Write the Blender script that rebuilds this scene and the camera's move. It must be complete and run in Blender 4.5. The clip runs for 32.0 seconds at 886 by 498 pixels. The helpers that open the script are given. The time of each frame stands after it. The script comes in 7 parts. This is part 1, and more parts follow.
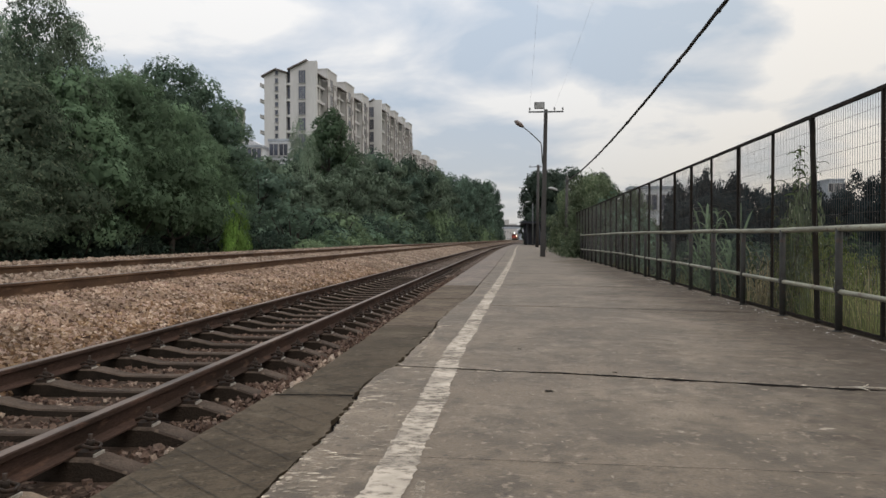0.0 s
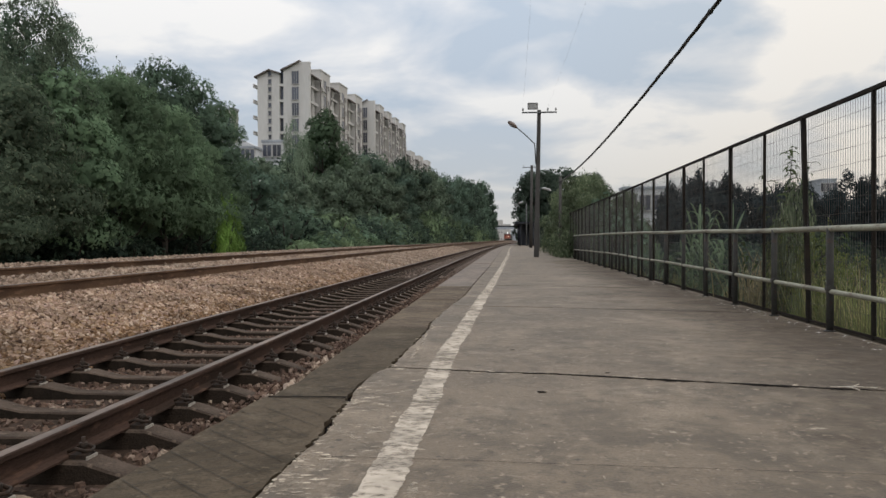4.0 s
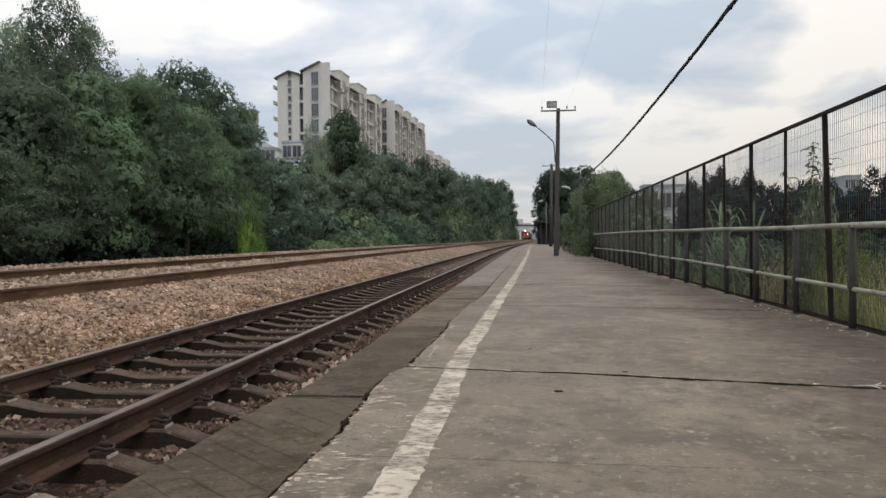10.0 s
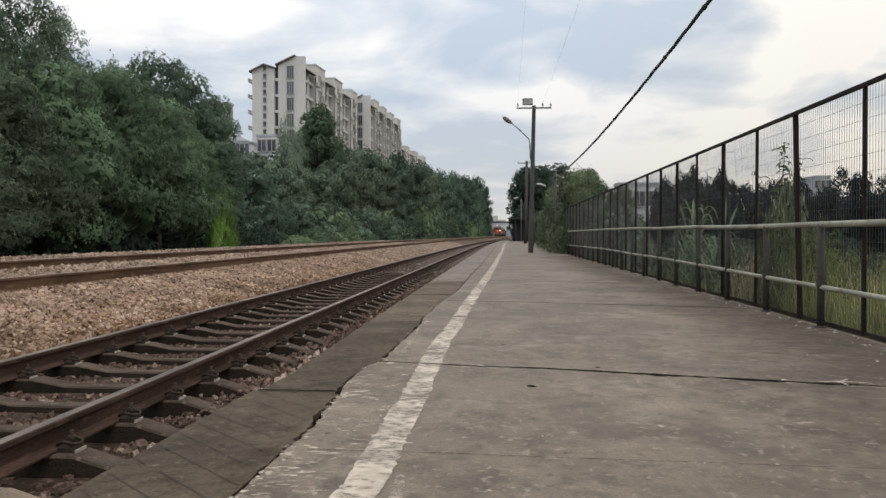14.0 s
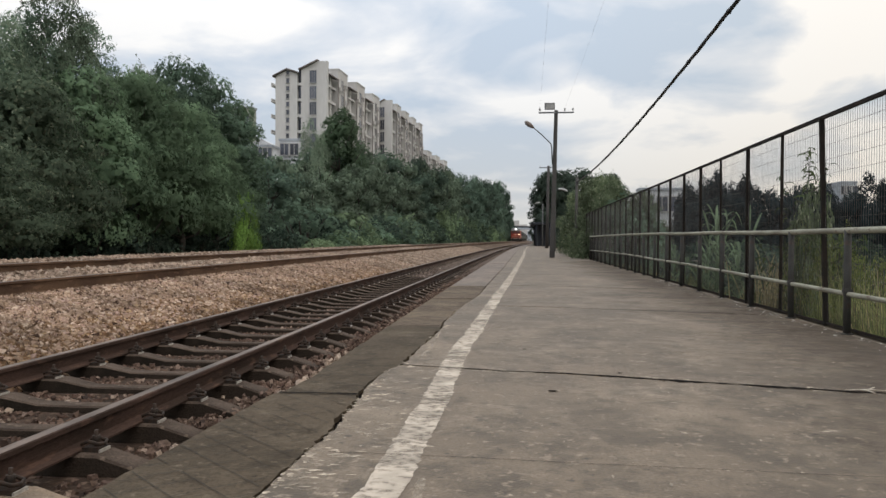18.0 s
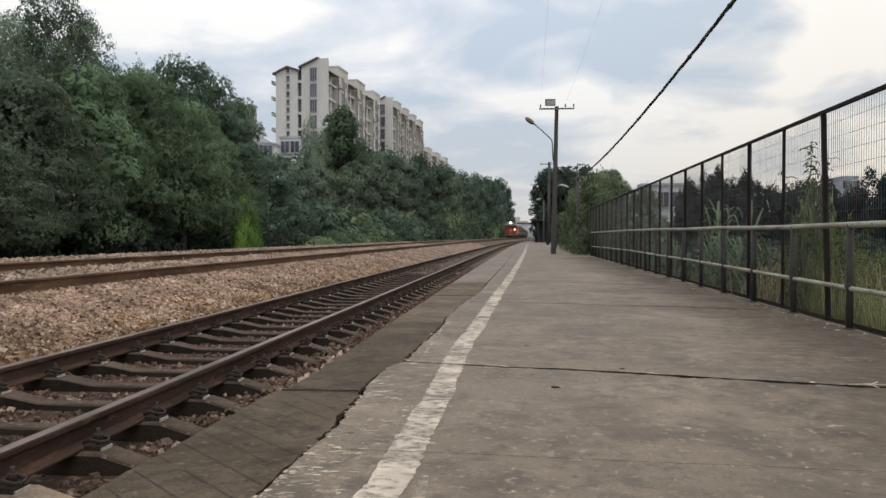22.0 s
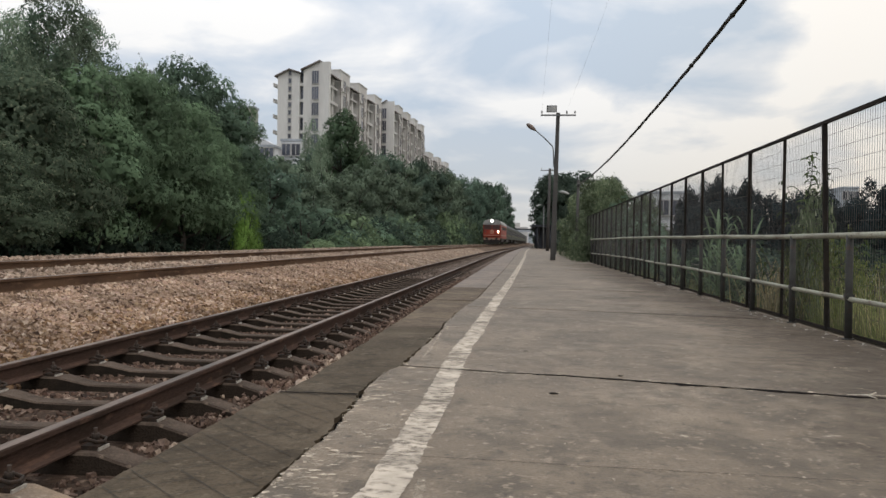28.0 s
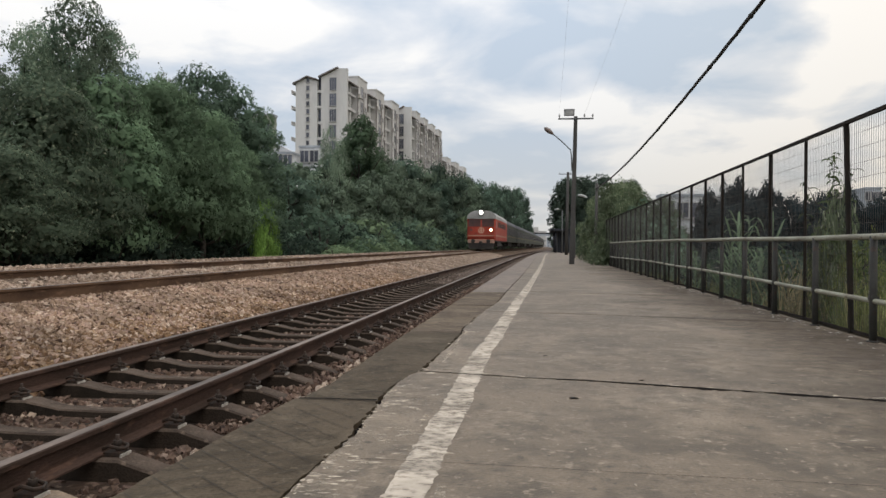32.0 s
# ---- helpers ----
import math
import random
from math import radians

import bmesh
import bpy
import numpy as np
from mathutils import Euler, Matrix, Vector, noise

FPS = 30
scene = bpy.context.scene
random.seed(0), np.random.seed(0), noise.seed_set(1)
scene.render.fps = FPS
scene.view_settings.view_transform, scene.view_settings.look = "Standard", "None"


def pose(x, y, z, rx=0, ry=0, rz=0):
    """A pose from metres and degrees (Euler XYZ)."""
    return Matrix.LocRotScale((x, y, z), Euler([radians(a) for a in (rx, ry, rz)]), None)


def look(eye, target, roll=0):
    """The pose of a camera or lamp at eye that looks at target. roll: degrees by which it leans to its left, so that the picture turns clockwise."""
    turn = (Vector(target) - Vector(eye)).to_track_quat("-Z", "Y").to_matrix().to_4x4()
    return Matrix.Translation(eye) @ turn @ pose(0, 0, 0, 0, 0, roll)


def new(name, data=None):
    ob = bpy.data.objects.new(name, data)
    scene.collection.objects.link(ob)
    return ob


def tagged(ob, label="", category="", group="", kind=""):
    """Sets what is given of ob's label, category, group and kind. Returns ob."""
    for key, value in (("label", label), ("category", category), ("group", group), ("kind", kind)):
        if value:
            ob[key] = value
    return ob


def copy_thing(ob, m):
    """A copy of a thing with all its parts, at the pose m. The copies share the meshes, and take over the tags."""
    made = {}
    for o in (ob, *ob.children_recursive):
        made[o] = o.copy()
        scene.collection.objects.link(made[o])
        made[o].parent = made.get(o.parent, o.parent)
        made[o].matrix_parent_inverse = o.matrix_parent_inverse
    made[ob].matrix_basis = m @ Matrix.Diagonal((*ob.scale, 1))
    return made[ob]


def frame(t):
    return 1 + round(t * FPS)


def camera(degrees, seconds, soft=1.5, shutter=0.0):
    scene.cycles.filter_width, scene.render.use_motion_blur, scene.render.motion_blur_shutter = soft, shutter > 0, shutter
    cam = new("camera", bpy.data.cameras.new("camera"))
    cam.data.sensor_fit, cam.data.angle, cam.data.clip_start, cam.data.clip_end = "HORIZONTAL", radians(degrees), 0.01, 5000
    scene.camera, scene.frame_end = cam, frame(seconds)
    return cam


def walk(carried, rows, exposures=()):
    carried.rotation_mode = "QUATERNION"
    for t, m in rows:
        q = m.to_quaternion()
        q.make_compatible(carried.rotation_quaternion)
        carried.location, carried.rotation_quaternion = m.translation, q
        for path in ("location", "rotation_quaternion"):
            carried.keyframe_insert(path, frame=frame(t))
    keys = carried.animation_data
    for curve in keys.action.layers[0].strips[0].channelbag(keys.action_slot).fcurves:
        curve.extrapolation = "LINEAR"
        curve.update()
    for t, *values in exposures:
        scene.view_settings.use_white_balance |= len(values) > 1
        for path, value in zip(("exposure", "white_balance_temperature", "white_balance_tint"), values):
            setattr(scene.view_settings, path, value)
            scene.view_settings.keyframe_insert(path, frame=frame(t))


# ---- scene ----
# camera: held by hand over the platform, almost still
cam = camera(58.0, 32.0)
PATH = [
    (0, 0.000, -0.000, 0.870, 89.29, -0.00, 4.97),
    (0.5, -0.002, -0.004, 0.870, 89.30, -0.17, 4.66),
    (1, -0.002, -0.004, 0.870, 89.35, -0.19, 4.57),
    (1.5, 0.001, -0.002, 0.870, 89.23, 0.01, 4.96),
    (2, 0.000, -0.010, 0.872, 89.35, 0.02, 5.01),
    (2.5, -0.000, -0.003, 0.871, 89.52, -0.05, 4.72),
    (3, 0.001, -0.007, 0.873, 89.44, -0.09, 4.77),
    (3.5, 0.005, -0.011, 0.876, 89.36, -0.02, 4.61),
    (5.5, 0.010, -0.011, 0.873, 89.11, 0.50, 4.66),
    (6, 0.005, 0.009, 0.869, 88.83, 0.34, 4.68),
    (6.5, 0.025, -0.007, 0.864, 88.72, -0.69, 6.24),
    (6.6, 0.020, -0.009, 0.866, 88.34, -1.50, 5.87),
    (6.7, 0.014, -0.011, 0.867, 88.40, -2.30, 5.23),
    (6.8, 0.009, -0.014, 0.869, 88.84, -2.80, 5.45),
    (6.9, 0.003, -0.016, 0.870, 88.92, -2.90, 6.54),
    (7, -0.002, -0.018, 0.872, 88.88, -2.76, 8.11),
    (7.1, -0.001, -0.019, 0.876, 89.15, -1.60, 9.81),
    (7.2, -0.001, -0.020, 0.879, 89.86, -0.60, 10.57),
    (7.3, -0.000, -0.020, 0.883, 90.61, 0.10, 10.62),
    (7.4, 0.000, -0.021, 0.886, 90.63, 0.20, 10.26),
    (7.5, 0.001, -0.022, 0.890, 90.68, 0.25, 9.62),
    (7.6, 0.004, -0.022, 0.890, 90.68, 0.50, 8.84),
    (7.7, 0.008, -0.022, 0.890, 91.16, 0.70, 7.83),
    (7.8, 0.011, -0.021, 0.890, 91.60, 0.75, 6.96),
    (8, 0.018, -0.021, 0.890, 91.26, 0.75, 6.43),
    (8.2, 0.022, -0.017, 0.887, 90.82, 0.50, 5.75),
    (8.3, 0.023, -0.014, 0.886, 90.65, 0.35, 5.61),
    (8.4, 0.025, -0.012, 0.884, 90.34, 0.25, 5.33),
    (8.5, 0.027, -0.010, 0.883, 89.77, 0.17, 4.99),
    (9, 0.032, -0.012, 0.881, 89.37, 0.38, 5.21),
    (9.5, 0.030, -0.006, 0.878, 89.52, 0.57, 5.92),
    (10, 0.032, -0.010, 0.876, 89.29, 0.48, 5.96),
    (10.5, 0.031, -0.010, 0.878, 89.16, 0.45, 5.89),
    (11, 0.031, -0.014, 0.875, 89.91, 0.39, 4.84),
    (11.5, 0.030, 0.007, 0.871, 88.62, 0.40, 4.73),
    (12, 0.032, -0.015, 0.875, 89.88, 0.71, 4.56),
    (12.5, 0.032, -0.015, 0.867, 89.68, 0.53, 5.84),
    (13, 0.036, -0.000, 0.869, 89.13, 0.64, 4.20),
    (13.5, 0.034, 0.001, 0.865, 88.88, 0.13, 4.15),
    (14, 0.034, -0.007, 0.867, 89.01, -0.04, 4.17),
    (14.5, 0.033, -0.008, 0.867, 89.02, -0.30, 4.28),
    (15, 0.033, -0.008, 0.867, 89.26, -0.16, 5.00),
    (15.5, 0.030, 0.005, 0.865, 89.13, -0.09, 5.79),
    (17.5, 0.032, 0.005, 0.864, 88.85, -0.07, 5.83),
    (18, 0.030, -0.007, 0.864, 89.32, -0.35, 5.68),
    (18.5, 0.026, -0.010, 0.863, 89.47, -0.56, 5.82),
    (19, 0.030, 0.002, 0.862, 89.08, -0.28, 5.92),
    (19.5, 0.028, 0.017, 0.862, 88.61, 0.28, 5.78),
    (20, 0.030, -0.005, 0.860, 89.10, -0.18, 5.45),
    (20.5, 0.030, -0.002, 0.862, 89.28, -0.30, 5.38),
    (21, 0.027, -0.010, 0.864, 89.31, -0.45, 5.14),
    (21.5, 0.026, -0.002, 0.861, 89.18, -0.21, 5.69),
    (22, 0.027, 0.006, 0.860, 89.10, -0.05, 5.76),
    (22.5, 0.029, -0.001, 0.861, 89.09, -0.06, 5.74),
    (23, 0.028, -0.003, 0.863, 89.23, -0.15, 5.58),
    (23.5, 0.027, -0.002, 0.861, 89.29, -0.19, 5.46),
    (24, 0.024, 0.002, 0.861, 89.32, -0.26, 5.32),
    (24.5, 0.025, 0.002, 0.862, 89.20, -0.40, 5.41),
    (25, 0.025, 0.011, 0.861, 89.04, -0.50, 5.35),
    (25.5, 0.028, 0.002, 0.859, 89.15, -0.70, 5.14),
    (27.5, 0.019, 0.001, 0.865, 89.32, -1.09, 5.65),
    (28, 0.023, 0.002, 0.859, 89.44, -0.88, 5.73),
    (28.5, 0.026, -0.005, 0.861, 89.61, -0.74, 5.83),
    (29, 0.025, -0.009, 0.861, 89.63, -0.77, 5.76),
    (29.5, 0.025, -0.006, 0.862, 89.60, -0.66, 5.98),
    (30, 0.028, -0.009, 0.861, 89.55, -0.58, 6.11),
    (30.5, 0.028, -0.011, 0.860, 89.51, -0.50, 6.40),
    (31, 0.027, -0.008, 0.861, 89.67, -0.41, 6.77),
    (31.5, 0.025, 0.001, 0.861, 89.71, -0.47, 6.88),
    (32, 0.023, 0.011, 0.859, 89.78, -0.37, 7.05),
]
walk(cam, [(t, pose(x, y, z, rx, ry, rz)) for t, x, y, z, rx, ry, rz in PATH],
     [(0, 0.07), (3, 0.05), (6, 0.03), (7, -0.01), (8, 0.15), (9, 0.18), (11, 0.20), (14, 0.21), (20, 0.19), (32, 0.18)])

# ---- world and light ----
SUN_EL, SUN_AZ = 58.0, 150.0      # azimuth clockwise from +y


def nodes_of(m):
    m.use_nodes = True
    nt = m.node_tree
    nt.nodes.clear()
    return nt, nt.nodes, nt.links


def build_world():
    w = bpy.data.worlds.new("overcast_sky")
    scene.world = w
    nt, N, L = nodes_of(w)
    out, bg = N.new("ShaderNodeOutputWorld"), N.new("ShaderNodeBackground")
    sky = N.new("ShaderNodeTexSky")
    sky.sky_type, sky.sun_disc = "NISHITA", False
    sky.sun_elevation, sky.sun_rotation = radians(SUN_EL), radians(SUN_AZ)
    sky.air_density, sky.dust_density = 1.0, 2.0
    tc, sep = N.new("ShaderNodeTexCoord"), N.new("ShaderNodeSeparateXYZ")
    L.new(tc.outputs["Generated"], sep.inputs[0])
    up = N.new("ShaderNodeMath"); up.operation = "ADD"; up.inputs[1].default_value = 0.22
    mx = N.new("ShaderNodeMath"); mx.operation = "MAXIMUM"; mx.inputs[1].default_value = 0.0
    L.new(sep.outputs[2], mx.inputs[0]); L.new(mx.outputs[0], up.inputs[0])
    comb = N.new("ShaderNodeCombineXYZ")
    for i in (0, 1):
        dv = N.new("ShaderNodeMath"); dv.operation = "DIVIDE"
        L.new(sep.outputs[i], dv.inputs[0]); L.new(up.outputs[0], dv.inputs[1]); L.new(dv.outputs[0], comb.inputs[i])
    comb.inputs[2].default_value = CLOUD_SEED
    n1 = N.new("ShaderNodeTexNoise"); n1.inputs["Scale"].default_value = 2.3; n1.inputs["Detail"].default_value = 6.0
    n1.inputs["Roughness"].default_value = 0.5; n1.inputs["Distortion"].default_value = 0.3
    L.new(comb.outputs[0], n1.inputs["Vector"])
    ramp = N.new("ShaderNodeValToRGB")
    e = ramp.color_ramp.elements
    e[0].position, e[0].color = 0.38, (0.52, 0.595, 0.69, 1)
    e[1].position, e[1].color = 0.60, (0.92, 0.905, 0.885, 1)
    mid = e.new(0.49); mid.color = (0.69, 0.723, 0.772, 1)
    # broad cloud masses: thicker grey ahead, thinner and brighter to either side
    n2 = N.new("ShaderNodeTexNoise"); n2.inputs["Scale"].default_value = 1.3; n2.inputs["Detail"].default_value = 3.0
    L.new(comb.outputs[0], n2.inputs["Vector"])
    wob = N.new("ShaderNodeMath"); wob.operation = "MULTIPLY_ADD"; wob.inputs[1].default_value = 0.45
    L.new(n2.outputs[0], wob.inputs[0]); L.new(sep.outputs[0], wob.inputs[2])
    mass = N.new("ShaderNodeValToRGB"); mass.color_ramp.interpolation = "B_SPLINE"
    me = mass.color_ramp.elements
    me[0].position, me[0].color = 0.0, (0.62, 0.62, 0.62, 1)
    me[1].position, me[1].color = 1.0, (0.58, 0.58, 0.58, 1)
    for at, v in ((0.2, 0.62), (0.33, 0.38), (0.49, 0.38), (0.60, 0.57)):
        q = me.new(at); q.color = (v, v, v, 1)
    span = N.new("ShaderNodeMapRange"); span.inputs[1].default_value, span.inputs[2].default_value = -0.6, 1.0
    L.new(wob.outputs[0], span.inputs[0]); L.new(span.outputs[0], mass.inputs[0])
    lift = N.new("ShaderNodeMath"); lift.operation = "MULTIPLY_ADD"; lift.inputs[1].default_value, lift.inputs[2].default_value = 0.5, -0.235
    L.new(mass.outputs[0], lift.inputs[0])
    soft_n = N.new("ShaderNodeMath"); soft_n.operation = "MULTIPLY_ADD"; soft_n.inputs[1].default_value, soft_n.inputs[2].default_value = 1.05, -0.025
    L.new(n1.outputs[0], soft_n.inputs[0])
    both = N.new("ShaderNodeMath"); both.operation = "ADD"
    L.new(soft_n.outputs[0], both.inputs[0]); L.new(lift.outputs[0], both.inputs[1])
    L.new(both.outputs[0], ramp.inputs[0])
    # horizon haze, warmer towards the right where the cloud thins
    hz = N.new("ShaderNodeMapRange"); hz.inputs[1].default_value = 0.0; hz.inputs[2].default_value = 0.17
    hz.inputs[3].default_value = 0.75; hz.inputs[4].default_value = 0.0
    L.new(sep.outputs[2], hz.inputs[0])
    warm = N.new("ShaderNodeMapRange"); warm.inputs[1].default_value, warm.inputs[2].default_value = 0.02, 0.34
    L.new(sep.outputs[0], warm.inputs[0])
    hue = N.new("ShaderNodeMix"); hue.data_type = "RGBA"
    hue.inputs[6].default_value, hue.inputs[7].default_value = (0.72, 0.714, 0.70, 1), (0.88, 0.812, 0.735, 1)
    L.new(warm.outputs[0], hue.inputs[0])
    mix = N.new("ShaderNodeMix"); mix.data_type = "RGBA"
    L.new(hue.outputs[2], mix.inputs[7])
    L.new(hz.outputs[0], mix.inputs[0]); L.new(ramp.outputs[0], mix.inputs[6])
    # a share of clear sky behind the cloud sheet
    sc = N.new("ShaderNodeMix"); sc.data_type = "RGBA"; sc.blend_type = "MULTIPLY"; sc.inputs[0].default_value = 1.0
    sc.inputs[7].default_value = (0.1, 0.1, 0.1, 1)
    L.new(sky.outputs[0], sc.inputs[6])
    mix2 = N.new("ShaderNodeMix"); mix2.data_type = "RGBA"; mix2.inputs[0].default_value = 0.9
    tint = N.new("ShaderNodeMix"); tint.data_type = "RGBA"; tint.blend_type = "MULTIPLY"; tint.inputs[7].default_value = (1.0, 0.965, 0.91, 1)
    L.new(warm.outputs[0], tint.inputs[0]); L.new(mix.outputs[2], tint.inputs[6])
    L.new(sc.outputs[2], mix2.inputs[6]); L.new(tint.outputs[2], mix2.inputs[7])
    L.new(mix2.outputs[2], bg.inputs[0])
    # an overcast sky is brighter overhead than at the horizon
    gr = N.new("ShaderNodeMapRange"); gr.inputs[1].default_value, gr.inputs[2].default_value = 0.0, 1.0
    gr.inputs[3].default_value, gr.inputs[4].default_value = SKY * 0.77, SKY * 1.75
    L.new(sep.outputs[2], gr.inputs[0]); L.new(gr.outputs[0], bg.inputs[1])
    L.new(bg.outputs[0], out.inputs[0])


SKY, CLOUD_SEED = 1.02, 3.7
build_world()
sun = new("sun", bpy.data.lights.new("sun", "SUN"))
sun.data.energy, sun.data.angle, sun.data.color = 0.5, radians(25), (1.0, 0.95, 0.88)
a, e = radians(SUN_AZ), radians(SUN_EL)
sun.matrix_world = look((0, 0, 60), (-math.sin(a) * math.cos(e) * 50, -math.cos(a) * math.cos(e) * 50, 60 - math.sin(e) * 50))


# ---- materials ----
def surface(name, base, rough=0.8, second=None, scale=3.0, fine=60.0, bump=0.3, third=None, metal=0.0, lo=0.4, hi=0.62, obj_var=0.0, spec=0.5, stretch=None, island=0.0, grain=1.0):
    """Two scales of colour change and a fine relief; third is a sparse stain."""
    m = bpy.data.materials.new(name)
    nt, N, L = nodes_of(m)
    out, bs = N.new("ShaderNodeOutputMaterial"), N.new("ShaderNodeBsdfPrincipled")
    L.new(bs.outputs[0], out.inputs[0])
    bs.inputs["Roughness"].default_value, bs.inputs["Metallic"].default_value = rough, metal
    bs.inputs["Specular IOR Level"].default_value = spec
    tc = N.new("ShaderNodeTexCoord")
    vec = tc.outputs["Object"]
    if stretch:
        mp = N.new("ShaderNodeMapping"); mp.inputs["Scale"].default_value = stretch
        L.new(vec, mp.inputs[0]); vec = mp.outputs[0]
    second = second or tuple(c * 0.7 for c in base)
    n1 = N.new("ShaderNodeTexNoise"); n1.inputs["Scale"].default_value = scale; n1.inputs["Detail"].default_value = 6
    n2 = N.new("ShaderNodeTexNoise"); n2.inputs["Scale"].default_value = fine; n2.inputs["Detail"].default_value = 4
    for n in (n1, n2):
        L.new(vec, n.inputs["Vector"])
    mr = N.new("ShaderNodeMapRange"); mr.inputs[1].default_value, mr.inputs[2].default_value = lo, hi
    L.new(n1.outputs[0], mr.inputs[0])
    mix = N.new("ShaderNodeMix"); mix.data_type = "RGBA"
    mix.inputs[6].default_value, mix.inputs[7].default_value = (*base, 1), (*second, 1)
    L.new(mr.outputs[0], mix.inputs[0])
    col = mix.outputs[2]
    if third:
        n3 = N.new("ShaderNodeTexNoise"); n3.inputs["Scale"].default_value = scale * 3.7; n3.inputs["Detail"].default_value = 8
        L.new(vec, n3.inputs["Vector"])
        m3 = N.new("ShaderNodeMapRange"); m3.inputs[1].default_value, m3.inputs[2].default_value = 0.58, 0.68
        L.new(n3.outputs[0], m3.inputs[0])
        mx = N.new("ShaderNodeMix"); mx.data_type = "RGBA"; mx.inputs[7].default_value = (*third, 1)
        L.new(m3.outputs[0], mx.inputs[0]); L.new(col, mx.inputs[6]); col = mx.outputs[2]
    # fine grain
    g = N.new("ShaderNodeMapRange"); g.inputs[1].default_value, g.inputs[2].default_value = 0.3, 0.7
    g.inputs[3].default_value, g.inputs[4].default_value = 1 - 0.22 * grain, 1 + 0.2 * grain
    L.new(n2.outputs[0], g.inputs[0])
    val = g.outputs[0]
    for amount, node, sock in ((obj_var, "ShaderNodeObjectInfo", "Random"), (island, "ShaderNodeNewGeometry", "Random Per Island")):
        if amount:
            src = N.new(node)
            r = N.new("ShaderNodeMapRange"); r.inputs[3].default_value, r.inputs[4].default_value = 1 - amount, 1 + amount
            L.new(src.outputs[sock], r.inputs[0])
            mu = N.new("ShaderNodeMath"); mu.operation = "MULTIPLY"
            L.new(val, mu.inputs[0]); L.new(r.outputs[0], mu.inputs[1]); val = mu.outputs[0]
    sc = N.new("ShaderNodeVectorMath"); sc.operation = "SCALE"
    L.new(col, sc.inputs[0]); L.new(val, sc.inputs["Scale"])
    L.new(sc.outputs[0], bs.inputs["Base Color"])
    if bump:
        b = N.new("ShaderNodeBump"); b.inputs["Strength"].default_value = bump; b.inputs["Distance"].default_value = 0.02
        L.new(n2.outputs[0], b.inputs["Height"]); L.new(b.outputs[0], bs.inputs["Normal"])
    return m


def leaf_material(name, a, b, c=None):
    """Leaves vary one by one; a little light comes through."""
    m = bpy.data.materials.new(name)
    nt, N, L = nodes_of(m)
    out, bs = N.new("ShaderNodeOutputMaterial"), N.new("ShaderNodeBsdfPrincipled")
    geo, ramp = N.new("ShaderNodeNewGeometry"), N.new("ShaderNodeValToRGB")
    e = ramp.color_ramp.elements
    e[0].color, e[1].color = (*a, 1), (*b, 1)
    if c:
        e[1].position = 0.85
        k = e.new(1.0); k.color = (*c, 1)
    L.new(geo.outputs["Random Per Island"], ramp.inputs[0])
    tc, no = N.new("ShaderNodeTexCoord"), N.new("ShaderNodeTexNoise")
    no.inputs["Scale"].default_value = 0.55
    L.new(tc.outputs["Object"], no.inputs["Vector"])
    mr = N.new("ShaderNodeMapRange"); mr.inputs[1].default_value, mr.inputs[2].default_value = 0.35, 0.65
    mr.inputs[3].default_value, mr.inputs[4].default_value = 0.62, 1.38
    L.new(no.outputs[0], mr.inputs[0])
    oi = N.new("ShaderNodeObjectInfo")
    r2 = N.new("ShaderNodeMapRange"); r2.inputs[3].default_value, r2.inputs[4].default_value = 0.66, 1.34
    L.new(oi.outputs["Random"], r2.inputs[0])
    mu = N.new("ShaderNodeMath"); mu.operation = "MULTIPLY"
    L.new(mr.outputs[0], mu.inputs[0]); L.new(r2.outputs[0], mu.inputs[1])
    sc = N.new("ShaderNodeVectorMath"); sc.operation = "SCALE"
    L.new(ramp.outputs[0], sc.inputs[0]); L.new(mu.outputs[0], sc.inputs["Scale"])
    L.new(sc.outputs[0], bs.inputs["Base Color"])
    bs.inputs["Roughness"].default_value = 0.8
    bs.inputs["Specular IOR Level"].default_value = 0.08
    tr = N.new("ShaderNodeBsdfTranslucent")
    L.new(sc.outputs[0], tr.inputs[0])
    ms = N.new("ShaderNodeMixShader"); ms.inputs[0].default_value = 0.42
    L.new(bs.outputs[0], ms.inputs[1]); L.new(tr.outputs[0], ms.inputs[2]); L.new(ms.outputs[0], out.inputs[0])
    return m


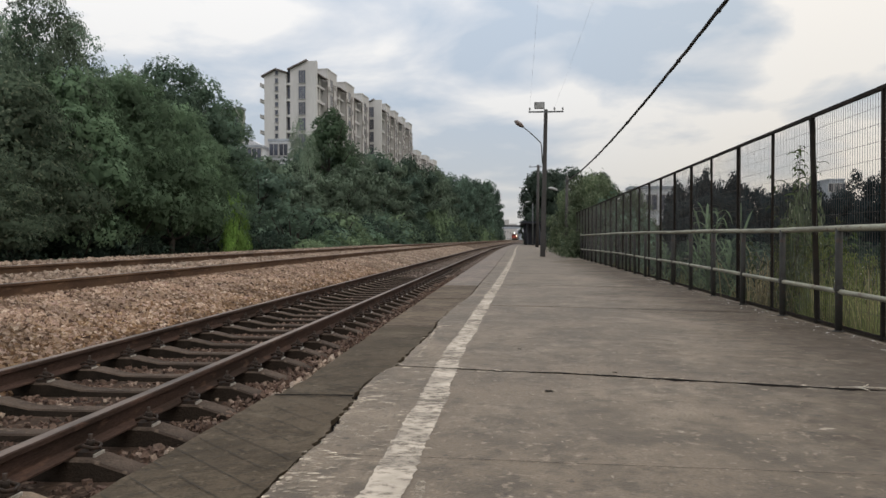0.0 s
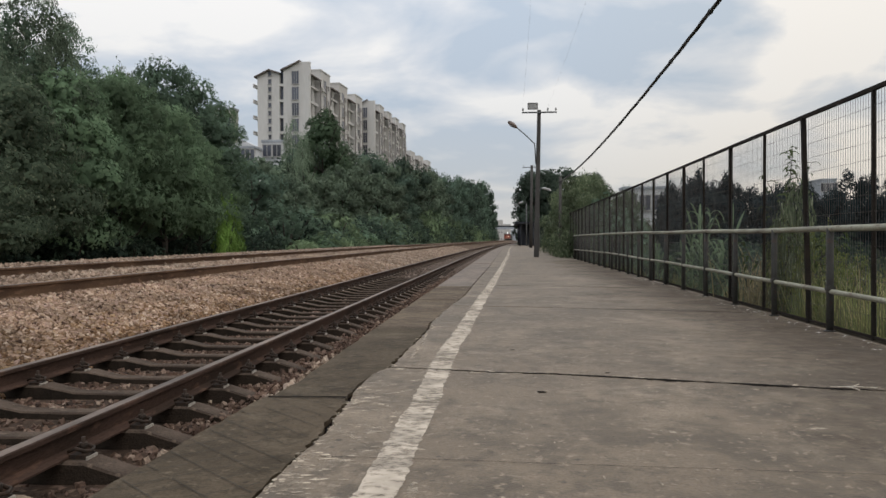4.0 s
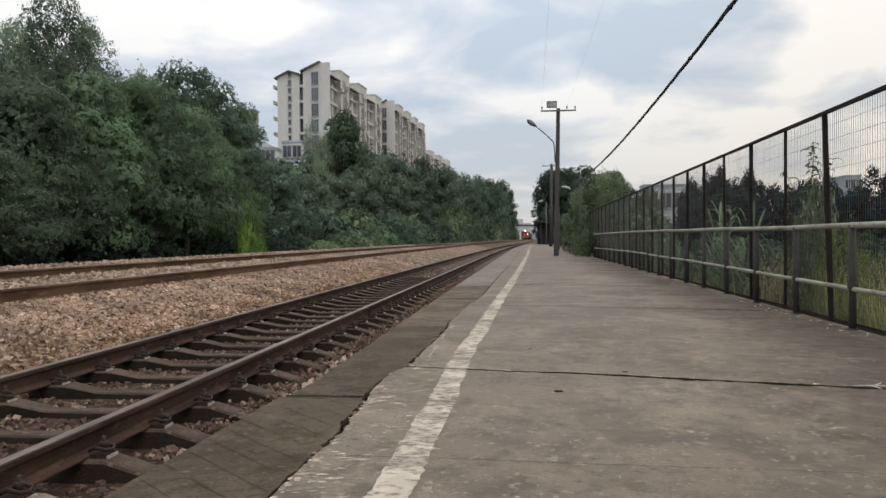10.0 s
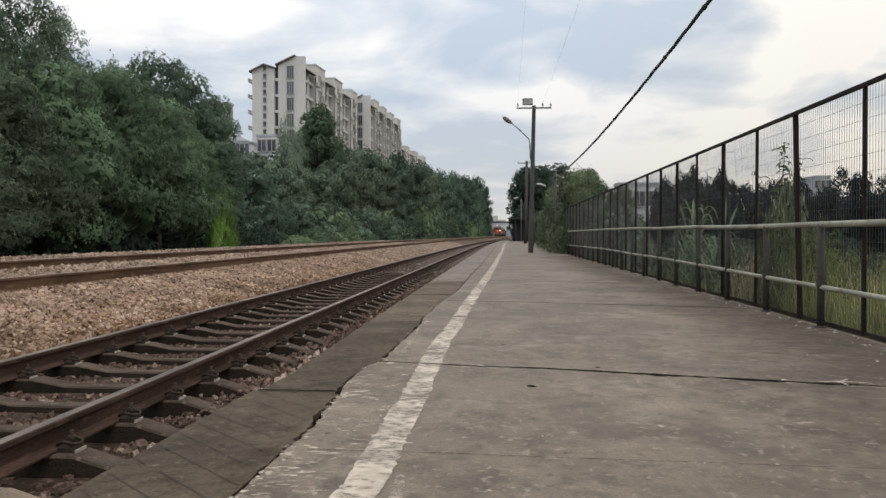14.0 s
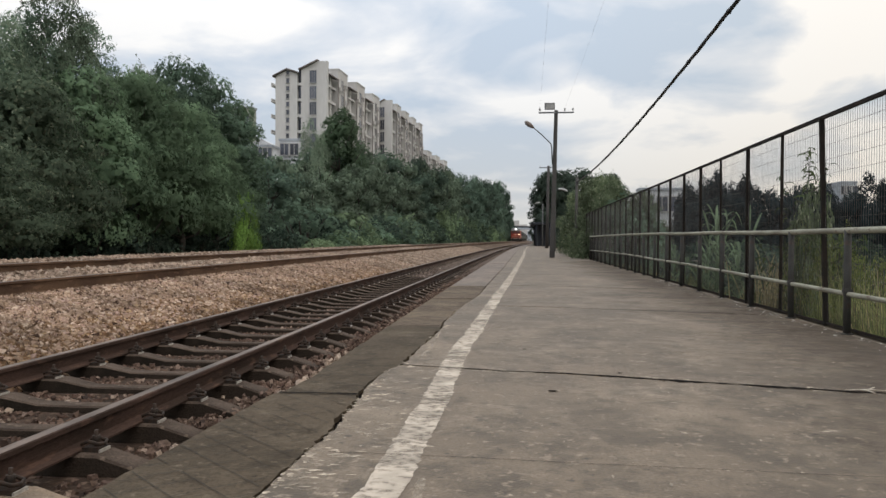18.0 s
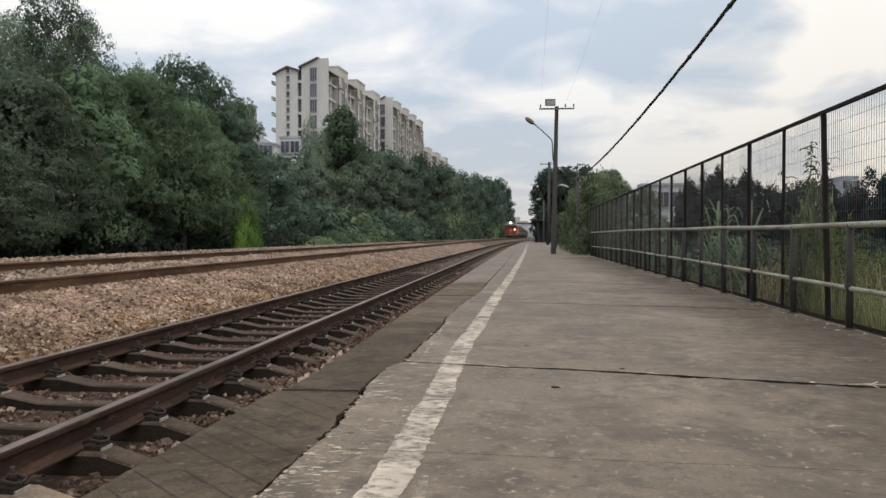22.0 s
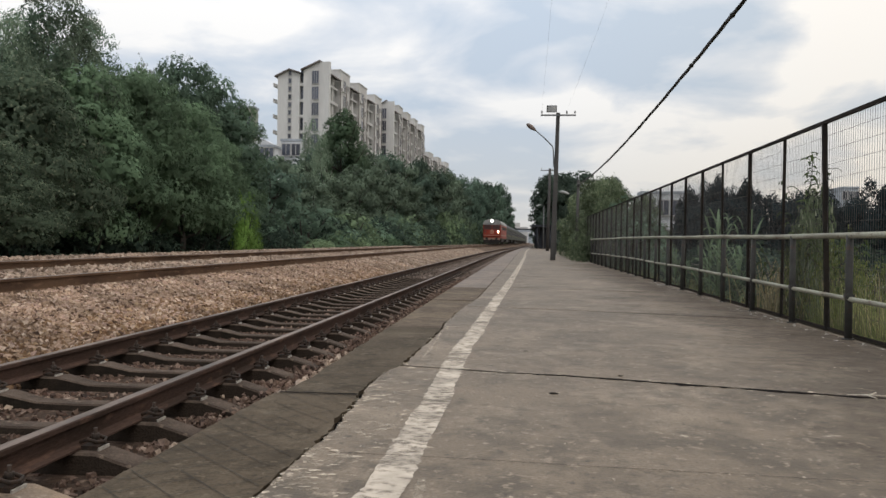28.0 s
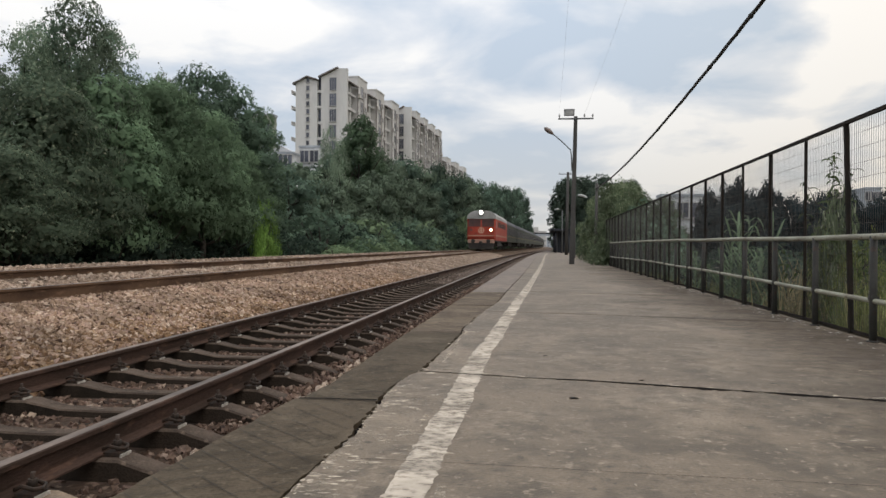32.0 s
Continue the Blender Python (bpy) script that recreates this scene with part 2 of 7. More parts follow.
def stone_material(name, shades):
    """Broken stones, each of its own shade, with dusty and fresh faces."""
    m = bpy.data.materials.new(name)
    nt, N, L = nodes_of(m)
    out, bs = N.new("ShaderNodeOutputMaterial"), N.new("ShaderNodeBsdfPrincipled")
    L.new(bs.outputs[0], out.inputs[0])
    bs.inputs["Roughness"].default_value, bs.inputs["Specular IOR Level"].default_value = 0.92, 0.15
    geo, ramp, tc = N.new("ShaderNodeNewGeometry"), N.new("ShaderNodeValToRGB"), N.new("ShaderNodeTexCoord")
    e = ramp.color_ramp.elements
    e[0].color, e[1].color = (*shades[0], 1), (*shades[-1], 1)
    for i, c in enumerate(shades[1:-1]):
        e.new((0.14, 0.45, 0.75)[i]).color = (*c, 1)
    L.new(geo.outputs["Random Per Island"], ramp.inputs[0])
    val = None
    for scale, lo, hi in ((1.1, 0.72, 1.25), (45.0, 0.72, 1.24)):
        n, r = N.new("ShaderNodeTexNoise"), N.new("ShaderNodeMapRange")
        n.inputs["Scale"].default_value, n.inputs["Detail"].default_value = scale, 5.0
        L.new(tc.outputs["Object"], n.inputs["Vector"])
        r.inputs[1].default_value, r.inputs[2].default_value, r.inputs[3].default_value, r.inputs[4].default_value = 0.36, 0.64, lo, hi
        L.new(n.outputs[0], r.inputs[0])
        if val is None:
            val = r.outputs[0]
        else:
            mu = N.new("ShaderNodeMath"); mu.operation = "MULTIPLY"
            L.new(val, mu.inputs[0]); L.new(r.outputs[0], mu.inputs[1]); val = mu.outputs[0]
    sc = N.new("ShaderNodeVectorMath"); sc.operation = "SCALE"
    L.new(ramp.outputs[0], sc.inputs[0]); L.new(val, sc.inputs["Scale"]); L.new(sc.outputs[0], bs.inputs["Base Color"])
    return m


def glow(name, color, strength):
    m = bpy.data.materials.new(name)
    nt, N, L = nodes_of(m)
    out, em = N.new("ShaderNodeOutputMaterial"), N.new("ShaderNodeEmission")
    em.inputs[0].default_value, em.inputs[1].default_value = (*color, 1), strength
    L.new(em.outputs[0], out.inputs[0])
    return m


def worn_paint(name, color, worn=0.5):
    """Road paint that is scuffed away in places."""
    m = bpy.data.materials.new(name)
    nt, N, L = nodes_of(m)
    out, bs, tr, ms = (N.new("ShaderNode" + k) for k in ("OutputMaterial", "BsdfPrincipled", "BsdfTransparent", "MixShader"))
    tc = N.new("ShaderNodeTexCoord")
    no, nb = N.new("ShaderNodeTexNoise"), N.new("ShaderNodeTexNoise")
    mp = N.new("ShaderNodeMapping"); mp.inputs["Scale"].default_value = (0.8, 1.15, 1.0)
    L.new(tc.outputs["Object"], mp.inputs[0])
    no.inputs["Scale"].default_value, no.inputs["Detail"].default_value, no.inputs["Roughness"].default_value = 17.0, 8.0, 0.69
    nb.inputs["Scale"].default_value, nb.inputs["Detail"].default_value = 5.0, 4.0
    L.new(mp.outputs[0], no.inputs["Vector"]); L.new(tc.outputs["Object"], nb.inputs["Vector"])
    big = N.new("ShaderNodeTexNoise"); big.inputs["Scale"].default_value, big.inputs["Detail"].default_value = 1.6, 3.0
    L.new(tc.outputs["Object"], big.inputs["Vector"])
    ma = N.new("ShaderNodeMath"); ma.operation = "MULTIPLY_ADD"; ma.inputs[1].default_value, ma.inputs[2].default_value = 0.42, -0.21
    L.new(big.outputs[0], ma.inputs[0])
    ad = N.new("ShaderNodeMath"); ad.operation = "ADD"
    L.new(no.outputs[0], ad.inputs[0]); L.new(ma.outputs[0], ad.inputs[1])
    mr = N.new("ShaderNodeMapRange"); mr.inputs[1].default_value, mr.inputs[2].default_value = worn - 0.09, worn + 0.16
    mr.inputs[3].default_value = 0.04
    L.new(ad.outputs[0], mr.inputs[0])
    mix = N.new("ShaderNodeMix"); mix.data_type = "RGBA"
    mix.inputs[6].default_value, mix.inputs[7].default_value = (*color, 1), (*[c * 0.62 for c in color], 1)
    m2 = N.new("ShaderNodeMapRange"); m2.inputs[1].default_value, m2.inputs[2].default_value = 0.38, 0.62
    L.new(nb.outputs[0], m2.inputs[0]); L.new(m2.outputs[0], mix.inputs[0])
    L.new(mix.outputs[2], bs.inputs["Base Color"])
    bs.inputs["Specular IOR Level"].default_value = 0.15
    bs.inputs["Roughness"].default_value = 0.85
    L.new(mr.outputs[0], ms.inputs[0]); L.new(bs.outputs[0], ms.inputs[1]); L.new(tr.outputs[0], ms.inputs[2])
    L.new(ms.outputs[0], out.inputs[0])
    return m


def patchy_film(name, color, x0, x1):
    """A thin film of one colour whose cover breaks up unevenly and ends between x0 and x1."""
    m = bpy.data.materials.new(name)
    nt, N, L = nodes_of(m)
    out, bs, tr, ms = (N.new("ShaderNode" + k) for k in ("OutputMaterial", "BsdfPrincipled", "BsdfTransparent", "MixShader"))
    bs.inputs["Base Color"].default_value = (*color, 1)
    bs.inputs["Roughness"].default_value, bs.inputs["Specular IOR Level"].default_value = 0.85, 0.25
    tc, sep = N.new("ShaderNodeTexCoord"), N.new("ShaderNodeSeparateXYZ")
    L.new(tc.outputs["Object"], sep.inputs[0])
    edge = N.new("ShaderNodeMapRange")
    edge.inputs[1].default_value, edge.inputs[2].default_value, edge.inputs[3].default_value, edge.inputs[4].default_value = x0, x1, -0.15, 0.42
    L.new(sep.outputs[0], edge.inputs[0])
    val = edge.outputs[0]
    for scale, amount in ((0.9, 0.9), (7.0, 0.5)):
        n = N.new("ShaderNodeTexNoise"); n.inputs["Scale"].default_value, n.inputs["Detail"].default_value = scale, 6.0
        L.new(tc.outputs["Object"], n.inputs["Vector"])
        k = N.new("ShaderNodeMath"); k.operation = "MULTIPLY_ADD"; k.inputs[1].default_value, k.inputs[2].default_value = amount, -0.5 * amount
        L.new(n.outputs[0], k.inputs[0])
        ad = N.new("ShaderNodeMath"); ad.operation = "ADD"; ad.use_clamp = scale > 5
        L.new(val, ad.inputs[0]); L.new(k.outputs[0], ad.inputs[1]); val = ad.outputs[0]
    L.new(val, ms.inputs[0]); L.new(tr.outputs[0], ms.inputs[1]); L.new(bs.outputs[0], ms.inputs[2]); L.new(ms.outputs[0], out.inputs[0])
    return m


def concrete(name, base, dark, pale, seed=0.0, rough=0.66, spec=0.5):
    """Old trodden concrete: broad stains, blotches, pale flecks and dark pits."""
    m = bpy.data.materials.new(name)
    nt, N, L = nodes_of(m)
    out, bs = N.new("ShaderNodeOutputMaterial"), N.new("ShaderNodeBsdfPrincipled")
    L.new(bs.outputs[0], out.inputs[0])
    bs.inputs["Roughness"].default_value = rough
    bs.inputs["Specular IOR Level"].default_value = spec
    tc = N.new("ShaderNodeTexCoord")
    col = None
    first = N.new("ShaderNodeRGB"); first.outputs[0].default_value = (*base, 1)
    col = first.outputs[0]
    heights = []
    pit = tuple(c * 0.4 for c in dark)
    for scale, detail, rough, lo, hi, tint, amount in ((0.5, 6, 0.62, 0.44, 0.64, dark, 0.75), (2.1, 9, 0.72, 0.49, 0.62, dark, 0.95), (1.5, 9, 0.74, 0.52, 0.64, pale, 0.65), (5.5, 7, 0.7, 0.53, 0.64, dark, 0.8), (1.05, 8, 0.7, 0.55, 0.66, dark, 0.8),
                                                      (19, 6, 0.66, 0.575, 0.66, pale, 0.9), (13, 5, 0.6, 0.62, 0.70, pit, 0.8), (70, 3, 0.55, 0.48, 0.72, dark, 0.75)):
        mp = N.new("ShaderNodeMapping"); mp.inputs["Location"].default_value = (seed + scale, 3.1 * scale, 0.7); mp.inputs["Scale"].default_value = (1.0, 0.95, 1.0)
        L.new(tc.outputs["Object"], mp.inputs[0])
        n = N.new("ShaderNodeTexNoise"); n.inputs["Scale"].default_value = scale; n.inputs["Detail"].default_value = detail; n.inputs["Roughness"].default_value = rough
        L.new(mp.outputs[0], n.inputs["Vector"])
        r = N.new("ShaderNodeMapRange"); r.inputs[1].default_value, r.inputs[2].default_value, r.inputs[4].default_value = lo, hi, amount
        L.new(n.outputs[0], r.inputs[0])
        x = N.new("ShaderNodeMix"); x.data_type = "RGBA"; x.inputs[7].default_value = (*tint, 1)
        L.new(r.outputs[0], x.inputs[0]); L.new(col, x.inputs[6]); col = x.outputs[2]
        heights.append(n.outputs[0])
    L.new(col, bs.inputs["Base Color"])
    ad = N.new("ShaderNodeMath"); ad.operation = "ADD"
    L.new(heights[1], ad.inputs[0]); L.new(heights[-1], ad.inputs[1])
    b = N.new("ShaderNodeBump"); b.inputs["Strength"].default_value = 0.45; b.inputs["Distance"].default_value = 0.012
    L.new(ad.outputs[0], b.inputs["Height"]); L.new(b.outputs[0], bs.inputs["Normal"])
    return m


M = {}
M["concrete"] = concrete("platform_concrete", (0.170, 0.128, 0.087), (0.078, 0.058, 0.038), (0.269, 0.213, 0.154))
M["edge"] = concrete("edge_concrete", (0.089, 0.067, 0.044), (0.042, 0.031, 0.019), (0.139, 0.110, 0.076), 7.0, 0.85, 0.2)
# two paler steps of the edge concrete, for slabs further along y
M["edge_mid"] = concrete("mid_edge_concrete", (0.140, 0.105, 0.072), (0.067, 0.049, 0.035), (0.221, 0.176, 0.125), 7.0, 0.85, 0.2)
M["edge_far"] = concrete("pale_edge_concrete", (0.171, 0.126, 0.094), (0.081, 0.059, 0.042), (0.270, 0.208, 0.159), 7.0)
M["crack"] = surface("crack_dirt", (0.009, 0.007, 0.006), 0.95, None, 8, 90, 0.3, spec=0.06)
M["paint"] = worn_paint("white_road_paint", (0.538, 0.466, 0.384), 0.55)
M["scuff"] = worn_paint("scuffed_paint_marks", (0.610, 0.521, 0.414), 0.46)
M["scuff_wood"] = surface("bleached_dry_twig", (0.55, 0.49, 0.41), 0.9, (0.40, 0.34, 0.27), 20, 90, 0.2)
# broken film that darkens the concrete towards the fence
M["dirt"] = patchy_film("dark_film", (0.105, 0.080, 0.060), 0.9, 2.7)
M["rail_side"] = surface("rusty_rail", (0.064, 0.039, 0.030), 0.9, (0.037, 0.024, 0.018), 6, 120, 0.25, (0.087, 0.051, 0.037), spec=0.1, stretch=(0.736, 0.193, 0.830))
M["rail_top"] = surface("worn_rail_head", (0.190, 0.140, 0.112), 0.5, (0.075, 0.054, 0.042), 5, 80, 0.05, metal=0.4, stretch=(0.900, 0.176, 0.828))
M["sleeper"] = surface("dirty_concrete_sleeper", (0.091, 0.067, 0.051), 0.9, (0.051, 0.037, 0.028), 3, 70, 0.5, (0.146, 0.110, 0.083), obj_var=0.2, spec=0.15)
M["sleeper_pale"] = surface("pale_concrete_sleeper", (0.25, 0.18, 0.12), 0.85, (0.13, 0.10, 0.075), 3, 70, 0.5, (0.30, 0.25, 0.19))
M["nylon"] = surface("pale_worn_nylon", (0.486, 0.446, 0.392), 0.6, None, 20, 90, 0.0)
M["clip"] = surface("oily_iron", (0.03, 0.024, 0.02), 0.6, (0.05, 0.033, 0.024), 30, 150, 0.2, spec=0.15)
M["bed"] = surface("gravel_bed", (0.13, 0.093, 0.068), 0.95, (0.085, 0.058, 0.04), 9, 26, 1.0, (0.30, 0.235, 0.18), spec=0.1)
M["bed_dark"] = surface("oily_gravel_bed", (0.063, 0.041, 0.029), 0.95, (0.032, 0.022, 0.016), 4.2, 30, 1.0, (0.115, 0.081, 0.060), spec=0.1)
M["bed_dusty"] = surface("dusty_gravel_bed", (0.125, 0.095, 0.078), 0.95, (0.075, 0.055, 0.044), 4.2, 30, 1.0, (0.18, 0.14, 0.115), spec=0.1)
M["stone"] = stone_material("tan_ballast_stone", ((0.053, 0.032, 0.024), (0.186, 0.124, 0.084), (0.325, 0.231, 0.161), (0.276, 0.187, 0.149), (0.471, 0.371, 0.283)))
M["stone_mid"] = stone_material("dusty_ballast_stone", ((0.05, 0.037, 0.03), (0.10, 0.074, 0.06), (0.145, 0.11, 0.09), (0.12, 0.088, 0.074), (0.26, 0.21, 0.175)))
M["stone_far"] = stone_material("pinkish_ballast_stone", ((0.144, 0.099, 0.075), (0.252, 0.189, 0.140), (0.324, 0.248, 0.189), (0.297, 0.216, 0.169), (0.405, 0.333, 0.266)))
M["stone_foot"] = stone_material("rusty_ballast_stone", ((0.058, 0.033, 0.020), (0.126, 0.076, 0.044), (0.210, 0.131, 0.075), (0.158, 0.092, 0.053), (0.326, 0.228, 0.136)))
M["stone_dark"] = stone_material("oily_ballast_stone", ((0.030, 0.020, 0.016), (0.085, 0.054, 0.040), (0.125, 0.083, 0.061), (0.097, 0.060, 0.047), (0.274, 0.201, 0.156)))
M["rail_far"] = surface("brown_rusty_rail", (0.125, 0.076, 0.048), 0.9, (0.075, 0.045, 0.030), 4, 120, 0.25, (0.17, 0.105, 0.068), spec=0.1, stretch=(1, 0.25, 1))
M["fence"] = surface("rusty_dark_iron", (0.014, 0.0125, 0.0115), 0.85, (0.025, 0.019, 0.015), 5, 90, 0.3, obj_var=0.15, spec=0.12)
M["groove"] = surface("groove_dirt", (0.030, 0.024, 0.018), 0.95, None, 8, 90, 0.2)
# sleeper sides: oily grime, and their shade darkened into the colour too
M["sleeper_side"] = surface("shaded_oily_sleeper_side", (0.014, 0.011, 0.008), 0.9, (0.026, 0.019, 0.014), 4, 70, 0.4, spec=0.08)
M["wire"] = surface("dull_galvanised_mesh_wire", (0.095, 0.092, 0.090), 0.6, (0.060, 0.050, 0.045), 5, 90, 0.0)
M["pipe"] = surface("grey_green_painted_pipe", (0.29, 0.285, 0.22), 0.6, (0.18, 0.17, 0.13), 5, 90, 0.2, (0.10, 0.06, 0.04), stretch=(1, 0.3, 1))
M["post"] = surface("grimy_painted_post", (0.039, 0.039, 0.035), 0.75, (0.024, 0.022, 0.019), 5, 90, 0.25, (0.047, 0.028, 0.021))
M["pole"] = surface("weathered_pole_concrete", (0.066, 0.062, 0.058), 0.85, (0.039, 0.036, 0.034), 1.5, 40, 0.3, stretch=(0.780, 0.780, 0.234))
M["metal"] = surface("galvanised_iron", (0.16, 0.165, 0.17), 0.55, (0.09, 0.09, 0.09), 6, 80, 0.1, metal=0.5)
M["lamp_orange"] = surface("dusty_brown_lamp_cover", (0.19, 0.145, 0.125), 0.5, (0.11, 0.085, 0.075), 6, 50, 0.1)
M["porcelain"] = surface("white_porcelain", (0.45, 0.45, 0.44), 0.3, (0.3, 0.3, 0.3), 6, 50, 0.05)
M["cable"] = surface("black_cable_sheath", (0.018, 0.018, 0.019), 0.6, (0.03, 0.03, 0.03), 6, 90, 0.2)
M["soil"] = surface("weedy_soil", (0.07, 0.075, 0.035), 0.95, (0.05, 0.045, 0.03), 0.4, 8, 0.8, (0.09, 0.10, 0.04))
M["soil_dark"] = surface("washed_dark_soil", (0.03, 0.024, 0.018), 0.95, (0.055, 0.045, 0.033), 6, 60, 0.8, (0.09, 0.08, 0.06), spec=0.1)
M["bark"] = surface("grey_brown_bark", (0.05, 0.042, 0.034), 0.9, (0.03, 0.025, 0.02), 5, 40, 0.8, stretch=(1, 1, 0.25))
M["leaf_dark"] = leaf_material("dark_green_leaves", (0.118, 0.171, 0.122), (0.123, 0.181, 0.128), (0.150, 0.212, 0.147))
M["leaf_near"] = leaf_material("green_tier_leaves", (0.151, 0.220, 0.133), (0.158, 0.231, 0.139), (0.198, 0.268, 0.171))
M["leaf_grey"] = leaf_material("grey_green_leaves", (0.161, 0.208, 0.147), (0.169, 0.218, 0.154), (0.222, 0.262, 0.188))
# undergrowth leaves with shade mixed into their green
M["leaf_deep"] = leaf_material("shaded_undergrowth_leaves", (0.033, 0.055, 0.045), (0.065, 0.091, 0.068), (0.106, 0.147, 0.105))
# tier leaves again, darkened to stand for shade
M["leaf_shade"] = leaf_material("shaded_tier_leaves", (0.074, 0.103, 0.070), (0.107, 0.139, 0.093), (0.216, 0.235, 0.160))
M["leaf_dim"] = leaf_material("dim_green_leaves", (0.063, 0.089, 0.069), (0.089, 0.119, 0.091), (0.127, 0.161, 0.123))
M["leaf_mid"] = leaf_material("mid_green_leaves", (0.132, 0.199, 0.122), (0.142, 0.209, 0.126), (0.175, 0.240, 0.148))
M["leaf_row"] = leaf_material("blue_green_row_leaves", (0.110, 0.159, 0.121), (0.115, 0.166, 0.125), (0.137, 0.189, 0.141))
M["leaf_haze"] = leaf_material("olive_row_leaves", (0.140, 0.184, 0.131), (0.146, 0.190, 0.135), (0.169, 0.211, 0.153))
M["leaf_bank"] = leaf_material("dusty_bank_leaves", (0.182, 0.250, 0.144), (0.191, 0.259, 0.150), (0.231, 0.294, 0.179))
M["leaf_light"] = leaf_material("light_olive_leaves", (0.083, 0.111, 0.063), (0.153, 0.187, 0.111), (0.318, 0.342, 0.244))
M["leaf_bright"] = leaf_material("bright_green_leaves", (0.147, 0.264, 0.064), (0.283, 0.429, 0.118))
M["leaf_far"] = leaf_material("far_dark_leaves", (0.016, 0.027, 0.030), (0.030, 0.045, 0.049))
M["reed"] = leaf_material("grass_blades", (0.101, 0.130, 0.056), (0.248, 0.251, 0.115), (0.495, 0.404, 0.222))
M["reed_dry"] = leaf_material("dry_grass_blades", (0.138, 0.121, 0.071), (0.299, 0.253, 0.149), (0.506, 0.448, 0.310))
M["reed_broad"] = leaf_material("broad_reed_leaves", (0.124, 0.186, 0.109), (0.235, 0.311, 0.194), (0.414, 0.482, 0.358))
M["leaf_weed"] = leaf_material("yellow_green_weed_leaves", (0.121, 0.159, 0.047), (0.241, 0.278, 0.090), (0.378, 0.374, 0.149))
M["petal"] = leaf_material("white_petals", (0.55, 0.55, 0.50), (0.75, 0.75, 0.70))
M["weed"] = leaf_material("weed_leaves", (0.039, 0.068, 0.021), (0.094, 0.120, 0.043), (0.156, 0.160, 0.076))
M["render"] = surface("cream_rendered_wall", (0.582, 0.571, 0.556), 0.9, (0.504, 0.492, 0.479), 0.12, 3, 0.1, stretch=(0.970, 0.985, 0.206), grain=0.25)
M["render_grey"] = surface("greyish_rendered_wall", (0.543, 0.527, 0.505), 0.9, (0.466, 0.448, 0.433), 0.15, 3, 0.1, stretch=(0.970, 0.985, 0.206), grain=0.25)
M["green_wall"] = surface("weathered_green_grey_wall", (0.294, 0.311, 0.258), 0.9, (0.206, 0.226, 0.180), 0.4, 3, 0.1, grain=0.4)
M["roof"] = surface("brown_grey_roof_tiles", (0.17, 0.145, 0.13), 0.85, (0.11, 0.095, 0.085), 0.5, 6, 0.3)
M["glass_dark"] = surface("dark_window_glass", (0.06, 0.065, 0.085), 0.15, (0.09, 0.10, 0.13), 0.4, 3, 0.0, obj_var=0.5)
M["frame_white"] = surface("pale_window_frame", (0.42, 0.41, 0.40), 0.6, None, 1, 9, 0.0)
M["white_wall"] = surface("white_washed_wall", (0.600, 0.612, 0.636), 0.9, (0.432, 0.444, 0.468), 0.3, 6, 0.1)
# this bluish grey has distance haze mixed in
M["hazy_wall"] = surface("hazed_grey_wall", (0.36, 0.39, 0.43), 0.9, (0.30, 0.32, 0.35), 0.05, 1, 0.0)
M["blue_steel"] = surface("blue_grey_steel", (0.025, 0.029, 0.038), 0.8, (0.017, 0.019, 0.026), 0.4, 4, 0.1)
M["loco_red"] = surface("orange_red_loco_paint", (0.36, 0.056, 0.032), 0.6, (0.25, 0.040, 0.026), 0.6, 20, 0.05, (0.18, 0.04, 0.028), spec=0.25)
M["loco_grey"] = surface("pale_grey_loco_roof", (0.34, 0.34, 0.325), 0.7, (0.24, 0.235, 0.225), 0.6, 20, 0.05)
M["loco_cream"] = surface("cream_loco_stripe", (0.38, 0.22, 0.16), 0.6, (0.30, 0.16, 0.11), 0.8, 20, 0.05)
M["loco_black"] = surface("sooty_black_iron", (0.02, 0.018, 0.017), 0.7, (0.035, 0.028, 0.024), 2, 30, 0.2)
M["windscreen"] = surface("dark_windscreen", (0.12, 0.045, 0.036), 0.3, (0.085, 0.036, 0.03), 0.5, 5, 0.0)
M["coach_green"] = surface("dusty_green_coach_paint", (0.075, 0.080, 0.064), 0.8, (0.051, 0.055, 0.045), 0.4, 12, 0.05, spec=0.15)
M["coach_roof"] = surface("dusty_grey_coach_roof", (0.119, 0.126, 0.133), 0.85, (0.084, 0.084, 0.091), 0.4, 12, 0.05, spec=0.15)
M["coach_glass"] = surface("dusty_coach_window", (0.055, 0.05, 0.058), 0.6, (0.035, 0.032, 0.038), 0.6, 12, 0.0, obj_var=0.3, spec=0.2)
M["coach_band"] = surface("dull_yellow_band", (0.14, 0.11, 0.05), 0.8, None, 0.5, 12, 0.0)
M["headlamp"] = glow("lit_headlamp", (1.0, 0.95, 0.86), 30.0)
M["headlamp_warm"] = glow("lit_warm_headlamp", (1.0, 0.74, 0.42), 18.0)
# city walls paled by haze in the base colour
M["hazy_city"] = surface("hazed_city_wall", (0.525, 0.505, 0.486), 0.9, (0.465, 0.445, 0.435), 0.05, 1, 0.0)
M["emblem"] = surface("pale_emblem_paint", (0.62, 0.42, 0.30), 0.5, None, 2, 20, 0.0)
M["paper"] = surface("pale_litter", (0.6, 0.58, 0.55), 0.8, None, 20, 90, 0.1)


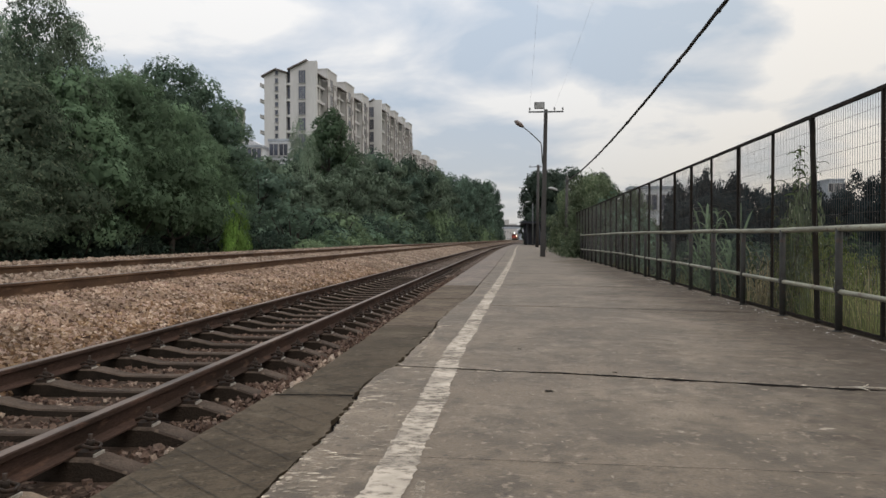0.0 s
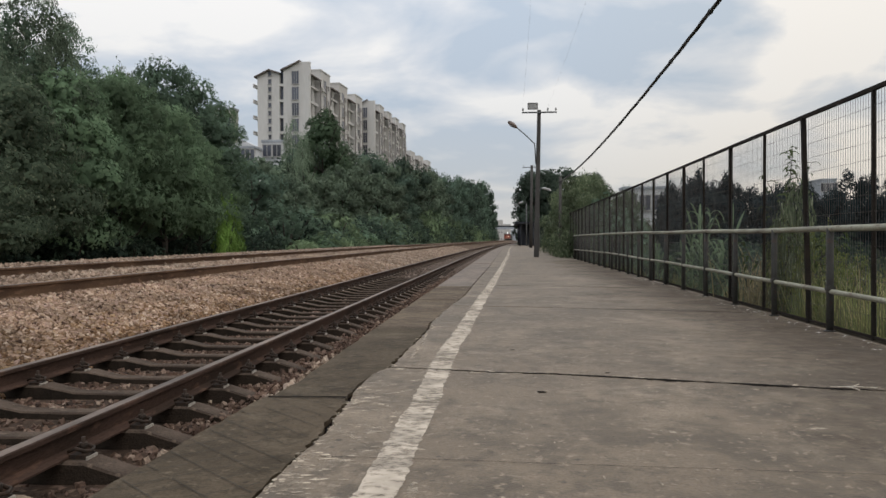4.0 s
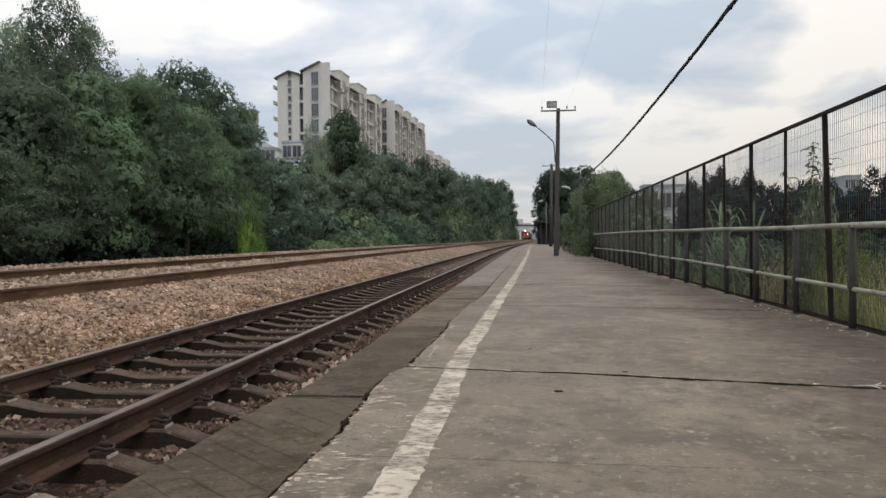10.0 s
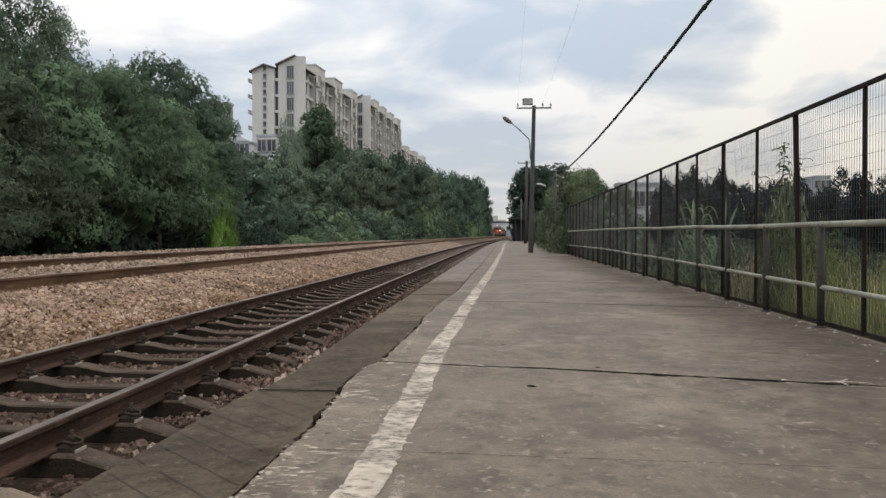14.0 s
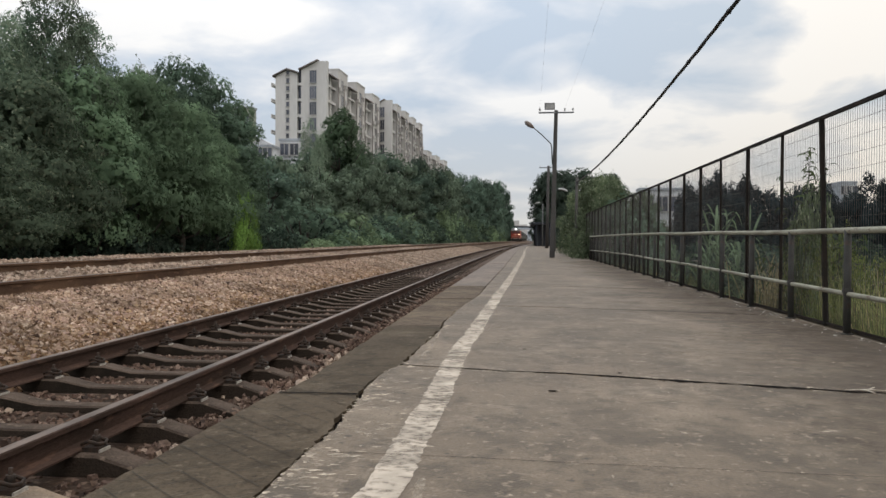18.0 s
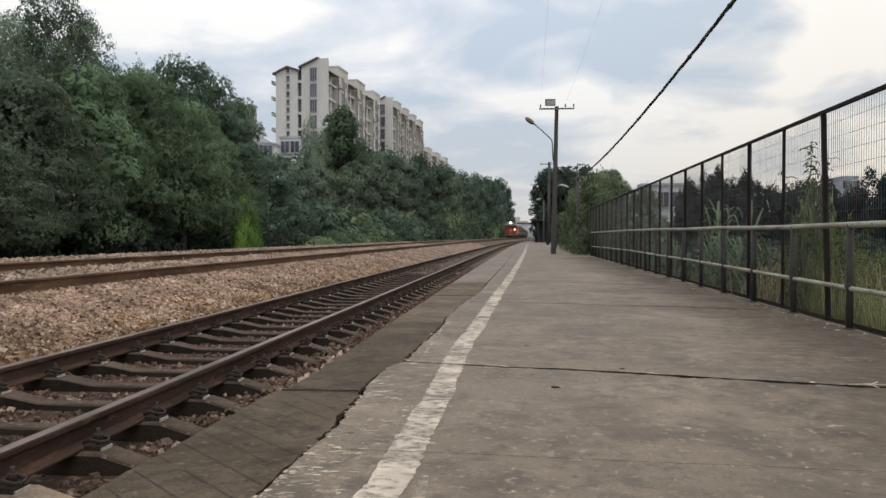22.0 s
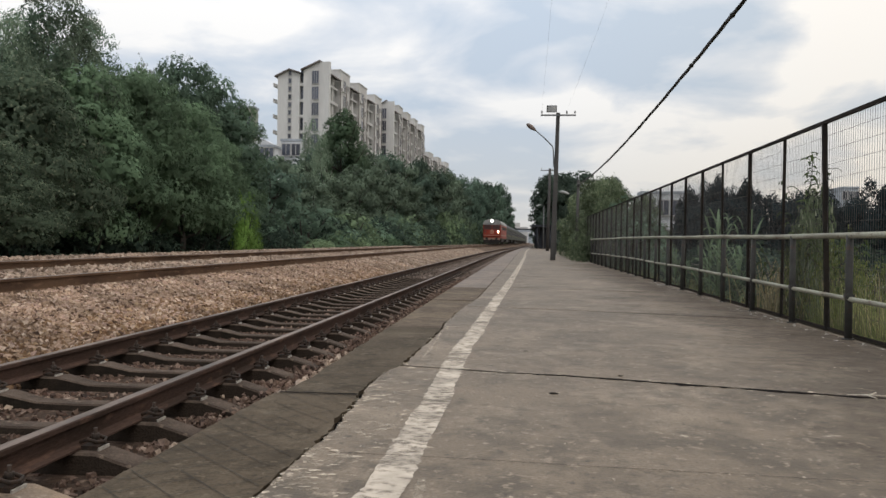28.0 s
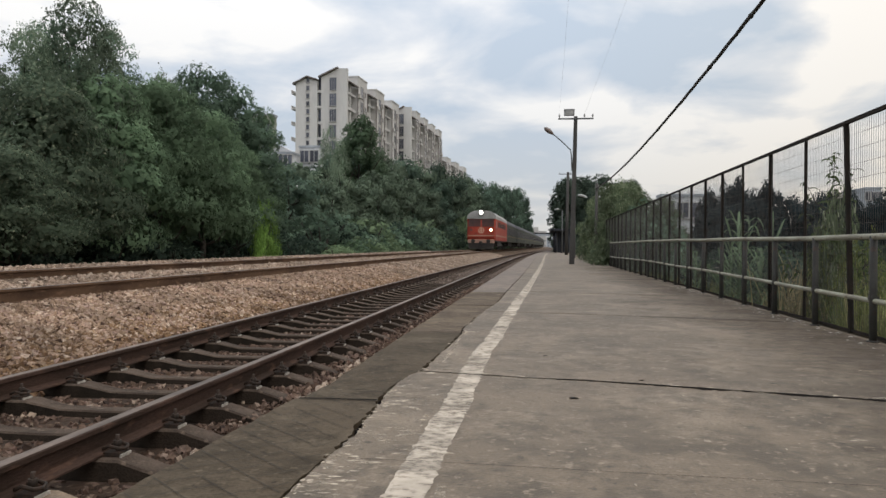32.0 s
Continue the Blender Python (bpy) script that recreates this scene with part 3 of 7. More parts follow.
# ---- mesh helpers ----
def box(bm, x0, x1, y0, y1, z0, z1, m=None):
    v = [bm.verts.new(p) for p in ((x0, y0, z0), (x1, y0, z0), (x1, y1, z0), (x0, y1, z0), (x0, y0, z1), (x1, y0, z1), (x1, y1, z1), (x0, y1, z1))]
    for f in ((0, 3, 2, 1), (4, 5, 6, 7), (0, 1, 5, 4), (1, 2, 6, 5), (2, 3, 7, 6), (3, 0, 4, 7)):
        bm.faces.new([v[i] for i in f])
    if m is not None:
        bmesh.ops.transform(bm, matrix=m, verts=v)
    return v


def tube(bm, a, b, r0, r1=None, n=8, caps=True):
    r1 = r0 if r1 is None else r1
    a, b = Vector(a), Vector(b)
    q = (b - a).to_track_quat("Z", "Y").to_matrix()
    rings = []
    for c, r in ((a, r0), (b, r1)):
        rings.append([bm.verts.new(c + q @ Vector((math.cos(2 * math.pi * i / n) * r, math.sin(2 * math.pi * i / n) * r, 0))) for i in range(n)])
    for i in range(n):
        f = bm.faces.new((rings[0][i], rings[0][(i + 1) % n], rings[1][(i + 1) % n], rings[1][i]))
        f.smooth = n > 5
    if caps:
        bm.faces.new(rings[0][::-1]); bm.faces.new(rings[1])


def path_tube(bm, pts, r, n=8):
    """A tube along points; r a number or a list."""
    rings = []
    pts = [Vector(p) for p in pts]
    for k, p in enumerate(pts):
        d = (pts[min(k + 1, len(pts) - 1)] - pts[max(k - 1, 0)]).normalized()
        side = d.cross(Vector((0, 0, 1)))
        side = side.normalized() if side.length > 1e-3 else Vector((1, 0, 0))
        up = side.cross(d)
        rr = r[k] if isinstance(r, (list, tuple)) else r
        rings.append([bm.verts.new(p + rr * (math.cos(2 * math.pi * i / n) * side + math.sin(2 * math.pi * i / n) * up)) for i in range(n)])
    for A, B in zip(rings, rings[1:]):
        for i in range(n):
            bm.faces.new((A[i], B[i], B[(i + 1) % n], A[(i + 1) % n])).smooth = True
    bm.faces.new(rings[0]); bm.faces.new(rings[-1][::-1])


def prism(bm, profile, y0, y1, m=None):
    """A closed x-z profile drawn along y."""
    A = [bm.verts.new((x, y0, z)) for x, z in profile]
    B = [bm.verts.new((x, y1, z)) for x, z in profile]
    n = len(profile)
    for i in range(n):
        bm.faces.new((A[i], A[(i + 1) % n], B[(i + 1) % n], B[i]))
    bm.faces.new(A[::-1]); bm.faces.new(B)
    if m is not None:
        bmesh.ops.transform(bm, matrix=m, verts=A + B)
    bmesh.ops.recalc_face_normals(bm, faces=bm.faces)


def mesh_of(name, bm, material, bevel=0.0):
    if bevel:
        bmesh.ops.bevel(bm, geom=bm.edges[:], offset=bevel, segments=1, affect="EDGES", clamp_overlap=True)
    me = bpy.data.meshes.new(name)
    bm.to_mesh(me)
    bm.free()
    for mm in (material if isinstance(material, (list, tuple)) else [material]):
        me.materials.append(mm)
    return me


def put(name, me, parent, m=None, label=""):
    ob = new(name, me)
    ob.parent = parent
    if m is not None:
        ob.matrix_basis = m
    return tagged(ob, label)


def part(name, bm, material, parent, label="", bevel=0.0):
    return put(name, mesh_of(name, bm, material, bevel), parent, None, label)


def thing(name, m=None, label="", category="", group="", kind=""):
    ob = new(name)
    ob.empty_display_size = 0.1
    if m is not None:
        ob.matrix_basis = m
    return tagged(ob, label, category, group, kind)


def np_mesh(name, verts, faces, material):
    me = bpy.data.meshes.new(name)
    me.from_pydata(verts.tolist() if hasattr(verts, "tolist") else verts, [], faces.tolist() if hasattr(faces, "tolist") else faces)
    me.materials.append(material)
    me.update()
    return me


# ---- the plan ----
# x to the right of the camera, y along the line, platform top at z = 0
GAUGE_HALF = 0.7525
T1X, T1Z = -3.11, -0.12          # near track: centre, rail top
T2X, T2Z, CANT = -7.20, 0.372, 0.145
BEND_Y = (0, 45, 70, 91, 131, 180, 270, 510, 1500)
BEND_X = (0, 0.02, 0.12, 0.35, 1.25, 2.6, 4.8, 8.3, 20.0)


def bend(y):
    """How far the line has swung to the right at y, smoothed."""
    return float(np.mean([np.interp(y + k, BEND_Y, BEND_X) for k in (-24, -16, -8, 0, 8, 16, 24)]))


STATIONS = [-12, -6, 0, 4, 8, 12, 16, 20, 26, 32, 40, 50, 60, 70, 80, 90, 100, 115, 130, 150, 170, 190, 215, 240, 270, 300, 340, 380, 430, 480, 540, 620, 700, 800, 900, 1000]


def sweep(name, profile, ys, material, smooth=False, closed=False, z_of=None):
    """An open or closed x-z profile carried along the line's bend."""
    verts, faces, n = [], [], len(profile)
    for y in ys:
        b = bend(y)
        for x, z in profile:
            verts.append((x + b, y, z if z_of is None else z + z_of(x, y)))
    for k in range(len(ys) - 1):
        for i in range(n if closed else n - 1):
            j = (i + 1) % n
            faces.append((k * n + i, k * n + j, (k + 1) * n + j, (k + 1) * n + i))
    if closed:
        faces.append(tuple(range(n))[::-1])
        faces.append(tuple(range((len(ys) - 1) * n, len(ys) * n)))
    me = bpy.data.meshes.new(name)
    me.from_pydata(verts, [], faces)
    me.materials.append(material)
    if smooth:
        me.polygons.foreach_set("use_smooth", [True] * len(me.polygons))
    bm = bmesh.new(); bm.from_mesh(me)
    bmesh.ops.recalc_face_normals(bm, faces=bm.faces)
    bm.to_mesh(me); bm.free()
    return me

# ---- ground ----
def build_ground():
    xs = [-2500, -400, -80, -30, -13.5, -12.0, -2.0, 3.2, 3.6, 8, 30, 80, 400, 2500]
    zs = [0, 0, 0, -0.05, -0.05, -0.5, -0.7, -0.7, -0.45, -0.5, -0.55, -0.5, -0.4, -0.3]
    ys = [-400, -40, 0, 12, 25, 40, 60, 90, 140, 220, 400, 900, 2600]
    verts, faces, n = [], [], len(xs)
    for y in ys:
        for x, z in zip(xs, zs):
            verts.append((x + (bend(y) if abs(x) < 20 else 0), y, z))
    for k in range(len(ys) - 1):
        for i in range(n - 1):
            faces.append((k * n + i, k * n + i + 1, (k + 1) * n + i + 1, (k + 1) * n + i))
    ob = new("ground", np_mesh("ground", verts, faces, M["soil"]))
    tagged(ob, "weedy green-brown soil beside the railway", "ground", kind="structure")


build_ground()

BED_PROFILE = [(-14.0, -0.3), (-12.4, -0.02), (-11.0, 0.12), (-9.6, 0.36), (-9.0, 0.43), (-8.5, 0.44), (-8.15, 0.37), (-7.8, 0.29), (-7.2, 0.235),
               (-6.65, 0.165), (-6.4, 0.10), (-6.15, 0.075), (-5.6, -0.02), (-5.0, -0.16), (-4.6, -0.26), (-4.3, -0.33), (-4.15, -0.36)]
BED_DARK = [(-4.15, -0.36), (-3.86, -0.375), (-3.1, -0.38), (-2.36, -0.385), (-1.7, -0.375), (-1.3, -0.38)]


def build_beds():
    ob = new("ballast_bank", sweep("ballast_bank", BED_PROFILE, STATIONS, M["bed"], True))
    tagged(ob, "bank of pale tan and pink track ballast", "ballast", kind="structure")
    ob = new("track_bed", sweep("track_bed", [(x, z + 0.062) for x, z in BED_DARK], [s for s in STATIONS if s >= 32], M["bed_dusty"], True))
    tagged(ob, "dusty ballast filling the far end of the near track", "ballast", kind="structure")
    ob = new("track_bed", sweep("track_bed", BED_DARK, [s for s in STATIONS if s <= 40], M["bed_dark"], True))
    tagged(ob, "oil-darkened brown ballast under the near track", "ballast", kind="structure")


def stones(name, count, x_range, y_range, size, material, label, lift=0.0, power=1.0, seed=1, skip=None):
    """Loose broken stones lying on the bed, all in one mesh."""
    rng = np.random.default_rng(seed)
    cube = np.array([(x, y, z) for x in (-1, 1) for y in (-1, 1) for z in (-1, 1)]) * 0.62
    cf = np.array([(0, 1, 3, 2), (4, 6, 7, 5), (0, 4, 5, 1), (2, 3, 7, 6), (0, 2, 6, 4), (1, 5, 7, 3)])
    x = rng.uniform(*x_range, count)
    u = rng.uniform(0, 1, count) ** power
    y = y_range[0] + u * (y_range[1] - y_range[0])
    if skip is not None:
        keep = ~skip(x, y)
        x, y = x[keep], y[keep]
    n = len(x)
    pts = BED_PROFILE + BED_DARK[1:]
    z = np.interp(x, [q[0] for q in pts], [q[1] for q in pts]) + lift
    b = np.interp(y, STATIONS, [bend(s) for s in STATIONS])
    s = size * rng.uniform(0.55, 1.25, n)
    ang = rng.normal(size=(n, 4)); ang /= np.linalg.norm(ang, axis=1)[:, None]
    w, i, j, k = ang.T
    R = np.stack([1 - 2 * (j * j + k * k), 2 * (i * j - k * w), 2 * (i * k + j * w), 2 * (i * j + k * w), 1 - 2 * (i * i + k * k), 2 * (j * k - i * w),
                  2 * (i * k - j * w), 2 * (j * k + i * w), 1 - 2 * (i * i + j * j)], 1).reshape(n, 3, 3)
    base = cube[None] * rng.uniform(0.6, 1.35, (n, 8, 1)) * rng.uniform(0.65, 1.2, (n, 1, 3))
    V = np.einsum("nij,nvj->nvi", R, base) * s[:, None, None] * 0.5 * 1.3
    V += np.stack([x + b, y, z + s * 0.12], 1)[:, None]
    F = cf[None] + (np.arange(n) * 8)[:, None, None]
    ob = new(name, np_mesh(name, V.reshape(-1, 3), F.reshape(-1, 4), material))
    return tagged(ob, label, "ballast", kind="stuff")


build_beds()
def thin_to_foot(x, y):
    """Pale stones grow scarce towards the stained foot of the bank."""
    edge = np.random.default_rng(77).random(len(x))
    return edge > np.interp(x, (-5.6, -4.95, -4.5, -4.1), (1.0, 0.68, 0.14, 0.02))


stones("ballast_stones", 42000, (-6.38, -4.1), (5.5, 34), 0.061, M["stone"], "loose pale tan and pinkish ballast stones on the bank", power=1.35, seed=3, skip=thin_to_foot)
stones("ballast_stones", 13000, (-5.3, -3.95), (4.5, 36), 0.052, M["stone_foot"], "rust-stained brown stones at the foot of the bank", power=1.3, seed=14)
stones("ballast_stones", 12000, (-6.4, -4.2), (28, 90), 0.085, M["stone_far"], "loose pale ballast stones further along the bank", seed=4)
stones("ballast_stones", 15000, (-9.5, -6.6), (8, 60), 0.065, M["stone_far"], "pale ballast stones between and beyond the far rails", seed=5, skip=lambda x, y: (np.abs(x + 6.4475) < 0.12) | (np.abs(x + 7.9525) < 0.1))


# ---- tracks ----
def rail_profile(cx, top, h=0.152):
    """Flat-bottomed rail, 0.07 head, 0.132 foot."""
    half = [(0.026, 0.0), (0.035, -0.009), (0.035, -0.032), (0.009, -0.045), (0.008, -h + 0.03), (0.03, -h + 0.018), (0.066, -h + 0.01), (0.066, -h)]
    pts = [(cx + x, top + z) for x, z in half] + [(cx - x, top + z) for x, z in half[::-1]]
    return pts


def sleeper_mesh():
    """Concrete sleeper along x: high under the rails, dipped in the middle, sloped sides."""
    sect = [(-1.25, -0.085, 0.15), (-1.2, -0.06, 0.15), (-0.93, 0.02, 0.155), (-0.55, 0.022, 0.155), (-0.3, -0.03, 0.12), (0, -0.035, 0.12), (0.3, -0.03, 0.12),
            (0.55, 0.022, 0.155), (0.93, 0.02, 0.155), (1.2, -0.06, 0.15), (1.25, -0.085, 0.15)]
    bm = bmesh.new()
    rings = []
    for x, z, w in sect:
        rings.append([bm.verts.new(p) for p in ((x, -w * 0.92, -0.16), (x, -w * 0.62, z - 0.012), (x, -w * 0.54, z), (x, w * 0.54, z), (x, w * 0.62, z - 0.012), (x, w * 0.92, -0.16))])
    for A, B in zip(rings, rings[1:]):
        for i in range(5):
            # side and end faces take the slot that has shade in its colour
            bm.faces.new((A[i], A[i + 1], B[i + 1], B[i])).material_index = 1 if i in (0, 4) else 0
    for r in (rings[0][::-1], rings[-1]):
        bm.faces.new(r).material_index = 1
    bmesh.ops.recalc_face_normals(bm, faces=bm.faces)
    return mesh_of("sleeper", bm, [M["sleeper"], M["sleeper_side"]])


def clip_mesh():
    """Rail fastening: bolt, nut and a bent spring clip."""
    bm = bmesh.new()
    box(bm, -0.045, 0.05, -0.055, 0.055, 0.0, 0.018)
    tube(bm, (0.01, 0, 0.0), (0.01, 0, 0.085), 0.012, n=6)
    tube(bm, (0.01, 0, 0.035), (0.01, 0, 0.062), 0.024, n=6)
    path_tube(bm, [(-0.05, -0.05, 0.03), (-0.01, -0.055, 0.045), (0.045, -0.05, 0.035), (0.06, 0, 0.03), (0.045, 0.05, 0.035), (-0.01, 0.055, 0.045), (-0.05, 0.05, 0.03)], 0.0085, 6)
    n = len(bm.faces)
    box(bm, 0.052, 0.062, -0.06, 0.055, 0.0, 0.012)
    bm.faces.ensure_lookup_table()
    for f in bm.faces[n:]:
        f.material_index = 1
    return mesh_of("rail_clip", bm, [M["clip"], M["nylon"]])


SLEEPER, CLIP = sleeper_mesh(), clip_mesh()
SLEEPER_PALE = SLEEPER.copy()
SLEEPER_PALE.materials[0] = M["sleeper_pale"]


def build_track(cx, top, cant, first, pitch, count, clips, label, z_drop, high=0.152, side_mat="rail_side"):
    tr = thing("railway_track", None, label, "railway track", kind="structure")
    fade = lambda y: float(np.interp(y, (0, 70, 88, 2000), (1, 1, 0, 0)))
    for side in (1, -1):
        z_of = (lambda x, y: -side * cant / 2 * fade(y))
        ob = put("rail", sweep("rail", rail_profile(cx + side * GAUGE_HALF, top, high), STATIONS, M[side_mat], closed=True, z_of=z_of), tr, None, "rust-brown steel rail with a worn top")
        cap = [(cx + side * GAUGE_HALF + x, top + z) for x, z in ((-0.03, -0.002), (-0.022, 0.0025), (0.022, 0.0025), (0.03, -0.002))]
        put("running_surface", sweep("running_surface", cap, STATIONS, M["rail_top"], True, z_of=z_of), ob, None, "dull polished rail top")
    for k in range(count):
        y = first + k * pitch
        t = -math.degrees(math.atan((bend(y + 2) - bend(y - 2)) / 4))
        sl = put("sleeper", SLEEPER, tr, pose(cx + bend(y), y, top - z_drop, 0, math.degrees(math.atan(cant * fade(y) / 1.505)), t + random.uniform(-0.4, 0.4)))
        if z_drop < 0.18 and k == 21:
            sl.data = SLEEPER_PALE
            tagged(sl, "paler, cleaner concrete sleeper")
        if k < clips:
            for rx in (-GAUGE_HALF, GAUGE_HALF):
                for s in (-1, 1):
                    put("rail_clip", CLIP, sl, pose(rx + s * 0.108, random.uniform(-0.02, 0.02), 0.02, 0, 0, 0 if s > 0 else 180) @ Matrix.Diagonal((1.0, 0.9, 1.3, 1)))
    return tr


S1_FIRST, S1_PITCH = 1.98 - 19 * 0.69, 0.69
build_track(T1X, T1Z, 0.0, S1_FIRST, S1_PITCH, 239, 59, "near railway track on dark concrete sleepers", 0.177)
build_track(T2X, T2Z, CANT, -11.6, 0.6, 156, 0, "further railway track on a raised ballast bank", 0.215, 0.19, "rail_far")


def on_sleeper(x, y):
    ph = (y - S1_FIRST) / S1_PITCH
    near = np.abs(ph - np.round(ph)) * S1_PITCH < 0.125
    rail = (np.abs(x - T1X - GAUGE_HALF) < 0.07) | (np.abs(x - T1X + GAUGE_HALF) < 0.07)
    return near | rail


stones("track_stones", 17000, (-4.35, -1.5), (2.4, 26), 0.038, M["stone_dark"], "oil-stained brown stones between the sleepers", power=1.3, seed=6, skip=on_sleeper)
stones("track_stones", 5200, (-2.12, -1.33), (4.9, 34), 0.036, M["stone_dark"], "dark stones heaped against the platform edge", lift=0.03, power=1.2, seed=8, skip=lambda x, y: np.abs(x - T1X - GAUGE_HALF) < 0.13)
stones("track_stones", 7000, (-4.3, -1.45), (25, 70), 0.06, M["stone_mid"], "dusty stones between the far sleepers", lift=0.035, power=1.2, seed=21)
stones("track_stones", 170, (-1.75, -1.37), (4.6, 8), 0.05, M["stone_far"], "pale stones fallen beside the platform edge", lift=0.09, seed=18)
stones("track_stones", 60, (-3.7, -1.5), (3.0, 6), 0.04, M["stone_far"], "pale stones strewn between the sleepers", lift=0.01, seed=19, skip=on_sleeper)


# ---- platform ----
EDGE_X, STRIP_X, FAR_X, PLAT_END = -1.345, -0.83, 3.28, 150.0


STRIP_Y = (0, 2.6, 3.2, 3.4, 3.62, 3.98, 4.2, 4.44, 4.5, 4.96, 5.3, 5.46, 5.6, 6.3, 6.8, 7.9, 8.4, 10.4, 11.4, 12.5, 17, 24, 40)
STRIP_AT = (-0.86, -0.855, -0.85, -0.845, -0.82, -0.848, -0.85, -0.868, -0.882, -0.882, -0.85, -0.80, -0.79, -0.795, -0.77, -0.762, -0.795, -0.755, -0.70, -0.655, -0.63, -0.57, -0.52)


def strip_x(y):
    return float(np.interp(y, STRIP_Y, STRIP_AT)) - STRIP_X


def edge_x(y):
    """Track-side edge of the kerb strip, broken back here and there."""
    return float(np.interp(y, (0, 2.5, 3.4, 4.0, 4.42, 4.5, 5.1, 9, 20, 40), (-1.47, -1.465, -1.425, -1.40, -1.385, -1.34, -1.315, -1.335, -1.32, -1.30))) + 0.014 * noise.noise(Vector((y * 2.1, 9, 1))) + 0.01 * noise.noise(Vector((y * 9.0, 9, 4)))


def jag(y, seed=0.0, amp=0.025):
    return strip_x(y) + amp * 0.35 * noise.noise(Vector((seed, y * 1.7, 0.0))) + amp * 0.6 * noise.noise(Vector((seed + 5, y * 6.1, 0.0))) + amp * 0.75 * noise.noise(Vector((seed + 9, y * 19.0, 0.0)))


JOINT_X, JOINT_D = (-0.83, -0.355, -0.06, 0.3, 0.656, 0.986, 1.3, 1.9, 2.1, 3.3), (0.0, 0.10, 0.175, 0.21, 0.29, 0.39, 0.465, 0.62, 0.655, 1.0)


def joint_y(x, y0):
    """Slab joints run slightly askew across the platform."""
    return y0 - float(np.interp(x, JOINT_X, JOINT_D)) + 0.012 * noise.noise(Vector((x * 1.4, y0, 3.0)))


def slab(y0, y1, parent, xa, xb, top, mat_name, ragged, gap=0.012, steps=14, thick=0.35, x_gap=0.006):
    """One cast slab with uneven edges."""
    bm = bmesh.new()
    ring = []
    def across(y):
        x0 = STRIP_X + jag(y) + x_gap if ragged else xa
        return [x0 + (xb - x0) * i / steps for i in range(steps + 1)]
    long_n = max(2, int(min(130, (y1 - y0) / (0.045 if y0 < 12 else 0.2))))
    if ragged:
        left = [(STRIP_X + jag(y0 + (y1 - y0) * k / long_n) + x_gap, y0 + (y1 - y0) * k / long_n) for k in range(1, long_n)]
    else:
        left = []
    ring += [(x, joint_y(x, y0) + gap / 2 + 0.004 * random.random()) for x in across(y0)]
    ring += [(x, joint_y(x, y1) - gap / 2 - 0.004 * random.random()) for x in across(y1)[::-1]]
    ring += left[::-1]
    ring = [(x + bend(y), y) for x, y in ring]
    A = [bm.verts.new((x, y, top - thick)) for x, y in ring]
    Bm = [bm.verts.new((x, y, top - 0.006)) for x, y in ring]
    cx, cy = sum(p[0] for p in ring) / len(ring), sum(p[1] for p in ring) / len(ring)
    C = [bm.verts.new((x + (0.006 if x < cx else -0.006), y + (0.006 if y < cy else -0.006), top)) for x, y in ring]
    n = len(ring)
    for i in range(n):
        j = (i + 1) % n
        bm.faces.new((A[i], A[j], Bm[j], Bm[i])); bm.faces.new((Bm[i], Bm[j], C[j], C[i]))
    bm.faces.new(C)
    bmesh.ops.triangulate(bm, faces=[f for f in bm.faces if len(f.verts) > 4])
    return part("slab", bm, M[mat_name], parent)


def strip_slab(y0, y1, parent, top):
    bm = bmesh.new()
    n = max(3, int(min(100, (y1 - y0) / (0.05 if y0 < 12 else 0.2))))
    ring = [(edge_x(y0 + (y1 - y0) * k / n), y0 + 0.006 + (y1 - y0 - 0.012) * k / n) for k in range(n + 1)]
    ring += [(STRIP_X + jag(y0 + (y1 - y0) * k / n) - 0.018 - 0.022 * max(0.0, noise.noise(Vector((k * 0.16, y0, 2)))) - 0.034 * abs(noise.noise(Vector((k * 0.9, y0, 5)))), y0 + 0.006 + (y1 - y0 - 0.012) * k / n) for k in range(n, -1, -1)]
    ring = [(x + bend(y), y) for x, y in ring]
    A = [bm.verts.new((x, y, top - 0.32)) for x, y in ring]
    C = [bm.verts.new((x, y, top)) for x, y in ring]
    m = len(ring)
    for i in range(m):
        j = (i + 1) % m
        bm.faces.new((A[i], A[j], C[j], C[i]))
    bm.faces.new(C)
    bmesh.ops.recalc_face_normals(bm, faces=bm.faces)
    bmesh.ops.triangulate(bm, faces=[f for f in bm.faces if len(f.verts) > 4])
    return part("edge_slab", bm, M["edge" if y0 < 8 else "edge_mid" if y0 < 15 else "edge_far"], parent)


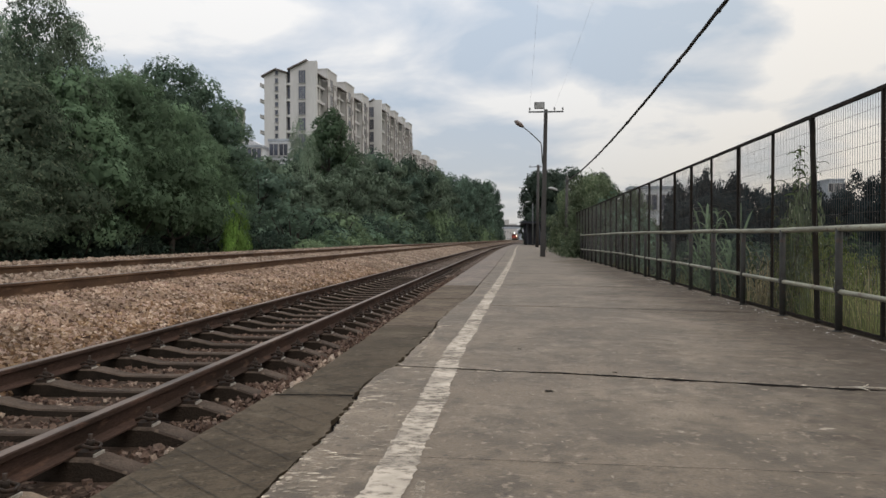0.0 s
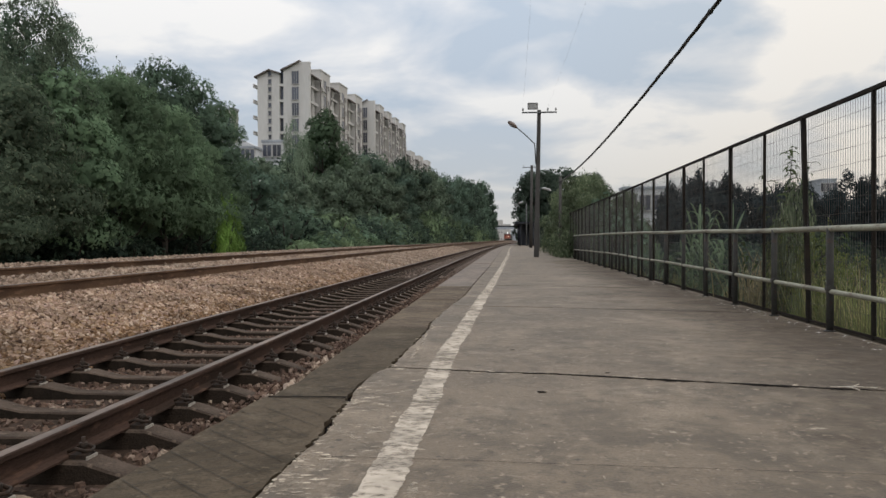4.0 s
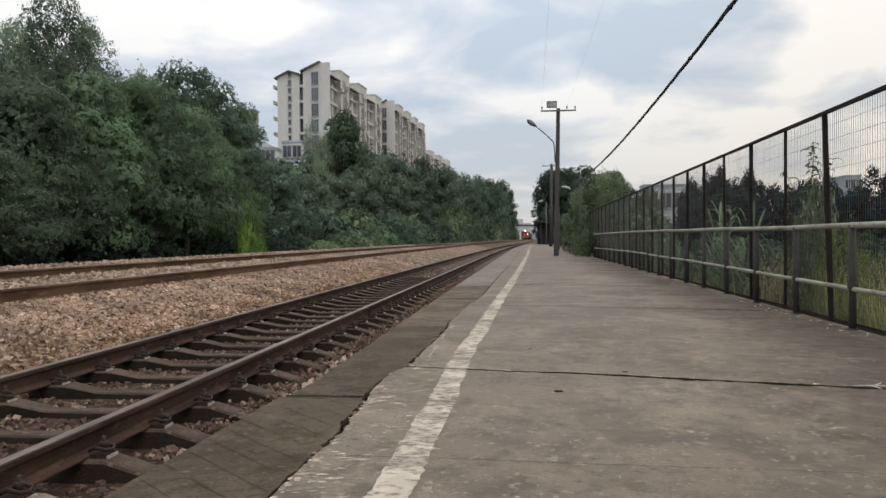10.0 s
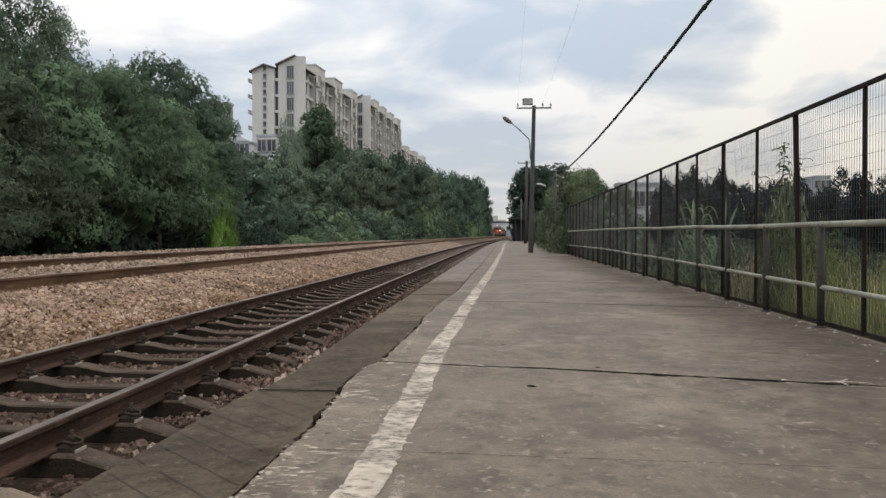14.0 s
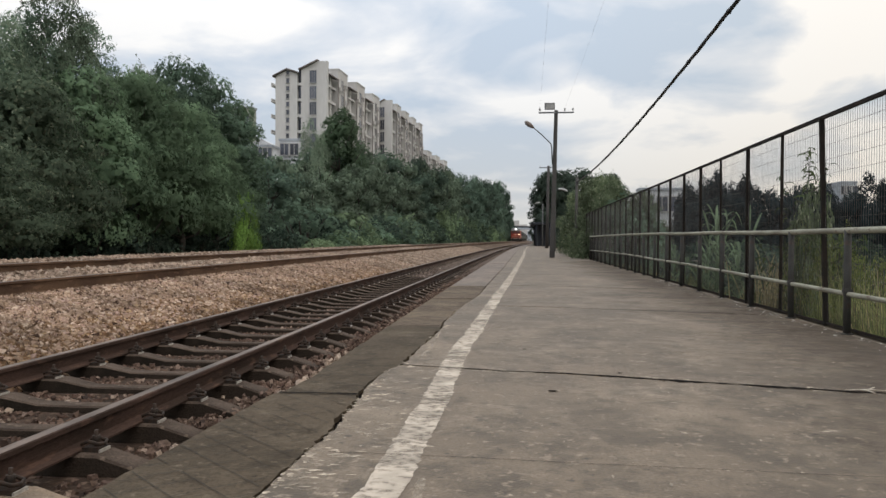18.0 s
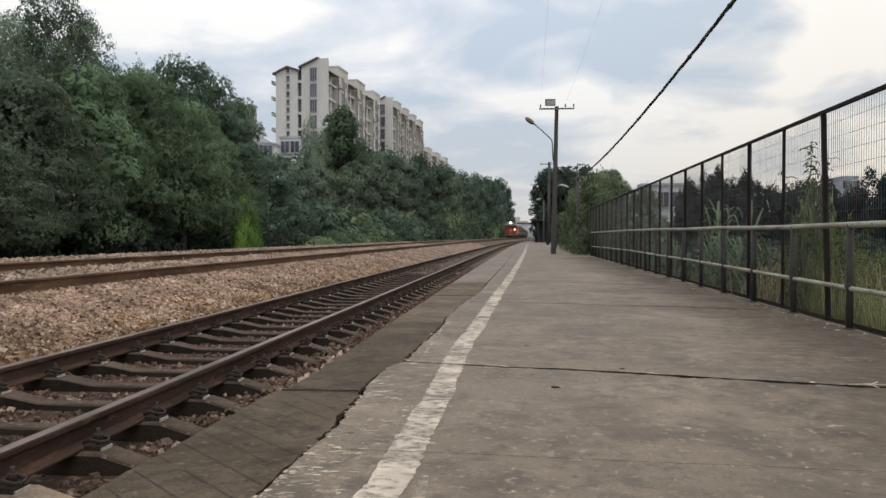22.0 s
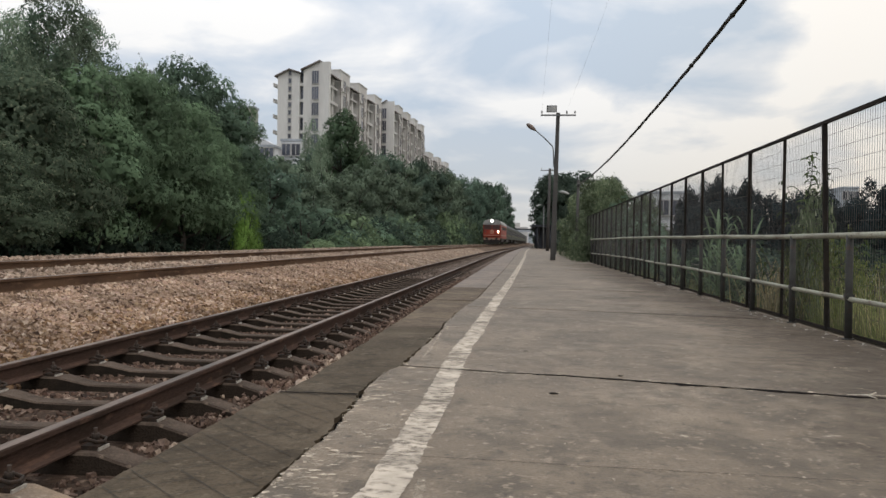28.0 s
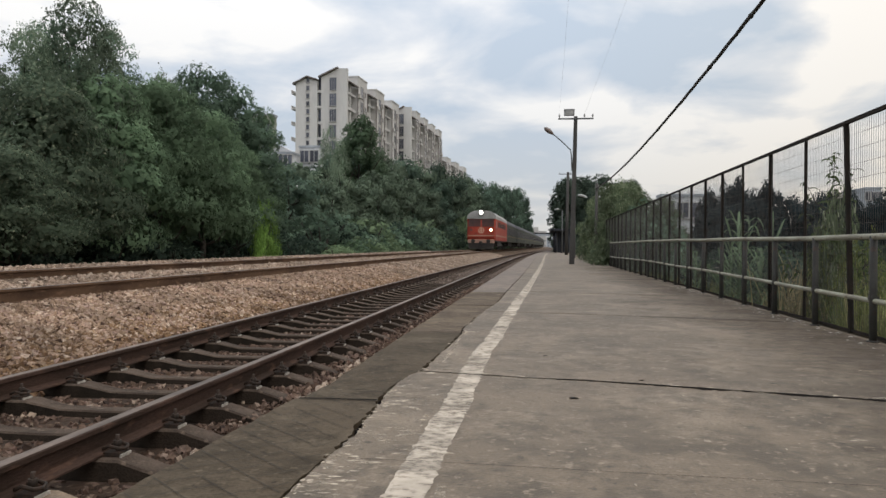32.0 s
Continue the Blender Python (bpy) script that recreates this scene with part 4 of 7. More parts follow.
def build_platform():
    base = sweep("platform", [(EDGE_X + 0.03, -0.6), (FAR_X, -0.6), (FAR_X, -0.03), (EDGE_X + 0.03, -0.05)], [s for s in STATIONS if s <= PLAT_END], M["crack"], closed=True)
    pl = tagged(new("platform", base), "low grey concrete station platform with cracked joints", "platform", kind="structure")
    joints = [-11.9, -8.6, -4.0, 0.6, 5.43, 10.6, 15.4, 20.5, 25.6, 30.8, 36.0, 41.5, 47, 54, 62, 70, 80, 92, 106, 120, 135, PLAT_END]
    for y0, y1 in zip(joints, joints[1:]):
        slab(y0, y1, pl, STRIP_X + 0.02, FAR_X, 0.0, "concrete", True)
    cuts = [-11.9, -8.0, -4.0, -1.2, 1.7, 4.45, 8.1, 11.9, 15.3, 18.6, 22.2, 26, 30, 35, 41, 48, 57, 68, 82, 100, 122, PLAT_END]
    for y0, y1 in zip(cuts, cuts[1:]):
        strip_slab(y0, y1, pl, -0.02 - 0.006 * random.random())
    # diamond grooves on the edge strip
    bm = bmesh.new()
    for k in range(30):
        y = 1.0 + k * 0.2
        for s in (1, -1):
            a, b = (edge_x(y) + 0.03, y - s * 0.26), (STRIP_X - 0.06, y + s * 0.26)
            for i in range(6):
                if random.random() < 0.12:
                    continue
                f0, f1 = i / 6, (i + 1) / 6
                p, q = [(a[0] + (b[0] - a[0]) * f, a[1] + (b[1] - a[1]) * f) for f in (f0, f1)]
                w = 0.0026
                vs = [bm.verts.new((p[0], p[1] - w, -0.0155)), bm.verts.new((p[0], p[1] + w, -0.0155)), bm.verts.new((q[0], q[1] + w, -0.0155)), bm.verts.new((q[0], q[1] - w, -0.0155))]
                bm.faces.new(vs)
    part("grooves", bm, M["groove"], pl, "dirt-filled diamond grooves in the edge strip")
    # dirt packed in the slab joints
    for y0, wide in ((5.43, 0.036), (10.6, 0.022), (15.4, 0.03), (20.5, 0.03), (25.6, 0.04)):
        bm = bmesh.new()
        xs = np.linspace(STRIP_X + strip_x(y0) + 0.02, FAR_X - 0.05, 150)
        vs = []
        for x in xs:
            w = wide * (0.5 + 0.9 * noise.noise(Vector((x * 2.3, y0, 4.3))))
            w = max(0.007 if x > 0.2 or y0 > 6 else 0.015, w * (1.0 + 1.1 * noise.noise(Vector((x * 13, y0, 8.1))) + 0.6 * noise.noise(Vector((x * 37, y0, 1.1)))))
            c = joint_y(x, y0) + 0.008 * noise.noise(Vector((x * 9, y0, 2)))
            vs.append([bm.verts.new((x, c - w, 0.003)), bm.verts.new((x, c + w * 0.6, 0.003))])
        for A, B in zip(vs, vs[1:]):
            bm.faces.new((A[0], B[0], B[1], A[1]))
        part("joint_dirt", bm, M["crack"], pl, "black dirt packed in the slab joint")
    for y0 in (4.45, 8.1, 11.9):
        bm = bmesh.new()
        vs = [[bm.verts.new((x, y0 + 0.012 * noise.noise(Vector((x * 9, y0, 2))) + s * (0.012 + 0.008 * noise.noise(Vector((x * 5, y0, 3)))), -0.0145)) for s in (-1, 1)] for x in np.linspace(edge_x(y0) + 0.02, STRIP_X + strip_x(y0) - 0.03, 18)]
        for A, B in zip(vs, vs[1:]):
            bm.faces.new((A[0], B[0], B[1], A[1]))
        part("joint_dirt", bm, M["crack"], pl, "black dirt packed in the slab joint")
    # thin saw cuts across the slab
    for y0 in (3.17, 7.9):
        bm = bmesh.new()
        xs = np.linspace(STRIP_X + 0.08, FAR_X - 0.1, 40)
        vs = [[bm.verts.new((x, y0 - 0.05 * (x - STRIP_X) + 0.012 * noise.noise(Vector((x * 2, y0, 7))) + s * 0.0016, 0.003)) for s in (-1, 1)] for x in xs]
        for A, B in zip(vs, vs[1:]):
            bm.faces.new((A[0], B[0], B[1], A[1]))
        part("hairline_crack", bm, M["crack"], pl, "hairline crack across the slab")
    return pl


build_platform()


def line_x(y):
    return float(np.interp(y, (0, 2.6, 3.5, 4.5, 5.2, 6.2, 7.5, 9, 12, 16, 26.5, 47, 91, 160), (-0.45, -0.45, -0.44, -0.435, -0.447, -0.456, -0.42, -0.40, -0.355, -0.275, -0.13, 0.08, 0.1, 0.1)))


def build_line():
    bm = bmesh.new()
    rows = []
    ys = np.concatenate([np.arange(-11.5, 14, 0.025), np.arange(14, 60, 0.5), np.arange(60, 150, 5)])
    for y in ys:
        b, c = bend(y), line_x(y)
        l = 0.075 + 0.02 * noise.noise(Vector((1, y * 3, 0))) + 0.016 * noise.noise(Vector((1, y * 17, 0))) + 0.008 * noise.noise(Vector((1, y * 41, 0)))
        r = 0.075 + 0.022 * noise.noise(Vector((8, y * 2.2, 0))) + 0.016 * noise.noise(Vector((8, y * 19, 0))) + 0.008 * noise.noise(Vector((8, y * 43, 0)))
        rows.append([bm.verts.new((c + b - l, y, 0.0024)), bm.verts.new((c + b, y, 0.0024)), bm.verts.new((c + b + r, y, 0.0024))])
    for A, B in zip(rows, rows[1:]):
        for i in (0, 1):
            bm.faces.new((A[i], A[i + 1], B[i + 1], B[i]))
    ob = new("safety_line", mesh_of("safety_line", bm, M["paint"]))
    tagged(ob, "worn white safety line painted along the platform", "painted line", kind="structure")
    # old scuffed paint beside the line and pale scrapes
    rng = random.Random(5)
    bm = bmesh.new()
    for k in range(150):
        y = 1.6 + 16 * rng.random() ** 1.6
        x = rng.uniform(-0.8, 3.0) if k % 3 else rng.uniform(-0.8, -0.25)
        L, W = rng.uniform(0.015, 0.06), rng.uniform(0.01, 0.035)
        n = 9
        vs = []
        for i in range(n):
            a = 2 * math.pi * i / n
            vs.append(bm.verts.new((x + math.cos(a) * L * rng.uniform(0.5, 1), y + math.sin(a) * W * rng.uniform(0.5, 1) + 0.1 * math.cos(a) * L, 0.0012)))
        bm.faces.new(vs)
    for k in range(280):
        y = 1.8 + 9.5 * rng.random() ** 1.3
        x = STRIP_X + jag(y) + rng.uniform(0.01, 0.05)
        L, W = rng.uniform(0.006, 0.022), rng.uniform(0.006, 0.03)
        bm.faces.new([bm.verts.new((x + math.cos(6.2832 * i / 7) * L * rng.uniform(0.5, 1), y + math.sin(6.2832 * i / 7) * W * rng.uniform(0.5, 1), 0.0012)) for i in range(7)])
    for x0, ya, yb, w in ((-0.715, 5.9, 8.0, 0.016), (-0.325, 2.05, 2.85, 0.026)):
        vs = []
        for i in range(24):
            y = ya + (yb - ya) * i / 23
            c = x0 + 0.03 * noise.noise(Vector((y * 1.5, x0, 0)))
            vs.append([bm.verts.new((c - w * rng.uniform(0.4, 1), y, 0.0012)), bm.verts.new((c + w * rng.uniform(0.4, 1), y, 0.0012))])
        for A, B in zip(vs, vs[1:]):
            bm.faces.new((A[0], A[1], B[1], B[0]))
    for a, b in (((-0.72, 7.95), (-0.49, 8.12)),):
        pts = [Vector(a).lerp(Vector(b), i / 8) for i in range(9)]
        vs = [[bm.verts.new((p.x, p.y - 0.03 * rng.uniform(0.3, 1), 0.0014)), bm.verts.new((p.x, p.y + 0.03 * rng.uniform(0.3, 1), 0.0014))] for p in pts]
        for A, B in zip(vs, vs[1:]):
            bm.faces.new((A[0], B[0], B[1], A[1]))
    for k in range(170):
        y = 2.2 + 2.6 * rng.random()
        x = STRIP_X + strip_x(y) + 0.03 + abs(rng.gauss(0, 0.1))
        L, W = rng.uniform(0.008, 0.045), rng.uniform(0.005, 0.013)
        bm.faces.new([bm.verts.new((x + math.cos(6.2832 * i / 9) * L * rng.uniform(0.4, 1), y + math.sin(6.2832 * i / 9) * W * rng.uniform(0.4, 1), 0.0013)) for i in range(9)])
    for k in range(34):
        y = 3.2 + 1.7 * rng.random()
        left = STRIP_X + strip_x(y) + 0.05
        x = left + (line_x(y) - 0.1 - left) * rng.random()
        L, W = rng.uniform(0.02, 0.06), rng.uniform(0.012, 0.03)
        bm.faces.new([bm.verts.new((x + math.cos(6.2832 * i / 9) * L * rng.uniform(0.4, 1), y + math.sin(6.2832 * i / 9) * W * rng.uniform(0.4, 1), 0.0015)) for i in range(9)])
    for k in range(150):
        x = rng.uniform(-0.75, 3.0)
        y = joint_y(x, 5.43) + rng.choice((-1, 1)) * rng.uniform(0.02, 0.07)
        L, W = rng.uniform(0.01, 0.05), rng.uniform(0.008, 0.022)
        bm.faces.new([bm.verts.new((x + math.cos(6.2832 * i / 8) * L * rng.uniform(0.4, 1), y + math.sin(6.2832 * i / 8) * W * rng.uniform(0.4, 1), 0.0014)) for i in range(8)])
    for k in range(420):
        y = 1.6 + 13 * rng.random() ** 1.5
        x = rng.uniform(-0.75, 3.0)
        L, W = rng.uniform(0.004, 0.014), rng.uniform(0.006, 0.028)
        bm.faces.new([bm.verts.new((x + math.cos(6.2832 * i / 6) * L * rng.uniform(0.4, 1), y + math.sin(6.2832 * i / 6) * W * rng.uniform(0.4, 1), 0.0012)) for i in range(6)])
    ob = new("paint_scuffs", mesh_of("paint_scuffs", bm, M["scuff"]))
    tagged(ob, "pale paint spots and scrapes on the concrete", "stain", kind="stuff")


build_line()


# ---- fences ----
RAIL_X, MESH_X = 3.05, 3.14


def build_handrail():
    fr = thing("handrail", None, "low pipe handrail along the platform's back edge", "railing")
    ys = list(np.arange(-11.6, 36.6, 1.0))
    # the old pipes no longer run level
    rise = lambda y: float(np.interp(y, (-12, 7, 10, 14.3, 19, 24, 33, 37), (-0.03, -0.018, -0.01, 0.012, 0.04, 0.052, 0.05, 0.05)))
    sink = lambda y: float(np.interp(y, (-12, 7, 9, 14.3, 19, 24, 33, 37), (-0.05, -0.035, -0.018, 0.025, 0.04, 0.06, 0.03, 0.02)))
    for z, r, nm in ((0.985, 0.030, "top_rail"), (0.405, 0.0235, "middle_rail")):
        bm = bmesh.new()
        path_tube(bm, [(RAIL_X + 0.01 * noise.noise(Vector((y * 0.3, z, 0))), y, z + (rise(y) if z > 0.9 else sink(y)) + 0.008 * noise.noise(Vector((y * 0.35, z * 7, 4)))) for y in ys], r, 10)
        part(nm, bm, M["pipe"], fr, "dull grey-green painted pipe")
    for k in range(-7, 24):
        y = -0.05 + 1.567 * k
        bm = bmesh.new()
        tube(bm, (0, 0, -0.02), (0, 0, 0.975), 0.034, 0.034, 10)
        tube(bm, (0, 0, 0.0), (0, 0, 0.012), 0.06, 0.055, 10)
        tube(bm, (0, -0.045, 0.405), (0, 0.045, 0.405), 0.034, n=10)
        p = part("post", bm, M["post"], fr)
        p.matrix_basis = pose(RAIL_X, y, 0, random.uniform(-0.8, 0.8), random.uniform(-0.8, 0.8), 0)


def build_mesh_fence():
    fe = thing("mesh_fence", None, "tall dark rusty wire mesh fence behind the handrail", "fence")
    pitch, y0 = 1.464, 1.23
    H = 2.16
    bm = bmesh.new()
    box(bm, -0.0225, 0.0225, -0.0225, 0.0225, -0.5, H)
    thick = mesh_of("fence_post", bm, M["fence"])
    bm = bmesh.new()
    box(bm, -0.016, 0.016, -0.016, 0.016, -0.5, H)
    thin = mesh_of("fence_post", bm, M["fence"])
    bm = bmesh.new()
    w = 0.0013
    for i in range(1, 28):
        y = pitch * i / 28
        box(bm, -w, w, y - w, y + w, 0.06, H - 0.01)
    for k in range(1, 15):
        z = 0.06 + k * 0.15
        box(bm, w, 3 * w, 0.02, pitch - 0.02, z - w, z + w)
    panel = mesh_of("mesh_panel", bm, M["wire"])
    bm = bmesh.new()
    box(bm, -0.018, 0.018, 0.0, pitch, H - 0.018, H + 0.018)
    top = mesh_of("top_bar", bm, M["fence"])
    bm = bmesh.new()
    box(bm, -0.012, 0.012, 0.02, pitch - 0.02, 0.02, 0.042)
    low = mesh_of("bottom_bar", bm, M["fence"])
    for k in range(-8, 27):
        y = y0 + pitch * k
        lean = -4.6 if k == 5 else random.uniform(-0.5, 0.5)
        put("fence_post", thick if k % 2 == 1 or k > 9 else thin, fe, pose(MESH_X, y, 0, lean, random.uniform(-0.4, 0.4), 0))
        put("mesh_panel", panel, fe, pose(MESH_X, y, 0, 0, random.uniform(-0.4, 0.4), 0))
        put("top_bar", top, fe, pose(MESH_X, y, 0))
        put("bottom_bar", low, fe, pose(MESH_X, y, 0))


build_handrail()
build_mesh_fence()


def build_gutter():
    bm = bmesh.new()
    rows = []
    for y in np.arange(-11.5, 46, 0.25):
        a = 0.03 * noise.noise(Vector((y * 1.3, 2, 0)))
        rows.append([bm.verts.new((3.0 + a + 0.115, y, 0.004)), bm.verts.new((3.15 + a * 0.5, y, 0.012 + 0.01 * noise.noise(Vector((y * 4, 1, 0))))), bm.verts.new((3.26, y, 0.006))])
    for A, B in zip(rows, rows[1:]):
        for i in (0, 1):
            bm.faces.new((A[i], A[i + 1], B[i + 1], B[i]))
    tagged(new("edge_soil", mesh_of("edge_soil", bm, M["soil_dark"])), "dark soil washed up under the fence", "soil", kind="structure")


build_gutter()


def build_platform_marks():
    """A patchy dark film over the slabs, denser towards the fence."""
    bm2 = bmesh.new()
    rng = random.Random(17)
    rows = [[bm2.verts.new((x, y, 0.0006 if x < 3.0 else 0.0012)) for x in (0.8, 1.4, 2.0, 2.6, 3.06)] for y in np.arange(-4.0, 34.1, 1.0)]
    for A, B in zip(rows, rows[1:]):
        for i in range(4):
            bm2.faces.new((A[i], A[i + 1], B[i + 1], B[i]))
    ob = new("dark_film", mesh_of("dark_film", bm2, M["dirt"]))
    tagged(ob, "patchy dark film on the concrete, denser towards the fence", "dirt", kind="stuff")
    bm = bmesh.new()
    for k in range(260):
        x, y, r = 3.02 - abs(rng.gauss(0, 0.13)), 2.5 + 16 * rng.random() ** 1.3, rng.uniform(0.006, 0.022)
        bm.faces.new([bm.verts.new((x + math.cos(6.2832 * i / 5) * r * rng.uniform(0.5, 1), y + math.sin(6.2832 * i / 5) * r * 1.3 * rng.uniform(0.5, 1), 0.014 + 0.006 * rng.random())) for i in range(5)])
    ob = new("chips", mesh_of("chips", bm, M["paper"]))
    tagged(ob, "pale chips and dry litter in the soil under the fence", "litter", kind="stuff")
    # a dry forked twig
    tw = thing("twig", pose(2.02, 4.81, 0.006), "small dry forked twig lying on the platform", "twig")
    for nm, pts in (("stem", [(-0.12, 0.02, 0.0), (0.0, 0.0, 0.008), (0.13, -0.015, 0.004)]), ("fork", [(0.0, 0.0, 0.008), (0.05, 0.05, 0.012), (0.07, 0.09, 0.006)]), ("fork", [(-0.04, 0.005, 0.006), (-0.02, -0.05, 0.01), (0.0, -0.09, 0.004)])):
        bm = bmesh.new(); path_tube(bm, pts, 0.004, 5); part(nm, bm, M["scuff_wood"], tw)
    for x, y, r in ((0.054, 6.33, 0.026), (0.209, 4.586, 0.032), (0.664, 5.272, 0.024)):
        bm = bmesh.new()
        bm.faces.new([bm.verts.new((x + math.cos(6.2832 * i / 9) * r * rng.uniform(0.6, 1), y + math.sin(6.2832 * i / 9) * r * 0.9 * rng.uniform(0.6, 1), 0.0036)) for i in range(9)])
        ob = new("dark_spot", mesh_of("dark_spot", bm, M["crack"]))
        tagged(ob, "black spot of old gum on the concrete", "stain", "spots on the platform", kind="stuff")


build_platform_marks()


# ---- poles, lamps and cables ----
def insulator(bm, x, y, z):
    tube(bm, (x, y, z), (x, y, z + 0.10), 0.012, n=6)
    tube(bm, (x, y, z + 0.06), (x, y, z + 0.12), 0.045, 0.035, 8)
    tube(bm, (x, y, z + 0.12), (x, y, z + 0.20), 0.05, 0.02, 8)


def build_lamp_pole():
    p = thing("lamp_pole", pose(1.49, 40.0, 0), "tall grey concrete pole with crossarm, floodlight and street lamp", "lamp pole")
    lean = 0.15
    bm = bmesh.new()
    A = box(bm, -0.13, 0.13, -0.13, 0.13, -0.2, 7.3)
    for v in A:
        if v.co.z > 5:
            v.co.x = v.co.x * 0.68 + lean; v.co.y *= 0.68
    part("shaft", bm, M["pole"], p, bevel=0.02)
    bm = bmesh.new()
    box(bm, lean - 0.86, lean + 0.86, -0.14, -0.08, 7.13, 7.2)
    part("crossarm", bm, M["metal"], p)
    for x in (-0.8, 0.42, 0.82):
        bm = bmesh.new(); insulator(bm, lean + x, -0.11, 7.2)
        part("insulator", bm, M["porcelain"], p)
    bm = bmesh.new()
    box(bm, -0.25, 0.25, -0.12, 0.12, -0.17, 0.17, pose(lean - 0.32, -0.1, 7.48, 10, 0, 0))
    fl = part("floodlight", bm, M["metal"], p, "grey box floodlight", bevel=0.015)
    bm = bmesh.new()
    box(bm, -0.21, 0.21, -0.135, -0.122, -0.13, 0.13, pose(lean - 0.32, -0.1, 7.48, 10, 0, 0))
    part("lens", bm, M["porcelain"], fl)
    bm = bmesh.new()
    path_tube(bm, [(-0.02, -0.12, 4.6), (-0.06, -0.16, 5.4), (-0.10, -0.2, 5.62), (-0.55, -0.3, 6.05), (-0.98, -0.4, 6.4)], 0.028, 8)
    part("lamp_arm", bm, M["metal"], p, "thin bent lamp bracket")
    bm = bmesh.new()
    d = Vector((-0.43, -0.1, 0.30)).normalized()
    o = Vector((-0.95, -0.39, 6.38))
    path_tube(bm, [o, o + d * 0.08, o + d * 0.25, o + d * 0.45, o + d * 0.55], [0.04, 0.075, 0.12, 0.10, 0.03], 10)
    part("lamp_head", bm, M["lamp_orange"], p, "faded amber lamp head")


def build_crossarm_pole():
    p = thing("utility_pole", pose(2.58, 85.0, 0), "grey utility pole with a short crossarm", "utility pole")
    bm = bmesh.new()
    tube(bm, (0, 0, -0.2), (0.12, 0, 8.7), 0.19, 0.14, 10)
    part("shaft", bm, M["pole"], p)
    bm = bmesh.new()
    box(bm, -0.85, 0.95, -0.04, 0.04, 8.45, 8.53)
    part("crossarm", bm, M["metal"], p)
    for x in (-0.75, 0.4, 0.85):
        bm = bmesh.new(); insulator(bm, x, 0, 8.53)
        part("insulator", bm, M["porcelain"], p)


def build_street_lamp(x, y, h, arm, label):
    d = 1 if arm > 0 else -1
    p = thing("street_lamp", pose(x, y, 0), label, "street lamp", "platform lamps")
    bm = bmesh.new()
    tube(bm, (0, 0, -0.1), (0, 0, h), 0.09, 0.06, 8)
    part("post", bm, M["metal"], p)
    bm = bmesh.new()
    path_tube(bm, [(0, 0, h - 0.05), (-arm * 0.5, 0, h + 0.25), (-arm, 0, h + 0.2)], 0.03, 6)
    part("arm", bm, M["metal"], p)
    bm = bmesh.new()
    path_tube(bm, [(-arm + 0.2 * d, 0, h + 0.22), (-arm, 0, h + 0.2), (-arm - 0.35 * d, 0, h + 0.1), (-arm - 0.5 * d, 0, h + 0.02)], [0.04, 0.10, 0.09, 0.03], 8)
    part("lamp_head", bm, M["porcelain"], p, "pale lamp head")


def build_cable_pole():
    p = thing("cable_pole", pose(3.05, 46.0, 0), "slim weathered pole that carries the black cable", "utility pole")
    bm = bmesh.new()
    tube(bm, (0, 0, -0.5), (0.04, 0, 4.45), 0.10, 0.08, 10)
    part("shaft", bm, M["pole"], p)
    bm = bmesh.new()
    box(bm, -0.06, 0.16, -0.14, 0.12, 4.12, 4.2)
    part("bracket", bm, M["metal"], p)
    q = thing("cable_pole", pose(3.05, -6.0, 0), "slim weathered pole behind that carries the black cable", "utility pole")
    bm = bmesh.new()
    tube(bm, (0, 0, -0.5), (0, 0, 5.6), 0.13, 0.10, 10)
    part("shaft", bm, M["pole"], q)
    c = thing("overhead_cable", None, "thick black cable bundle slung over the fence", "cable")
    def at(y):
        u = (y + 6) / 52
        return Vector((3.05 + 0.04 * u, y, 4.9566 - 0.068387 * y + 0.0011277 * y * y))
    ys = np.linspace(-6, 45.9, 120)
    for ph, r in ((0, 0.022), (2.1, 0.018), (4.2, 0.02)):
        bm = bmesh.new()
        path_tube(bm, [at(y) + Vector((math.cos(ph + y * 1.7), 0, math.sin(ph + y * 1.7))) * 0.014 for y in ys], r, 6)
        part("strand", bm, M["cable"], c)
    for y in (12.3, 15.2, 21.9, 30):
        bm = bmesh.new()
        a = at(y); d = (at(y + 0.05) - at(y - 0.05)).normalized()
        path_tube(bm, [a - d * 0.05, a - d * 0.02, a + d * 0.02, a + d * 0.05], [0.034, 0.042, 0.042, 0.034], 8)
        part("lashing", bm, M["cable"], c, "wire lashing round the bundle")


def wire(name, a, b, sag, label):
    bm = bmesh.new()
    a, b = Vector(a), Vector(b)
    path_tube(bm, [a.lerp(b, k / 24) - Vector((0, 0, 4 * sag * (k / 24) * (1 - k / 24))) for k in range(25)], 0.0017, 5)
    tagged(new(name, mesh_of(name, bm, M["metal"])), label, "wire")


build_lamp_pole()
build_crossarm_pole()
build_street_lamp(2.75, 110, 5.8, 0.6, "pale platform street lamp on a slim post")
build_street_lamp(2.5, 62, 4.6, -0.45, "pale platform street lamp on a slim post")
build_cable_pole()
wire("overhead_wire", (0.84, 39.9, 7.4), (0.4, -8, 7.9), 0.35, "thin grey overhead wire")
wire("overhead_wire", (2.06, 39.9, 7.4), (2.3, -8, 7.9), 0.35, "thin grey overhead wire")


